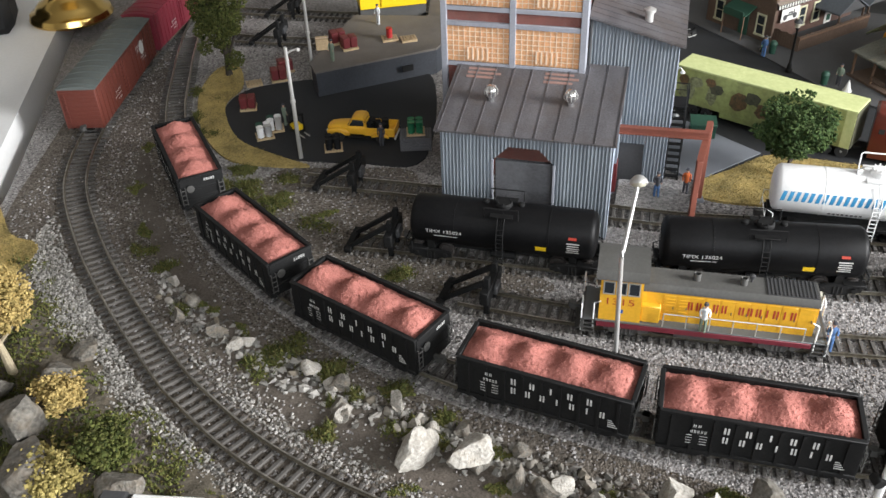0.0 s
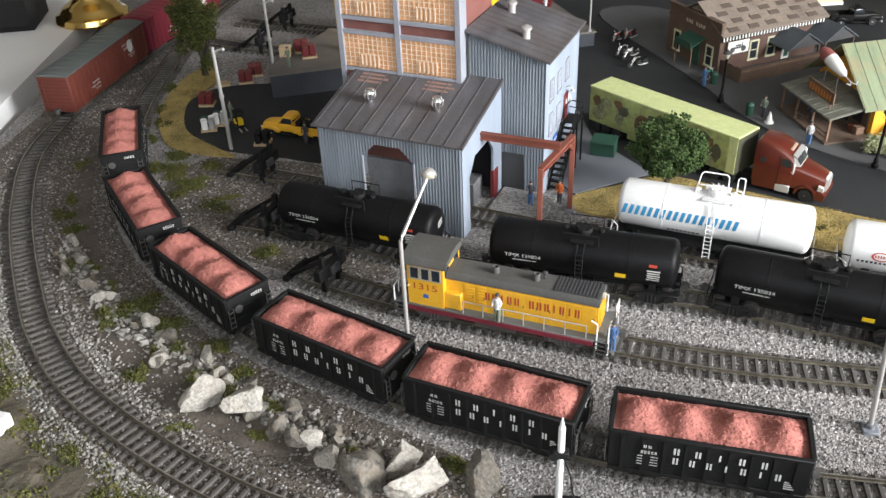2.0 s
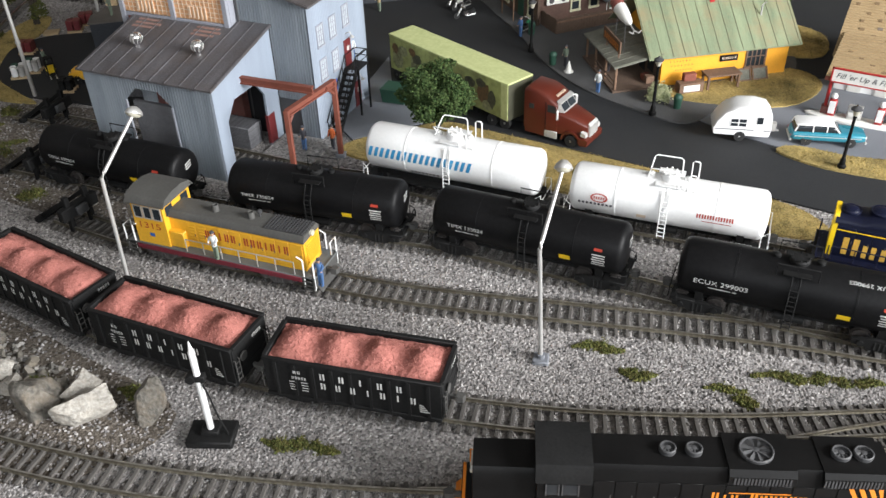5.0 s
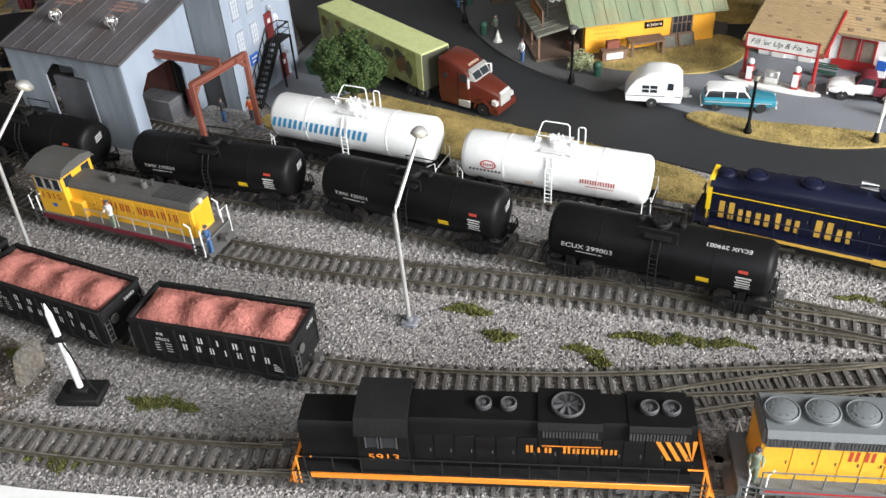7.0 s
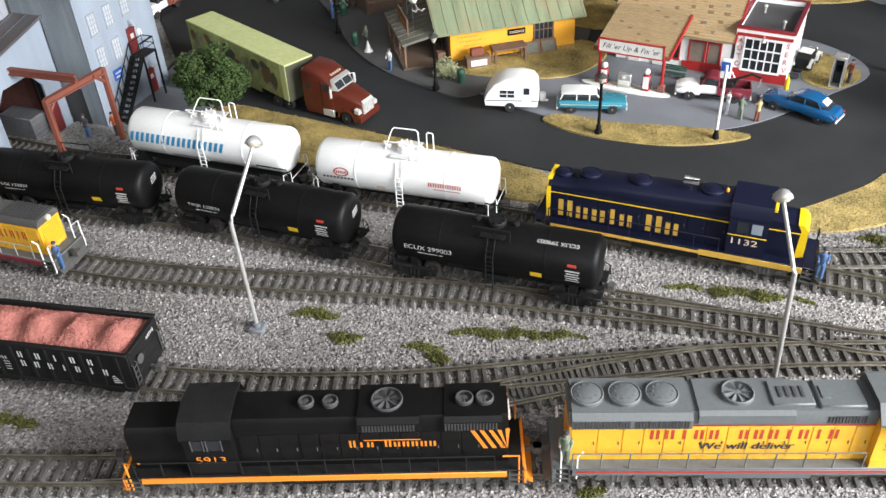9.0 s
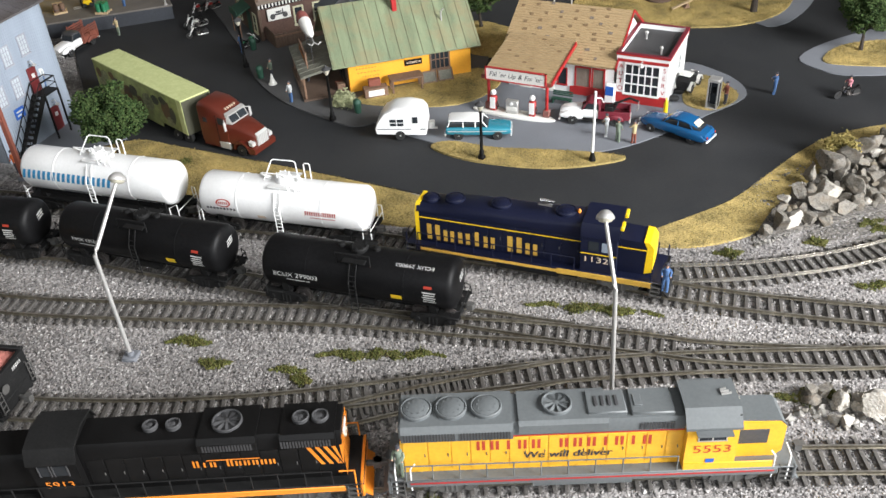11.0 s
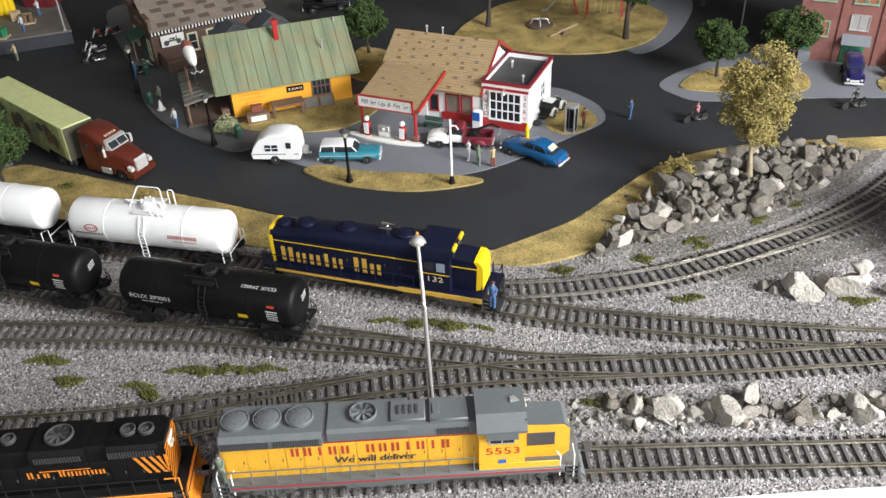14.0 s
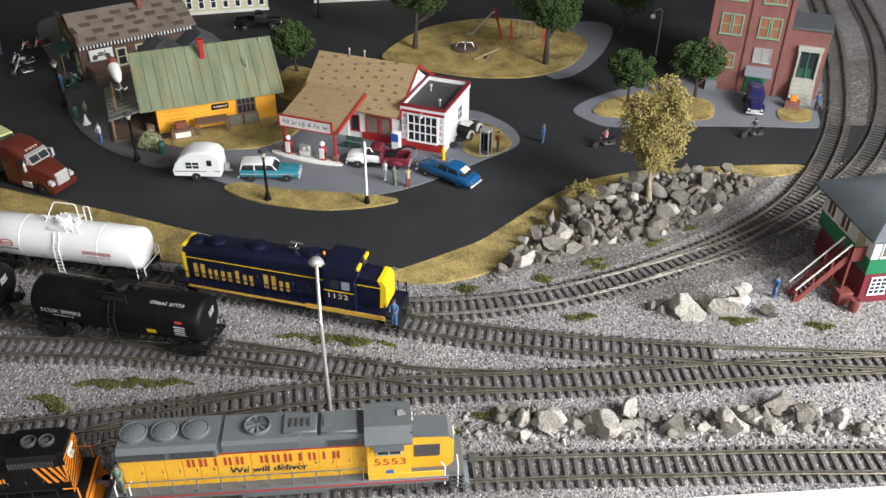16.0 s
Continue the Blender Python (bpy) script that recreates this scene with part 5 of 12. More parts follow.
def yellow_loco(x, y):
    """Road diesel with a low nose, grey roof and yellow sides."""
    px, py, r = seat("main", x, y, 0.07)
    L = 212.0
    h = L / 2
    t = thing("diesel_locomotive", "yellow diesel locomotive with grey roof, red lettering and number 5553", "locomotive", px, py, 0, r)
    frame_base(t, L, "grey", "grey", 18, (-30, 22), "grey", 33, "grey")
    g = Geo()
    hw = 11.2
    g.prism([(-hw, 18), (hw, 18), (hw, 43), (-hw, 43)], "x", -98, 47)
    part("hood", g, "yellow", t)
    g = Geo()
    g.prism([(-hw - 0.25, 43.2), (hw + 0.25, 43.2), (hw + 0.25, 47.5), (hw - 1.2, 51.0), (-hw + 1.2, 51.0), (-hw - 0.25, 47.5)], "x", -98.2, 47)
    g.prism([(-14.2, 43.5), (14.2, 43.5), (14.2, 49), (11.5, 52), (-11.5, 52), (-14.2, 49)], "x", -97, -40)
    g.prism([(-12.6, 45), (12.6, 45), (12.6, 50.5), (10.5, 52.2), (-10.5, 52.2), (-12.6, 50.5)], "x", -37, 8)
    g.box(-2, 18, -8, 8, 50, 53.4, 0.6)
    g.box(20, 42, -9, 9, 50, 53.0, 0.8)
    g.box(22, 26, -4, 4, 53, 53.6, 0.2)
    part("roof", g, "grey", t, "dull grey roof")
    g = Geo()
    for s in (-1, 1):
        g.box(-98, 47, s * (hw + 0.12) - 0.15, s * (hw + 0.12) + 0.15, 42.2, 43.0, 0)
    part("stripe", g, "red", t, "thin red stripe")
    for xx in (-89, -71, -53):
        fan(t, xx, 0, 51.6, 8.2, "grey", False)
    fan(t, -17, 0, 51.8, 8.0, "grey", True)
    for s in (-1, 1):
        louvres(t, -96, -69, s * 14.4, 44.2, 49, "darkgrey")
        louvres(t, -67, -41, s * 14.4, 44.2, 49, "darkgrey")
        louvres(t, 24, 42, s * 11.6, 44.2, 48.5, "darkgrey")
        hood_doors(t, [-97, -84, -72, -62, -52, -42, -32, -22, -12, -2, 8, 18, 28, 38, 46], s * hw, 20, 41.6, "yellow")
    g = Geo()
    for dx in (2, 5.5, 9, 12.5):
        g.box(dx, dx + 1.6, -3.5, 3.5, 53.3, 54.0, 0.1)
    part("vent", g, "darkgrey", t)
    # cab
    cab = Geo()
    cab.prism([(-16.2, 18), (16.2, 18), (16.2, 43), (15.4, 47.5), (-15.4, 47.5), (-16.2, 43)], "x", 47, 73)
    c = part("cab", cab, "yellow", t)
    g = Geo()
    g.prism([(-16.9, 46.6), (-9.5, 54.6), (9.5, 54.6), (16.9, 46.6), (16.9, 48.2), (9.8, 56), (-9.8, 56), (-16.9, 48.2)], "x", 46, 74.2)
    g.prism([(-16, 47), (16, 47), (9.4, 55), (-9.4, 55)], "x", 47, 73.2)
    part("cab_roof", g, "grey", c)
    for s in (-1, 1):
        y0 = s * 16.35
        window_on(c, [(53, y0, 39), (67, y0, 39), (67, y0, 44.5), (53, y0, 44.5)])
        g = Geo()
        for xx in (53, 60, 67):
            g.box(xx - 0.35, xx + 0.35, y0 - 0.3, y0 + 0.3, 38.6, 45, 0)
        g.box(52.5, 67.5, y0 - 0.3, y0 + 0.3, 38.4, 39, 0)
        part("window_frame", g, "silver", c)
        g = Geo()
        g.prism([(51, 45.6), (69, 45.6), (69, 46.4), (51, 46.4)], "y", s * 16.2, s * 20.5)
        part("sunshade", g, "grey", c)
        g = Geo()
        words(g, "5553", (60.5, y0 + s * 0.12, 30.2), (-s, 0, 0), (0, 0, 1), 5.4, 19)
        part("number", g, "redletter", c, "red number 5553", smooth=False)
        g = Geo()
        g.add([(58, y0 + s * 0.1, 22.6), (62.5, y0 + s * 0.1, 22.6), (62.5, y0 + s * 0.1, 25.6), (58, y0 + s * 0.1, 25.6)], [(0, 1, 2, 3)])
        part("badge", g, "signblue", c, "small blue badge", smooth=False)
    for a, b in ((-13, -3), (3, 13)):
        window_on(c, [(73.2, a, 44), (73.2, b, 44), (73.2, b, 50 - abs(b + a) * 0.12), (73.2, a, 50 - abs(a + b) * 0.12)], "carglass", "windscreen")
    # nose
    g = Geo()
    g.prism([(73, 18), (96, 18), (99.5, 22), (99.5, 39), (96, 43), (73, 44)], "y", -9.2, 9.2)
    n = part("nose", g, "yellow", t)
    g = Geo().prism([(73.5, 44.1), (96.3, 43.1), (99.0, 40.0), (99.2, 40.6), (96.4, 43.9), (73.5, 44.8)], "y", -8.8, 8.8)
    part("nose_top", g, "grey", n)
    for s in (-1, 1):
        g = Geo().box(75, 91, s * 9.3 - 0.3, s * 9.3 + 0.3, 28, 38, 0.1)
        part("nose_door", g, "darkgrey", n)
        g = Geo().box(47, 93, s * 16.4 - 0.35, s * 16.4 + 0.35, 14.5, 22.5, 0.2)
        part("battery_box", g, "yellow", t)
    g = Geo().lathe((99.4, 0, 36.5), [(1.7, 0), (1.7, 0.9), (0.2, 1.1)], 14, "x")
    part("headlight", g, "lens", n, "pale nose headlight")
    g = Geo()
    for y0 in (-2, 2):
        g.lathe((73.5, y0, 53.2), [(1.3, 0), (1.3, 1.6), (0.2, 1.8)], 12, "x")
    part("headlight", g, "lens", c)
    g = Geo()
    g.box(72.8, 74.2, -13, -5, 50.2, 53, 0.2)
    g.box(72.8, 74.2, 5, 13, 50.2, 53, 0.2)
    part("number_board", g, "black", c)
    g = Geo()
    for k, y0 in enumerate((-1.6, 0, 1.6)):
        g.cyl((66, y0, 56.5), (71 - k, y0, 57.3), 0.6, 8)
    g.cyl((68, 0, 55), (68, 0, 57), 0.5, 6)
    part("horn", g, "silver", c)
    for s in (-1, 1):
        railing(t, [-96, -82, -68, -54, -40, -26, -12, 2, 16, 30, 44], s * 16.6, 18, 28.5, "grey")
        for e, ex in ((1, 97.5), (-1, -97.5)):
            part("grab_rail", rod(Geo(), [(ex - e * 4, s * 16.6, 10), (ex - e * 4, s * 16.6, 26), (ex - e * 6.5, s * 16.6, 30)], 0.45), "whitep", t, "white step grab rail")
            part("grab_rail", rod(Geo(), [(ex + e * 4, s * 16.6, 8), (ex + e * 4, s * 16.6, 26), (ex + e * 4, s * 9, 27)], 0.45), "whitep", t, "white step grab rail")
        g = Geo()
        part("sill_stripe", Geo().box(-94, 94, s * 17.75 - 0.1, s * 17.75 + 0.1, 15.6, 16.7, 0), "red", t, "thin red sill stripe")
        # letter bars and the slogan on the long hood
        yy = s * (hw + 0.5)
        bars(g, "UNION PACIFIC", (-14, yy, 33.2), (-s, 0, 0), (0, 0, 1), 6.6, 92, weight=0.62)
        part("lettering", g, "redletter", t, "red letter bars", smooth=False)
        g = Geo()
        for dx in (-0.22, 0, 0.22):
            words(g, "We will deliver", (-12 + dx, yy + s * (0.1 + dx * 0.1), 26.2), (-s, 0, 0), (-s * 0.12, 0, 1), 4.8, 46)
        part("slogan", g, "darkletter", t, "small black slogan", smooth=False)


def black_loco(x, y):
    px, py, r = seat("main", x, y, 0.07)
    L = 204.0
    t = thing("diesel_locomotive", "black diesel locomotive with orange stripes and number 5913", "locomotive", px, py, 0, r)
    frame_base(t, L, "blackmatt", "orange", 18, (-22, 26), "blackmatt", 33, "orange")
    hw = 11.2
    g = Geo().prism([(-hw, 18), (hw, 18), (hw, 47), (hw - 2, 50.5), (-hw + 2, 50.5), (-hw, 47)], "x", -42, 93)
    g.prism([(-hw, 18), (hw, 18), (hw, 42), (hw - 2.5, 45.5), (-hw + 2.5, 45.5), (-hw, 42)], "x", -96, -66)
    hood = part("hood", g, "black", t)
    g = Geo()
    g.prism([(-13.5, 44), (13.5, 44), (13.5, 49), (11, 51.6), (-11, 51.6), (-13.5, 49)], "x", 20, 50)
    g.prism([(-13, 43), (13, 43), (13, 48.6), (11, 51), (-11, 51), (-13, 48.6)], "x", 62, 90)
    part("roof_blister", g, "black", t)
    for xx, rr in ((72, 4.5), (82, 4.5), (34, 8.0), (6, 4.0), (-6, 4.0)):
        fan(t, xx, 0, 50.6, rr, "darkgrey", True)
    for s in (-1, 1):
        hood_doors(t, [-40, -30, -20, -10, 0, 10, 20, 30, 40, 50, 60, 70, 80, 92], s * hw, 20, 41, "black")
        louvres(t, 62, 88, s * 13.1, 43.6, 48, "darkgrey")
        louvres(t, 22, 48, s * 13.6, 44.4, 48.4, "darkgrey")
    cab = Geo().prism([(-16, 18), (16, 18), (16, 45), (12.5, 52), (0, 54.5), (-12.5, 52), (-16, 45)], "x", -66, -42)
    c = part("cab", cab, "black", t)
    g = Geo().prism([(-17, 44.4), (-13, 52.4), (0, 55), (13, 52.4), (17, 44.4), (17, 45.6), (13.4, 53.4), (0, 56), (-13.4, 53.4), (-17, 45.6)], "x", -67, -41)
    part("cab_roof", g, "blackmatt", c)
    for s in (-1, 1):
        y0 = s * 16.15
        for a, b in ((-62, -56), (-54.5, -47)):
            window_on(c, [(a, y0, 36), (b, y0, 36), (b, y0, 43), (a, y0, 43)])
            g = Geo()
            for xx in (a, b):
                g.box(xx - 0.3, xx + 0.3, y0 - 0.3, y0 + 0.3, 35.6, 43.4, 0)
            part("window_frame", g, "darkgrey", c)
        g = Geo()
        words(g, "5913", (-54, y0 + s * 0.15, 27), (-s, 0, 0), (0, 0, 1), 4.6, 15)
        part("number", g, "orange", c, "orange number 5913", smooth=False)
        g = Geo()
        yy = s * (hw + 0.5)
        bars(g, "Rio Grande", (36, yy, 31), (-s, 0, 0), (0, 0, 1), 5.0, 44, slant=0.2 * -s * 0, weight=0.72)
        for a, b, z in ((-14, 14, 35.6),):
            g.add([(36 + a, yy, z), (36 + b, yy, z), (36 + b, yy, z + 0.7), (36 + a, yy, z + 0.7)], [(0, 1, 2, 3)])
        part("lettering", g, "orange", t, "orange letter bars", smooth=False)
        railing(t, [-94, -80, -66, -40, -26, -12, 2, 16, 30, 44, 58, 72, 86], s * 16.6, 18, 28, "blackmatt")
        for e in (-1, 1):
            part("grab_rail", rod(Geo(), [(e * 98, s * 16.6, 8), (e * 98, s * 16.6, 28), (e * 90, s * 16.6, 28)], 0.5), "orange", t, "orange step grab rail")
    # slanted orange stripes on the hood's flanks and on both ends
    for s in (-1, 1):
        g = Geo()
        for k in range(5):
            x0 = 74 + 4.4 * k
            q = [(x0, 42.5), (x0 + 2.2, 42.5), (min(x0 + 9, 92.6), 28.5), (min(x0 + 6.8, 92.4), 28.5)]
            g.add([(a, s * (hw + 0.55), b) for a, b in q], [(0, 1, 2, 3)])
        part("stripes", g, "orange", t, "slanted orange warning stripes", smooth=False)
    for xe, zt in ((93.2, 47), (-96.2, 42)):
        g = Geo()
        s = 1 if xe > 0 else -1
        for k in range(-4, 8):
            z0 = 18 + k * 4.6
            q = [(-hw, z0), (hw, z0 + 12), (hw, z0 + 14.2), (-hw, z0 + 2.2)]
            q = [(a, min(max(b, 18.2), zt)) for a, b in q]
            if q[2][1] - q[1][1] > 0.1 or q[3][1] - q[0][1] > 0.1:
                g.add([(xe, a, b) for a, b in q], [(0, 1, 2, 3)])
        part("stripes", g, "orange", t, "slanted orange warning stripes", smooth=False)
        g = Geo().box(min(xe, xe + s * 0.8), max(xe, xe + s * 0.8), -5, 5, zt - 4.4, zt - 1.2, 0.2)
        part("number_board", g, "lettering", t)
        g = Geo()
        for y0 in (-1.8, 1.8):
            g.lathe((xe, y0, zt - 7.5), [(1.4, 0), (1.4, s * 1.2), (0.2, s * 1.4)], 12, "x")
        part("headlight", g, "lens", t)


def blue_loco(x, y):
    """Blue road switcher with a raised, rounded roof hump, yellow nose and tail."""
    px, py, r = seat("station", x, y, 0.06)
    L = 186.0
    t = thing("diesel_locomotive", "dark blue and yellow diesel locomotive with number 1132", "locomotive", px, py, 0, r)
    frame_base(t, L, "navy", "navy", 18, (-24, 20), "blackmatt", 31, "blackmatt")
    hw = 11.4
    g = Geo()
    g.prism([(-hw, 18), (hw, 18), (hw, 42), (hw - 1, 44), (-hw + 1, 44), (-hw, 42)], "x", -84, 36)
    hood = part("hood", g, "navy", t)
    g = Geo()
    # roof hump running from the cab back, stepping down with a rounded front
    prof = [(-84, 47.5), (-66, 47.8), (-62, 50.0), (-30, 51.5), (0, 52.0), (20, 53.0), (36, 54.5)]
    rings = [[(xx, -hw - 0.6, 43.0), (xx, hw + 0.6, 43.0), (xx, hw + 0.6, zz - 4.2), (xx, hw - 0.8, zz - 1.6), (xx, hw - 4.2, zz), (xx, -hw + 4.2, zz), (xx, -hw + 0.8, zz - 1.6), (xx, -hw - 0.6, zz - 4.2)] for xx, zz in prof]
    g.loft(rings)
    part("roof", g, "navy", t)
    for xx in (-76, -58, -24, 22):
        zz = np.interp(xx, [p[0] for p in prof], [p[1] for p in prof])
        fan(t, xx, 0, zz - 1.0, 7.4 if xx != -76 else 6.4, "navy", False)
    g = Geo()
    cab = g.prism([(-16, 18), (16, 18), (16, 46), (12.5, 53.5), (-12.5, 53.5), (-16, 46)], "x", 36, 60)
    c = part("cab", g, "navy", t)
    g = Geo().prism([(-16.8, 46), (-13, 54), (13, 54), (16.8, 46), (16.8, 47), (13.3, 55.2), (-13.3, 55.2), (-16.8, 47)], "x", 35.5, 61)
    part("cab_roof", g, "navy", c)
    g = Geo().prism([(60, 18), (80, 18), (83, 21), (83, 40), (80, 43.5), (60, 44.5)], "y", -10, 10)
    n = part("nose", g, "navy", t)
    g = Geo()
    g.prism([(78, 19), (83.4, 21), (83.4, 40.2), (80.5, 44.1), (76.5, 44.5), (79, 40)], "y", -10.2, 10.2)
    part("nose_front", g, "brightyellow", n, "bright yellow nose")
    g = Geo()
    g.prism([(-hw - 0.2, 18), (hw + 0.2, 18), (hw + 0.2, 43), (hw - 3, 47.9), (-hw + 3, 47.9), (-hw - 0.2, 43)], "x", -85.2, -82.2)
    part("tail", g, "brightyellow", t, "bright yellow tail end")
    g = Geo()
    for s in (-1, 1):
        g.box(-82, 36, s * (hw + 0.45) - 0.15, s * (hw + 0.45) + 0.15, 38.2, 38.9, 0)
        g.box(60, 80, s * 10.15 - 0.15, s * 10.15 + 0.15, 37.5, 38.2, 0)
        g.box(36, 60, s * 16.15 - 0.15, s * 16.15 + 0.15, 32.6, 33.2, 0)
    part("stripe", g, "brightyellow", t, "thin yellow pin stripes")
    for s in (-1, 1):
        part("sill_stripe", Geo().box(-80, 20, s * 17.8 - 0.15, s * 17.8 + 0.15, 14.4, 16.6, 0), "lettergold", t, "gold sill stripe")
        y0 = s * 16.15
        window_on(c, [(50, y0, 35.5), (56.5, y0, 35.5), (56.5, y0, 43), (50, y0, 43)], "paleblue")
        window_on(c, [(41, y0, 35.5), (48, y0, 35.5), (48, y0, 43), (41, y0, 43)])
        g = Geo()
        words(g, "1132", (47, y0 + s * 0.15, 26.4), (-s, 0, 0), (0, 0, 1), 4.4, 16)
        part("number", g, "mullion", c, "pale gold number 1132", smooth=False)
        g = Geo()
        yy = s * (hw + 0.5)
        for a, w, hh in ((-77, 11, 13), (-64.5, 9.2, 9.4), (-53.5, 10, 9.4), (-42, 6.2, 12), (-34.5, 9.4, 9.4), (-17, 11.5, 13), (-4, 9.6, 9.4)):
            for a0, a1 in letter_strokes("O" if w > 7 else "I", w - 1.2 if w > 7 else 3.0):
                m = a + w / 2
                q = [(m + a0, 20.8), (m + a1, 20.8), (m + a1, 20.8 + hh), (m + a0, 20.8 + hh)]
                g.add([(p[0] if s < 0 else -(p[0] + 72), yy, p[1]) for p in q], [(0, 1, 2, 3)])
        part("lettering", g, "lettergold", t, "large gold letter bars", smooth=False)
        hood_doors(t, [-82, -70, -60, -50, -40, -30, -20, -10, 0, 10, 22, 35], s * hw, 20, 41, "navy")
        railing(t, [-82, -68, -54, -40, -26, -12, 2, 16, 32], s * 16.6, 18, 28, "navy")
        g = Geo().box(20, 84, s * 17.5 - 0.3, s * 17.5 + 0.3, 13.4, 17.6, 0.2)
        part("battery_box", g, "lettergold", t)
        for e in (-1, 1):
            part("grab_rail", rod(Geo(), [(e * 84, s * 16.6, 10), (e * 84, s * 16.6, 28)], 0.5), "navy", t)
            part("grab_rail", rod(Geo(), [(e * 91, s * 16.6, 8), (e * 91, s * 16.6, 27), (e * 91, s * 8, 27)], 0.5), "navy", t)
    g = Geo()
    for a, b in ((-12, -2), (2, 12)):
        g.add([(61.2, a, 45), (61.2, b, 45), (61.2, b * 0.85, 51.5), (61.2, a * 0.85, 51.5)], [(0, 1, 2, 3)])
    part("windscreen", g, "carglass", c, smooth=False)
    g = Geo().box(60.8, 63, -12, -4, 51.6, 54.6, 0.3).box(60.8, 63, 4, 12, 51.6, 54.6, 0.3)
    part("number_board", g, "brightyellow", c, "yellow number boards")
    g = Geo()
    g.cyl((8, 0, 52.5), (8, 0, 57.5), 0.7, 8)
    g.cyl((3, -3, 57.6), (13, -3, 57.6), 0.6, 8, 1.5)
    g.cyl((13, 3, 57.6), (3, 3, 57.6), 0.6, 8, 1.5)
    g.cyl((8, -3, 57.5), (8, 3, 57.5), 0.5, 6)
    part("horn", g, "chrome", t, "chrome air horns")
    g = Geo().lathe((31, 0, 53.5), [(1.2, 0), (1.2, 2.2), (0.4, 3.2)], 12)
    part("beacon", g, "orange", t, "small amber beacon")


def switcher(x, y):
    px, py, r = seat("switcher", x, y, 0.045)
    L = 150.0
    t = thing("switcher_locomotive", "yellow end-cab switcher locomotive with grey roof and number 1315", "locomotive", px, py, 0, r)
    frame_base(t, L, "grey", "maroon", 17, (-16, 12), "under", 29, "under")
    hw = 10.6
    g = Geo().prism([(-hw, 17), (hw, 17), (hw, 39), (-hw, 39)], "x", -38, 66)
    part("hood", g, "yellow", t)
    g = Geo().prism([(-hw - 0.3, 39), (hw + 0.3, 39), (hw + 0.3, 41), (hw - 2, 44), (-hw + 2, 44), (-hw - 0.3, 41)], "x", -38, 66.4)
    part("roof", g, "roofgrey", t, "dark grey hood roof")
    g = Geo()
    for k in range(13):
        g.box(36 + 2.3 * k, 37 + 2.3 * k, -8.4, 8.4, 44, 44.7, 0)
    for k in range(9):
        g.box(36, 65.5, -8.4 + 2.1 * k - 0.2, -8.4 + 2.1 * k + 0.2, 44, 44.6, 0)
    part("grille", g, "darkgrey", t)
    for xx in (-6, 22):
        g = Geo().lathe((xx, 0, 43.5), [(2.4, 0), (2.4, 4.6), (2.0, 5.4), (1.6, 5.2), (1.6, 2)], 14)
        part("exhaust_stack", g, "roofgrey", t)
    g = Geo().cyl((27, 3, 44), (27, 3, 47.4), 0.6, 8)
    g.lathe((27, 3, 48.2), [(0.2, -1.6), (1.6, -1.2), (1.9, 0.8), (0.4, 1.6)], 10)
    part("bell", g, "darkgrey", t)
    cab = Geo().prism([(-15.8, 17), (15.8, 17), (15.8, 50), (-15.8, 50)], "x", -64, -38)
    cab.box(-38, -26, -14.5, 14.5, 17, 30, 0.6)
    c = part("cab", cab, "yellow", t)
    g = Geo().prism([(-17.6, 49.6), (-14, 53.8), (-5, 56.2), (5, 56.2), (14, 53.8), (17.6, 49.6), (17.6, 50.6), (14.4, 55), (5, 57.4), (-5, 57.4), (-14.4, 55), (-17.6, 50.6)], "x", -67, -35)
    g.prism([(-17, 49.8), (17, 49.8), (13.8, 54.4), (5, 56.8), (-5, 56.8), (-13.8, 54.4)], "x", -66, -36)
    part("cab_roof", g, "roofgrey", c)
    for s in (-1, 1):
        y0 = s * 15.95
        for a, b in ((-62, -55.5), (-54, -48), (-46.6, -40)):
            window_on(c, [(a, y0, 38.5), (b, y0, 38.5), (b, y0, 47.5), (a, y0, 47.5)])
            g = Geo()
            for xx in (a, b):
                g.box(xx - 0.4, xx + 0.4, y0 - 0.3, y0 + 0.3, 38, 48, 0)
            g.box(a, b, y0 - 0.3, y0 + 0.3, 37.8, 38.6, 0)
            g.box(a, b, y0 - 0.3, y0 + 0.3, 47.2, 48, 0)
            part("window_frame", g, "silver", c)
        g = Geo()
        words(g, "1315", (-51, y0 + s * 0.15, 30), (-s, 0, 0), (0, 0, 1), 5.0, 17)
        part("number", g, "redletter", c, "red number 1315", smooth=False)
        g = Geo().add([(-53, y0 + s * 0.15, 23.5), (-49, y0 + s * 0.15, 23.5), (-49, y0 + s * 0.15, 26.5), (-53, y0 + s * 0.15, 26.5)], [(0, 1, 2, 3)])
        part("badge", g, "signblue", c, "", smooth=False)
        g = Geo()
        bars(g, "UNION PACIFIC", (22, s * (hw + 0.55), 28.0), (-s, 0, 0), (0, 0, 1), 6.2, 66, weight=0.62)
        part("lettering", g, "redletter", t, "red letter bars", smooth=False)
        hood_doors(t, [-25, -17, -9, 0, 9, 18, 27, 36, 45, 55, 65], s * hw, 19, 37.6, "yellow")
        g = Geo()
        for k in range(6):
            for a in (-23, -15):
                g.box(a, a + 5, s * (hw + 0.45) - 0.25, s * (hw + 0.45) + 0.25, 22 + 2.4 * k, 23 + 2.4 * k, 0)
        part("louvre", g, "yellow", t)
        railing(t, [-24, -10, 4, 18, 32, 46, 60], s * 16.4, 17, 27, "silver")
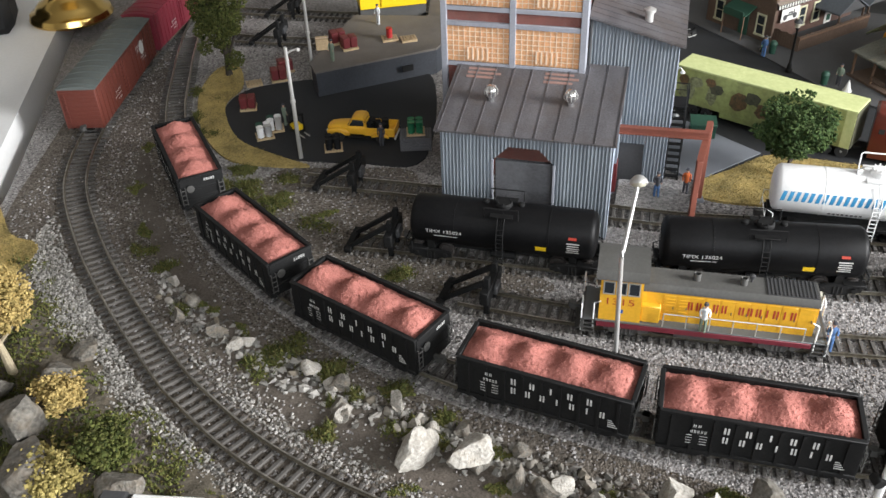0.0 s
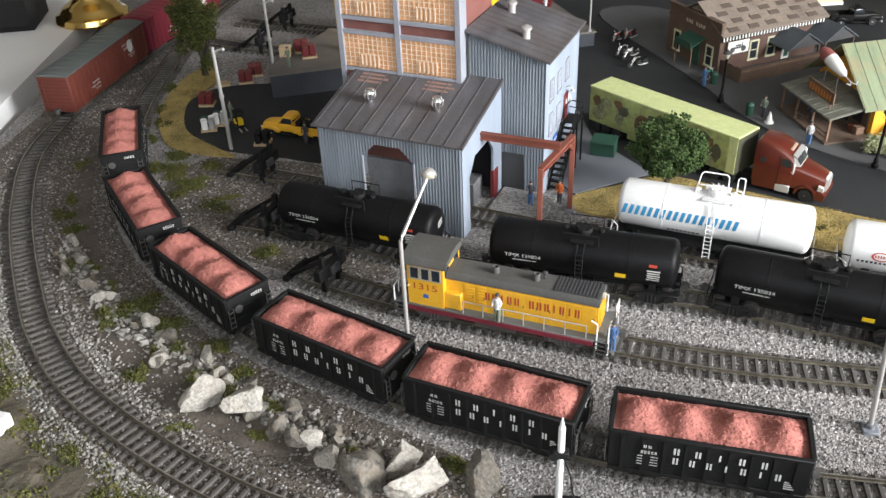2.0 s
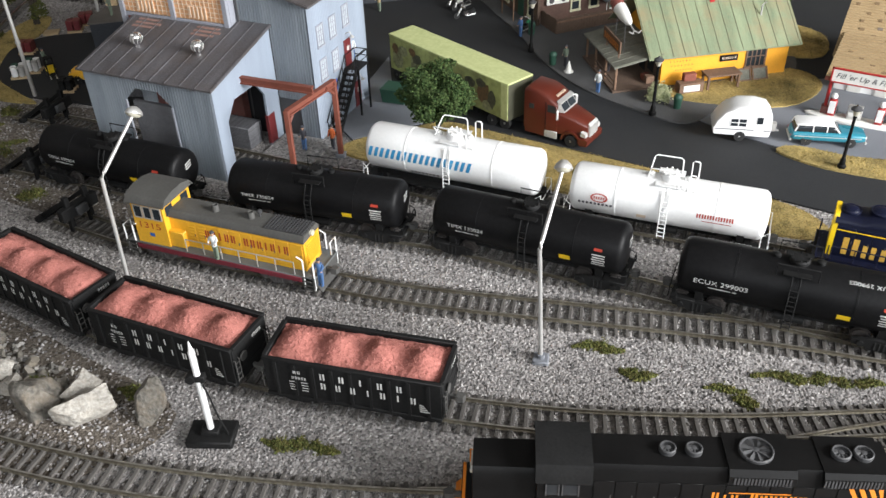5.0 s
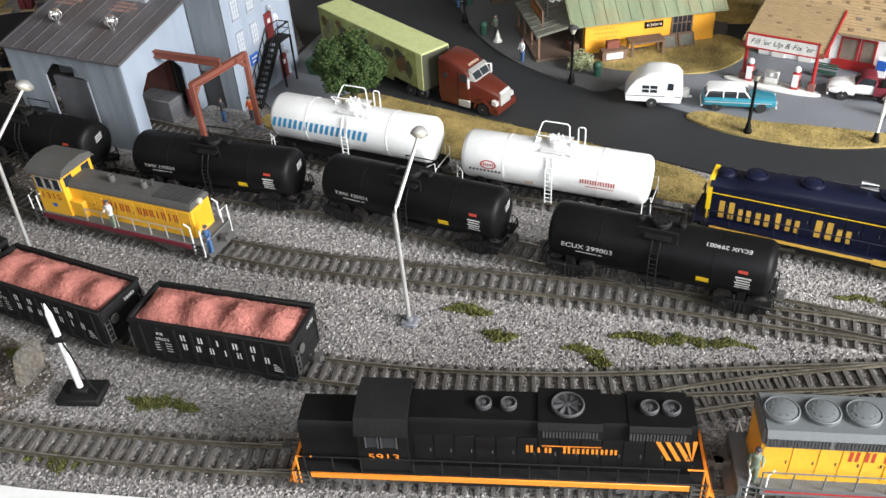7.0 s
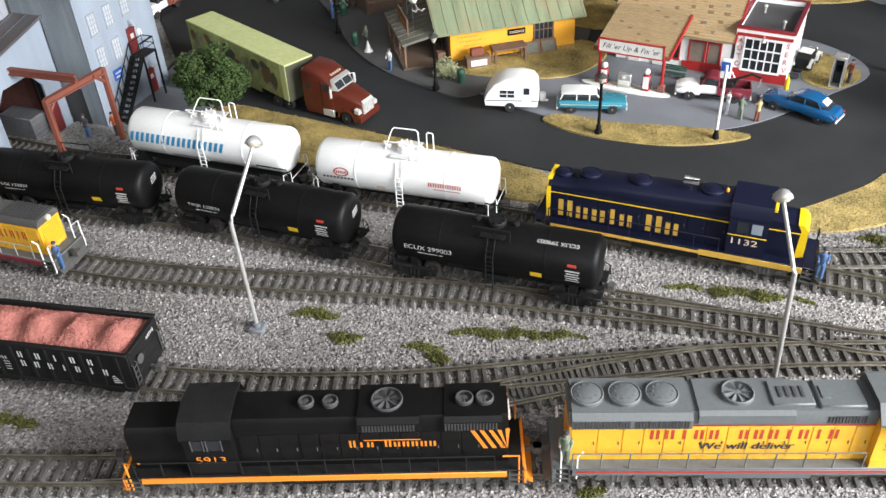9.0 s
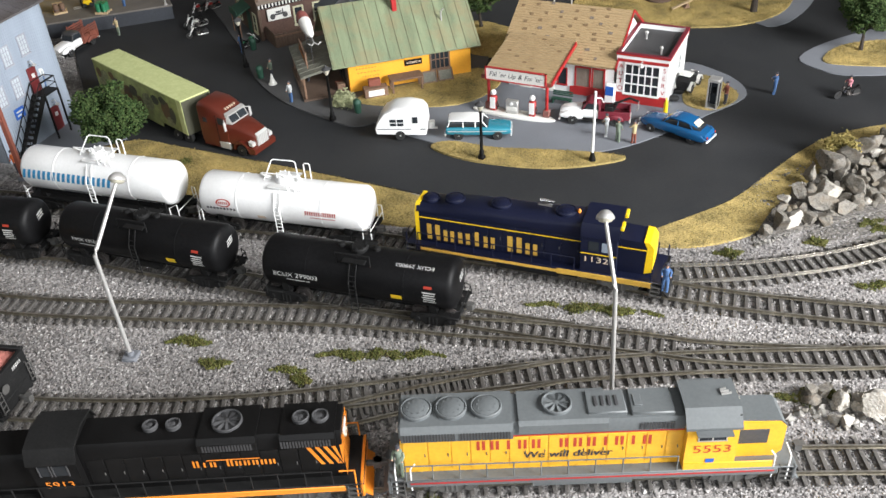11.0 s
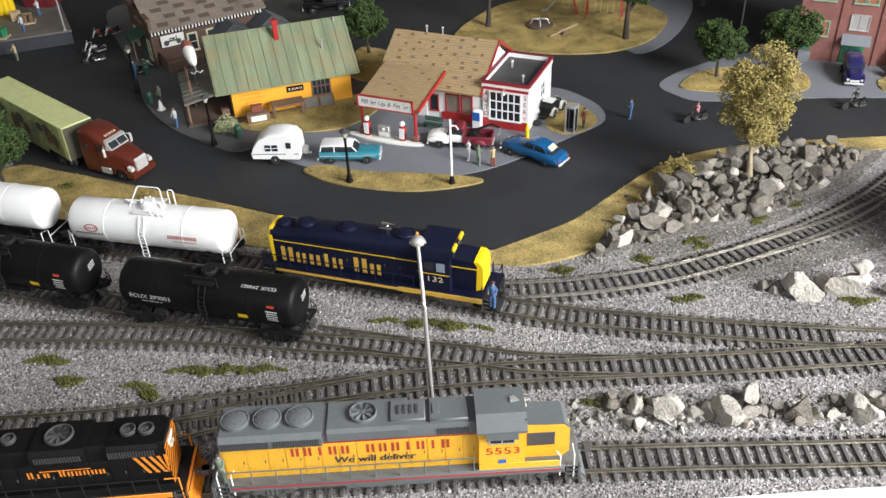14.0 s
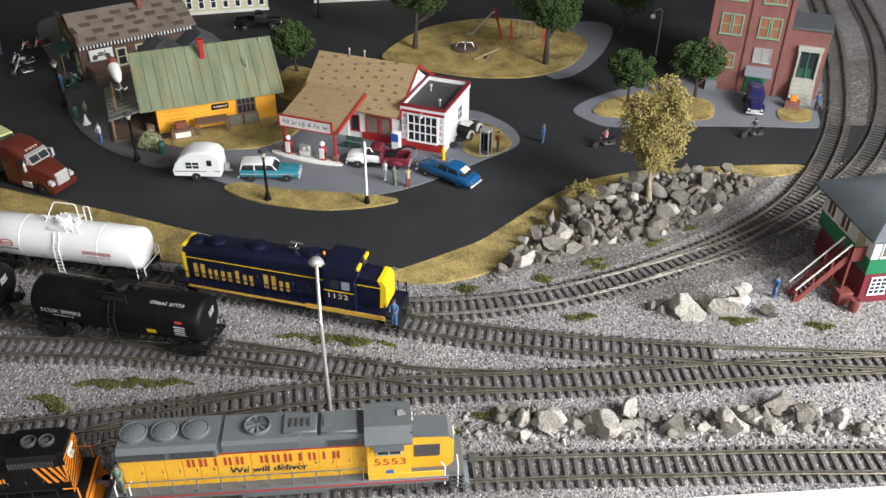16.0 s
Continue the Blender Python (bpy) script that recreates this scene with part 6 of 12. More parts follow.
        for e in (-1, 1):
            part("grab_rail", rod(Geo(), [(e * 67, s * 16.4, 9), (e * 67, s * 16.4, 30), (e * 63, s * 16.4, 32)], 0.55), "whitep", t, "white end grab rail")
            part("grab_rail", rod(Geo(), [(e * 74.5, s * 16.4, 7), (e * 74.5, s * 16.4, 29), (e * 74.5, s * 9, 29), (e * 74.5, s * 9, 19)], 0.55), "whitep", t, "white end grab rail")
    for xe in (-64.2, -37.8):
        for a, b in ((-13, -5), (5, 13)):
            window_on(c, [(xe, a, 40), (xe, b, 40), (xe, b, 47.5), (xe, a, 47.5)])
    g = Geo().box(66, 66.6, -8, 8, 20, 37, 0.1)
    for k in range(10):
        g.box(66.4, 67.2, -7.4, 7.4, 21.5 + 1.5 * k, 22.2 + 1.5 * k, 0)
    part("radiator", g, "yellow", t)
    g = Geo().lathe((66.4, 0, 41.5), [(2.2, 0), (2.2, 1.6), (0.3, 1.8)], 14, "x")
    part("headlight", g, "lens", t)


def boxcar(x, y, m, label, roof="cargreen"):
    px, py, r = seat("main", x, y, 0.06)
    L, W, z0, z1 = 172.0, 17.4, 11.0, 50.0
    h = L / 2
    t = thing("boxcar", label, "wagon", px, py, 0, r, "boxcars of the train")
    g = Geo().box(-h, h, -W, W, z0, z1, 0.4)
    b = part("body", g, m, t)
    rib = mesh_of("rib", Geo().box(-0.7, 0.7, -0.4, 0.6, z0 + 1, z1 - 1.5, 0.15), m)
    for s in (-1, 1):
        for k in range(19):
            xx = -h + 5 + k * (L - 10) / 18
            if abs(xx) > 17:
                piece("rib", rib, t, mm(xx, s * (W + 0.3), 0, 0 if s > 0 else 180))
        g = Geo().box(-15, 15, s * (W + 0.9) - 0.7, s * (W + 0.9) + 0.7, z0 + 1, z1 - 2, 0.2)
        for k in range(5):
            g.box(-15, 15, s * (W + 1.6) - 0.3, s * (W + 1.6) + 0.3, z0 + 5 + 7.5 * k, z0 + 6 + 7.5 * k, 0)
        d = part("door", g, m, t)
        g = Geo()
        for xx in (-11, 11):
            rod(g, [(xx, s * (W + 2.2), z0 + 2), (xx, s * (W + 2.2), z1 - 3)], 0.5)
        part("lock_rod", g, m, d)
        g = Geo()
        yy = s * (W + 1.1)
        for k, (a, w, z, hh) in enumerate(((-48, 26, 39, 2.6), (-46, 22, 35, 2.6), (-47, 10, 30, 2.0), (-47, 16, 26.5, 1.4), (-47, 12, 23.5, 1.4), (36, 14, 26, 1.6), (36, 18, 22, 1.6), (36, 10, 18, 1.6))):
            bars(g, "ABCDEFGH"[: max(3, int(w / 3))], (-s * (a + w / 2 - 5) * -1 if s > 0 else (a + w / 2), yy, z), (-s, 0, 0), (0, 0, 1), hh, w)
        part("lettering", g, "lettering", t, "white lettering bars", smooth=False)
        g = Geo()
        n = 20
        cx = 44 * (1 if s < 0 else -1)
        g.add([(cx, yy, 36)] + [(cx + 6.2 * math.cos(2 * math.pi * k / n), yy, 36 + 7.2 * math.sin(2 * math.pi * k / n)) for k in range(n)], [(0, 1 + k, 1 + (k + 1) % n) for k in range(n)])
        part("badge", g, "lettering", t, "white round badge", smooth=False)
    g = Geo().prism([(-W - 0.8, z1 - 0.4), (W + 0.8, z1 - 0.4), (W + 0.8, z1 + 0.4), (8, z1 + 2.2), (0, z1 + 2.6), (-8, z1 + 2.2), (-W - 0.8, z1 + 0.4)], "x", -h - 0.6, h + 0.6)
    rf = part("roof", g, roof, t, "dull grey-green ribbed roof")
    g = Geo()
    for k in range(13):
        xx = -h + 6 + k * (L - 12) / 12
        g.prism([(-W, z1 + 0.4), (-8, z1 + 2.2), (0, z1 + 2.6), (8, z1 + 2.2), (W, z1 + 0.4), (W, z1 + 1.0), (8, z1 + 2.8), (0, z1 + 3.2), (-8, z1 + 2.8), (-W, z1 + 1.0)], "x", xx - 0.5, xx + 0.5)
    part("roof_rib", g, roof, rf)
    g = Geo().box(-h + 6, h - 6, -3, 3, 8, 11, 0.4)
    part("underframe", g, "under", t)
    for s in (-1, 1):
        g = Geo()
        for k in range(9):
            g.box(s * (h + 0.4) - 0.4, s * (h + 0.4) + 0.4, -W + 1, W - 1, z0 + 3 + 4 * k, z0 + 5 + 4 * k, 0.2)
        part("end_rib", g, m, t)
        g = Geo()
        for yy in (-W + 1.5, -W + 6):
            rod(g, [(s * (h + 1.6), yy, z0), (s * (h + 1.6), yy, z1 - 4)], 0.4)
        for k in range(9):
            rod(g, [(s * (h + 1.6), -W + 1.5, z0 + 2 + 4 * k), (s * (h + 1.6), -W + 6, z0 + 2 + 4 * k)], 0.35)
        part("ladder", g, m, t)
        bogie(t, s * (h - 18))
        coupler(t, s * h, s)


switcher(0.192, 0.503)
blue_loco(0.674, 0.541)
yellow_loco(0.706, 0.356)
black_loco(0.482, 0.332)
boxcar(-0.319, 0.866, "oxblood", "oxide red boxcar with ribbed sides, grey-green roof and white lettering")
boxcar(-0.310, 1.050, "maroon", "maroon boxcar with ribbed sides and white lettering", "maroon")


# ---------------------------------------------------------------- buildings
def corrugated(g, x0, x1, lo, hi, y, pitch=2.6, depth=0.55, axis="x", turn=1):
    """A sheet of upright corrugations from lo(x) to hi(x) high, standing in the plane y."""
    n = max(2, int((x1 - x0) / pitch * 4))
    top, bot = [], []
    for k in range(n + 1):
        x = x0 + (x1 - x0) * k / n
        d = depth * math.sin(2 * math.pi * (x - x0) / pitch)
        p = (x, y + d) if axis == "x" else (y + d, x)
        top.append((p[0], p[1], hi(x)))
        bot.append((p[0], p[1], lo(x)))
    vs = bot + top
    return g.add(vs, [(k, k + 1, n + 2 + k, n + 1 + k) for k in range(n) if top[k][2] - bot[k][2] > 0.2 or top[k + 1][2] - bot[k + 1][2] > 0.2])


def framed_window(parent, o, ux, w, h, nx, ny, pane="carglass", wood_m="whitep", bar=0.5, fw=1.0, proud=0.5):
    """A window on an upright wall: frame and glazing bars over a pane. o: lower left corner, ux: along the wall."""
    o, ux = Vector(o), Vector(ux).normalized()
    nrm = ux.cross(Vector((0, 0, 1)))
    m = Matrix((ux, nrm, Vector((0, 0, 1)))).transposed().to_4x4()
    m.translation = o
    g = Geo()
    g.at = m
    g.box(0, w, -0.5, 0.15, 0, h, 0)
    f = Geo()
    f.at = m
    f.box(-fw, 0, -0.4, proud + 0.3, -fw, h + fw, 0.1)
    f.box(w, w + fw, -0.4, proud + 0.3, -fw, h + fw, 0.1)
    f.box(0, w, -0.4, proud + 0.3, h, h + fw, 0.1)
    f.box(-fw * 1.3, w + fw * 1.3, -0.4, proud + 0.7, -fw * 1.2, 0, 0.1)
    win = part("window", f, wood_m, parent, "")
    for k in range(1, nx):
        b = Geo()
        b.at = m
        part("glazing_bar", b.box(w * k / nx - bar / 2, w * k / nx + bar / 2, 0, proud, 0, h, 0), wood_m, win)
    for k in range(1, ny):
        b = Geo()
        b.at = m
        part("glazing_bar", b.box(0, w, 0, proud - 0.05, h * k / ny - bar / 2, h * k / ny + bar / 2, 0), wood_m, win)
    part("pane", g, pane, win)
    return win


def arch(x, c, half, top, cut):
    """Height of an eight-sided arch's opening at x."""
    d = abs(x - c)
    if d >= half:
        return 0.0
    return top if d < half - cut else top - (d - (half - cut)) * 1.0


MAT["faded"] = mat("faded_patch", (0.27, 0.165, 0.14), 0.7, var=0.2)
MAT["paneblue"] = mat("pale_panes", (0.42, 0.46, 0.50), 0.3, var=0.15)


def works():
    t = thing("corrugated_works", "blue-grey corrugated iron works with sloping roof, tower and annex", "building", 0.019, 0.637, 0, -12.5)
    L, D, ze, zb = 126.0, 87.0, 81.5, 100.5
    # low shed: front wall with an arch, open gable on the right
    g = Geo()
    corrugated(g, 0, L, lambda x: arch(x, 62, 23, 71.5, 12), lambda x: ze - 1, 0)
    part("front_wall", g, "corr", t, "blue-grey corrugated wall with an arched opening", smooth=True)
    g = Geo()
    corrugated(g, 0, 77, lambda y: arch(y, 40, 20, 50, 9), lambda y: ze + (zb - ze) * y / D - 1.5, 0, axis="y")
    part("end_wall", g, "corr", t)
    g = Geo()
    ys = [0, 14, 14.01, 26, 56, 66.99, 67, D]
    zt = lambda y: ze + (zb - ze) * y / D - 1.0
    zl = [0, 0, 48, 62, 62, 48, 0, 0]
    vs, fs = [], []
    for dx in (0, -2.0):
        for y, z in zip(ys, zl):
            vs += [(L + dx, y, z), (L + dx, y, zt(y))]
    n = len(ys)
    for k in range(n - 1):
        a = 2 * k
        fs += [(a, a + 2, a + 3, a + 1), (2 * n + a, 2 * n + a + 1, 2 * n + a + 3, 2 * n + a + 2), (a, 2 * n + a, 2 * n + a + 2, a + 2)]
    g.add(vs, fs)
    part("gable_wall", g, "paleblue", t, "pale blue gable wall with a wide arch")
    # the shade inside the shed is put into this wall's near-black colour
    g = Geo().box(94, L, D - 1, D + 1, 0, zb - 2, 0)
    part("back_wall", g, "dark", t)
    g = Geo()
    s = (zb - ze) / D
    roof = part("roof", g.prism([(-3, ze - 3 * s - 0.6), (77, ze + 77 * s - 0.6), (77, ze + 77 * s + 0.9), (-3, ze - 3 * s + 0.9)], "x", -4, L + 2).prism([(77, ze + 77 * s - 0.6), (D + 1, zb - 0.4), (D + 1, zb + 1.1), (77, ze + 77 * s + 0.9)], "x", 96, L + 2), "ironroof", t, "weathered grey metal roof")
    for k in range(10):
        x = -1 + (L + 2) * k / 9
        ye = 77 if x < 96 else D + 1
        g = Geo().prism([(-3, ze - 3 * s + 0.9), (ye, ze + ye * s + 0.9), (ye, ze + ye * s + 1.5), (-3, ze - 3 * s + 1.5)], "x", x - 0.35, x + 0.35)
        part("seam", g, "ironroof", roof)
    for x, y in ((31, 35.5), (90, 37.5)):
        z = ze + s * y
        g = Geo().cyl((x, y, z), (x, y, z + 5), 2.6, 14)
        g.lathe((x, y, z + 4), [(2.8, 0), (4.4, 1.6), (5.0, 4.2), (4.4, 6.6), (2.6, 8.4), (0.4, 9)], 18)
        v = part("roof_vent", g, "chrome", roof, "shiny round turbine vent")
        for k in range(9):
            a = 2 * math.pi * k / 9
            c, sn = math.cos(a), math.sin(a)
            h = Geo().tube([(x + 3.0 * c, y + 3.0 * sn, z + 4.2), (x + 4.9 * c, y + 4.9 * sn, z + 6.4), (x + 5.2 * c, y + 5.2 * sn, z + 8.6), (x + 3.2 * c, y + 3.2 * sn, z + 12)], 0.35, 5)
            part("vane", h, "silver", v)
    for x in (6, 66):
        for y in (60, 65, 70):
            w = 22 if y != 65 else 26
            g = Geo().prism([(y, ze + s * y + 0.95), (y + 2.6, ze + s * (y + 2.6) + 0.95), (y + 2.6, ze + s * (y + 2.6) + 1.25), (y, ze + s * y + 1.25)], "x", x, x + w)
            part("roof_patch", g, "faded", roof, "faded pinkish roof strip")
    # brick linings seen through the two openings
    g = Geo().box(40.5, 83.5, 5, 9, 0, 57, 0.4)
    part("inner_brick_wall", g, "brickgrey", t, "grey brick wall inside the shed")
    g = Geo().box(78, 114, 52, 72, 0, 20, 0.6)
    part("brick_plinth", g, "brickgrey", t, "grey brick plinth inside the shed")
    g = Geo().box(38.2, 40, -0.8, 0.9, 0, 60, 0.2).box(84, 85.8, -0.8, 0.9, 0, 60, 0.2)
    part("jamb", g, "greyframe", t)
    # brick tower with amber windows behind the shed
    tw = part("tower_wall", Geo().box(-15, 93.5, 78, 150, 0, 205, 0), "brick", t, "red brick tower with grey frame")
    g = Geo()
    for x in (-17.2, 36.6, 90.5):
        g.box(x, x + 4.8, 75.2, 78.6, 60, 206, 0.3)
    g.box(93.6, 95.4, 78.6, 88.5, 60, 205, 0.2)
    for z in (97.4, 130, 142.2, 174.8):
        g.box(-17, 95, 75.6, 78.6, z, z + 3.8, 0.3)
    part("frame", g, "greyframe", t, "grey concrete frame of the tower")
    for z in (100.8, 145.6):
        for x in (-12.6, 41.2):
            w = framed_window(t, (x + 0.2, 77.4, z + 0.4), (1, 0, 0), 48.8, 28.6, 11, 7, "lit", "mullion", 0.55, 0.4, 0.5)
            hl = part("hinged_light", Geo().box(x + 16, x + 33, 75.9, 76.5, z + 3, z + 12, 0), "lit", t, "tilted pale window light")
            for k in range(5):
                part("glazing_bar", Geo().box(x + 16 + 3.9 * k, x + 17.2 + 3.9 * k, 75.4, 75.9, z + 2.6, z + 12.6, 0), "mullion", hl)
    g = Geo().box(-18, 96, 74.5, 152, 204, 209, 0.6)
    part("parapet", g, "greyframe", t)
    # tall annex on the right with a pent roof
    x0, x1, y0, y1 = 96, 163, 88, 184
    zl, zr = 139, 121.5
    g = Geo()
    corrugated(g, x0, x1, lambda x: 36 if 124 < x < 146 else 0, lambda x: zl + (zr - zl) * (x - x0) / (x1 - x0), y0)
    part("annex_front", g, "corr", t)
    g = Geo().box(124, 146, y0 + 0.6, y0 + 1.6, 0, 36, 0)
    part("dark_door", g, "darkgrey", t, "dark sliding door")
    g = Geo()
    corrugated(g, y0, y1, lambda y: 0, lambda y: zr - 0.5, x1, axis="y", depth=0.25)
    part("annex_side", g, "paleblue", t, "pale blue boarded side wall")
    part("annex_back", Geo().box(x0, x1, y1 - 1, y1, 0, zr - 1, 0), "corr", t)
    g = Geo().prism([(x0 - 1, zl + 0.2), (x1 + 4.5, zr - 1.2), (x1 + 4.5, zr + 0.6), (x0 - 1, zl + 2.0)], "y", y0 - 4.5, y1 + 4)
    ar = part("annex_roof", g, "ironroof", t, "weathered grey pent roof")
    for k in range(10):
        y = y0 - 3 + 10.4 * k
        g = Geo().prism([(x0 - 1, zl + 2.0), (x1 + 4.5, zr + 0.6), (x1 + 4.5, zr + 1.0), (x0 - 1, zl + 2.4)], "y", y - 0.4, y + 0.4)
        part("seam", g, "ironroof", ar)
    for x, y in ((138, 112), (112, 150)):
        z = zl + (zr - zl) * (x - x0) / (x1 - x0)
        g = Geo().cyl((x, y, z), (x, y, z + 9), 3.2, 14).lathe((x, y, z + 8.6), [(4.6, 0), (4.6, 2), (1, 4)], 14)
        part("roof_stack", g, "silver", ar)
    g = Geo().cyl((97.2, 86.4, 0), (97.2, 86.4, 139), 1.0, 8)
    part("downpipe", g, "darkgrey", t)
    # windows and doors of the side wall: seen from the right
    for z in (52, 82):
        for y in (y0 + 12, y0 + 33):
            framed_window(t, (x1 + 0.3, y, z), (0, 1, 0), 9, 17, 3, 4, "paneblue", "greyframe", 0.6, 1.2)
    framed_window(t, (x1 + 0.3, y0 + 56, 84), (0, 1, 0), 9, 17, 3, 4, "paneblue", "greyframe", 0.6, 1.2)
    for y, z in ((y0 + 54, 47), (y0 + 66, 2)):
        g = Geo().box(x1 - 0.2, x1 + 1.0, y, y + 11, z, z + 24, 0.2)
        d = part("door", g, "doorred", t, "dark red door")
        part("notice", Geo().box(x1 + 1.0, x1 + 1.3, y + 3.5, y + 7.5, z + 14, z + 18, 0), "lettering", d)
        g = Geo().tube([(x1, y + 5.5, z + 29), (x1 + 4, y + 5.5, z + 31), (x1 + 6, y + 5.5, z + 28)], 0.5, 6)
        g.lathe((x1 + 6, y + 5.5, z + 26.5), [(2.4, 0), (0.8, 2)], 12)
        part("wall_lamp", g, "silver", t)
    g = Geo().box(x1 + 0.2, x1 + 0.9, y0 + 24, y0 + 36, 34, 44, 0)
    sg = part("sign", g, "signblue", t, "small blue notice board")
    part("sign_mark", Geo().box(x1 + 0.9, x1 + 1.1, y0 + 26, y0 + 34, 40, 41.5, 0).box(x1 + 0.9, x1 + 1.1, y0 + 26, y0 + 31, 36.5, 38, 0), "lettering", sg)
    # outside stair to the upper door
    g = Geo()
    ya, yb, zt2 = y0 + 12, y0 + 52, 47
    for k in range(12):
        u = k / 11
        y, z = ya + (yb - ya) * u, 3 + (zt2 - 3) * u
        g.box(x1 + 1.5, x1 + 12, y - 1.9, y + 1.9, z - 0.5, z + 0.3, 0)
    for x in (x1 + 1.5, x1 + 12):
        g.prism([(ya - 2, 0), (ya + 2, 0), (yb + 2, zt2 - 3), (yb + 2, zt2 + 0.5), (yb - 2, zt2 + 0.5)], "x", x - 0.6, x + 0.6)
        g.tube([(x, ya - 2, 13), (x, yb, zt2 + 12), (x, yb + 18, zt2 + 12)], 0.5, 6)
        for k in range(7):
            u = k / 6
            g.cyl((x, ya + (yb - ya) * u, zt2 * u), (x, ya + (yb - ya) * u, zt2 * u + 12.5), 0.4, 6)
    part("outside_stair", g, "blackmatt", t, "black iron outside stair")
    g = Geo().box(x1 + 0.5, x1 + 14, yb, yb + 19, zt2 - 1.5, zt2, 0.2)
    for y in (yb + 0.5, yb + 18.5):
        g.box(x1 + 12.6, x1 + 14, y - 0.7, y + 0.7, 0, zt2, 0)
        g.cyl((x1 + 13.5, y, zt2), (x1 + 13.5, y, zt2 + 12), 0.4, 6)
    g.tube([(x1 + 13.5, yb, zt2 + 12), (x1 + 13.5, yb + 19, zt2 + 12), (x1 + 1, yb + 19, zt2 + 12)], 0.5, 6)
    g.tube([(x1 + 13.5, yb, zt2 + 6), (x1 + 13.5, yb + 19, zt2 + 6), (x1 + 1, yb + 19, zt2 + 6)], 0.4, 6)
    part("landing", g, "blackmatt", t)
    # stone footing between shed and annex
    g = Geo().box(L + 2, x1 + 14, 46, 87.5, -1, 2.6, 0.5)
    part("loading_floor", g, "stones_flat", t, "gravel loading floor")
    g = Geo().box(L - 2.6, L + 0.8, 66, 76, 2, 28, 0.2)
    part("side_door", g, "doorred", t, "dark red side door")


MAT["stones_flat"] = cell_mat("gravel_floor", [(0.15, 0.14, 0.14), (0.3, 0.29, 0.28), (0.42, 0.40, 0.38)], 600.0, 0.0008)
works()


def gantry():
    t = thing("gantry_crane", "rust-red steel gantry with two posts beside the works", "gantry", 0, 0)
    z = 70.0
    a, c, n = (144, 649), (222, 664), (202, 606)

    def beam(p, q, z0, z1, w, name):
        p, q = Vector((*p, 0)), Vector((*q, 0))
        d = (q - p).normalized()
        s = Vector((-d.y, d.x, 0)) * w
        g = Geo()
        for lo, hi, k in ((z0, z0 + 1, 1), (z1 - 1, z1, 1), (z0 + 1, z1 - 1, 0.3)):
            r = [p - s * k, p + s * k]
            e = [q - s * k, q + s * k]
            g.loft([[(r[0].x, r[0].y, lo), (r[1].x, r[1].y, lo), (r[1].x, r[1].y, hi), (r[0].x, r[0].y, hi)], [(e[0].x, e[0].y, lo), (e[1].x, e[1].y, lo), (e[1].x, e[1].y, hi), (e[0].x, e[0].y, hi)]])
        part(name, g, "rust", t)

    beam(a, (214, 636), z + 0.6, z + 6.4, 2.2, "beam")
    beam(c, n, z - 5, z + 0.4, 2.2, "beam")
    for (x, y), (dx, dy) in ((c, (-0.24, -0.97)), (n, (0.24, 0.97))):
        g = Geo().box(x - 2, x + 2, y - 2, y + 2, 0, z, 0.3)
        g.tube([(x, y, z - 13), (x + dx * 12, y + dy * 12, z - 2)], 1.5, 6)
        p = part("post", g, "rust", t)
        part("footing", Geo().box(x - 4, x + 4, y - 4, y + 4, -0.5, 3, 0.5), "concrete", p)


gantry()


def loading_dock():
    """Raised concrete dock of the yard with its slanting front edge."""
    poly = [(-122, 880), (-113, 857), (4, 912), (40, 1000), (-92, 1010)]
    t = thing("loading_dock", "grey concrete loading dock with dark front wall", "dock", 0, 0)
    part("deck", Geo().prism(poly, "z", 26.5, 28.5), "deckgrey", t)
    part("wall", Geo().prism([(x * 0.99 + (-0.4 if x < -100 else 0), y + 2) for x, y in poly], "z", 0, 26.5), "docksteel", t)
    g = Geo().box(-6, 6, -1.2, 1.2, 6, 12, 0.3)
    o = part("bumper_pad", g, "blackmatt", t)
    o.matrix_basis = mm(-25, 896, 5, 25)
    t2 = thing("loading_dock", "grey concrete loading dock before a yellow warehouse", "dock", 0, 0)
    poly2 = [(46, 974), (226, 1051), (156, 1176), (60, 1190), (-10, 1150), (-10, 1024), (46, 1014)]
    part("deck", Geo().prism(poly2, "z", 18, 20), "deckgrey", t2)
    part("wall", Geo().prism([(x * 0.985 + 1.5, y + 1.5) for x, y in poly2], "z", 0, 18), "docksteel", t2, "dark blue-grey dock front")
    w = thing("warehouse", "yellow boarded warehouse with an open front", "building", 0.018, 1.072, 0.020, 22)
    g = Geo()
    corrugated(g, 0, 116, lambda x: 34 if 44 < x < 78 else 0, lambda x: 62, 0, 7, 0.6)
    part("wall", g, "brightyellow", w)
    # near-black box painting the shade behind the opening
    part("inside", Geo().box(42, 80, 2, 20, 0, 36, 0), "dark", w)
    part("roof", Geo().prism([(-6, 61), (70, 74), (70, 76), (-6, 63)], "x", -6, 120), "ironroof", w)

    p = thing("dock_post", "pale metal post at the dock corner", "post", 0.218, 1.050, 0.020)
    part("pole", Geo().cyl((0, 0, 0), (0, 0, 58), 1.1, 10).lathe((0, 0, 0), [(2.2, 0), (2.2, 1), (1.2, 2)], 12), "silver", p)
    part("cap", Geo().ball((0, 0, 58.4), 1.6, 10, 6), "silver", p)


MAT["deckgrey"] = mat("dusty_deck", (0.145, 0.13, 0.115), 0.85, var=0.2, coarse=30, fine=700, blotch=((0.09, 0.08, 0.07), 20.0, 0.6))
MAT["docksteel"] = mat("dock_face", (0.032, 0.036, 0.044), 0.7, var=0.3, coarse=30, fine=600)
loading_dock()


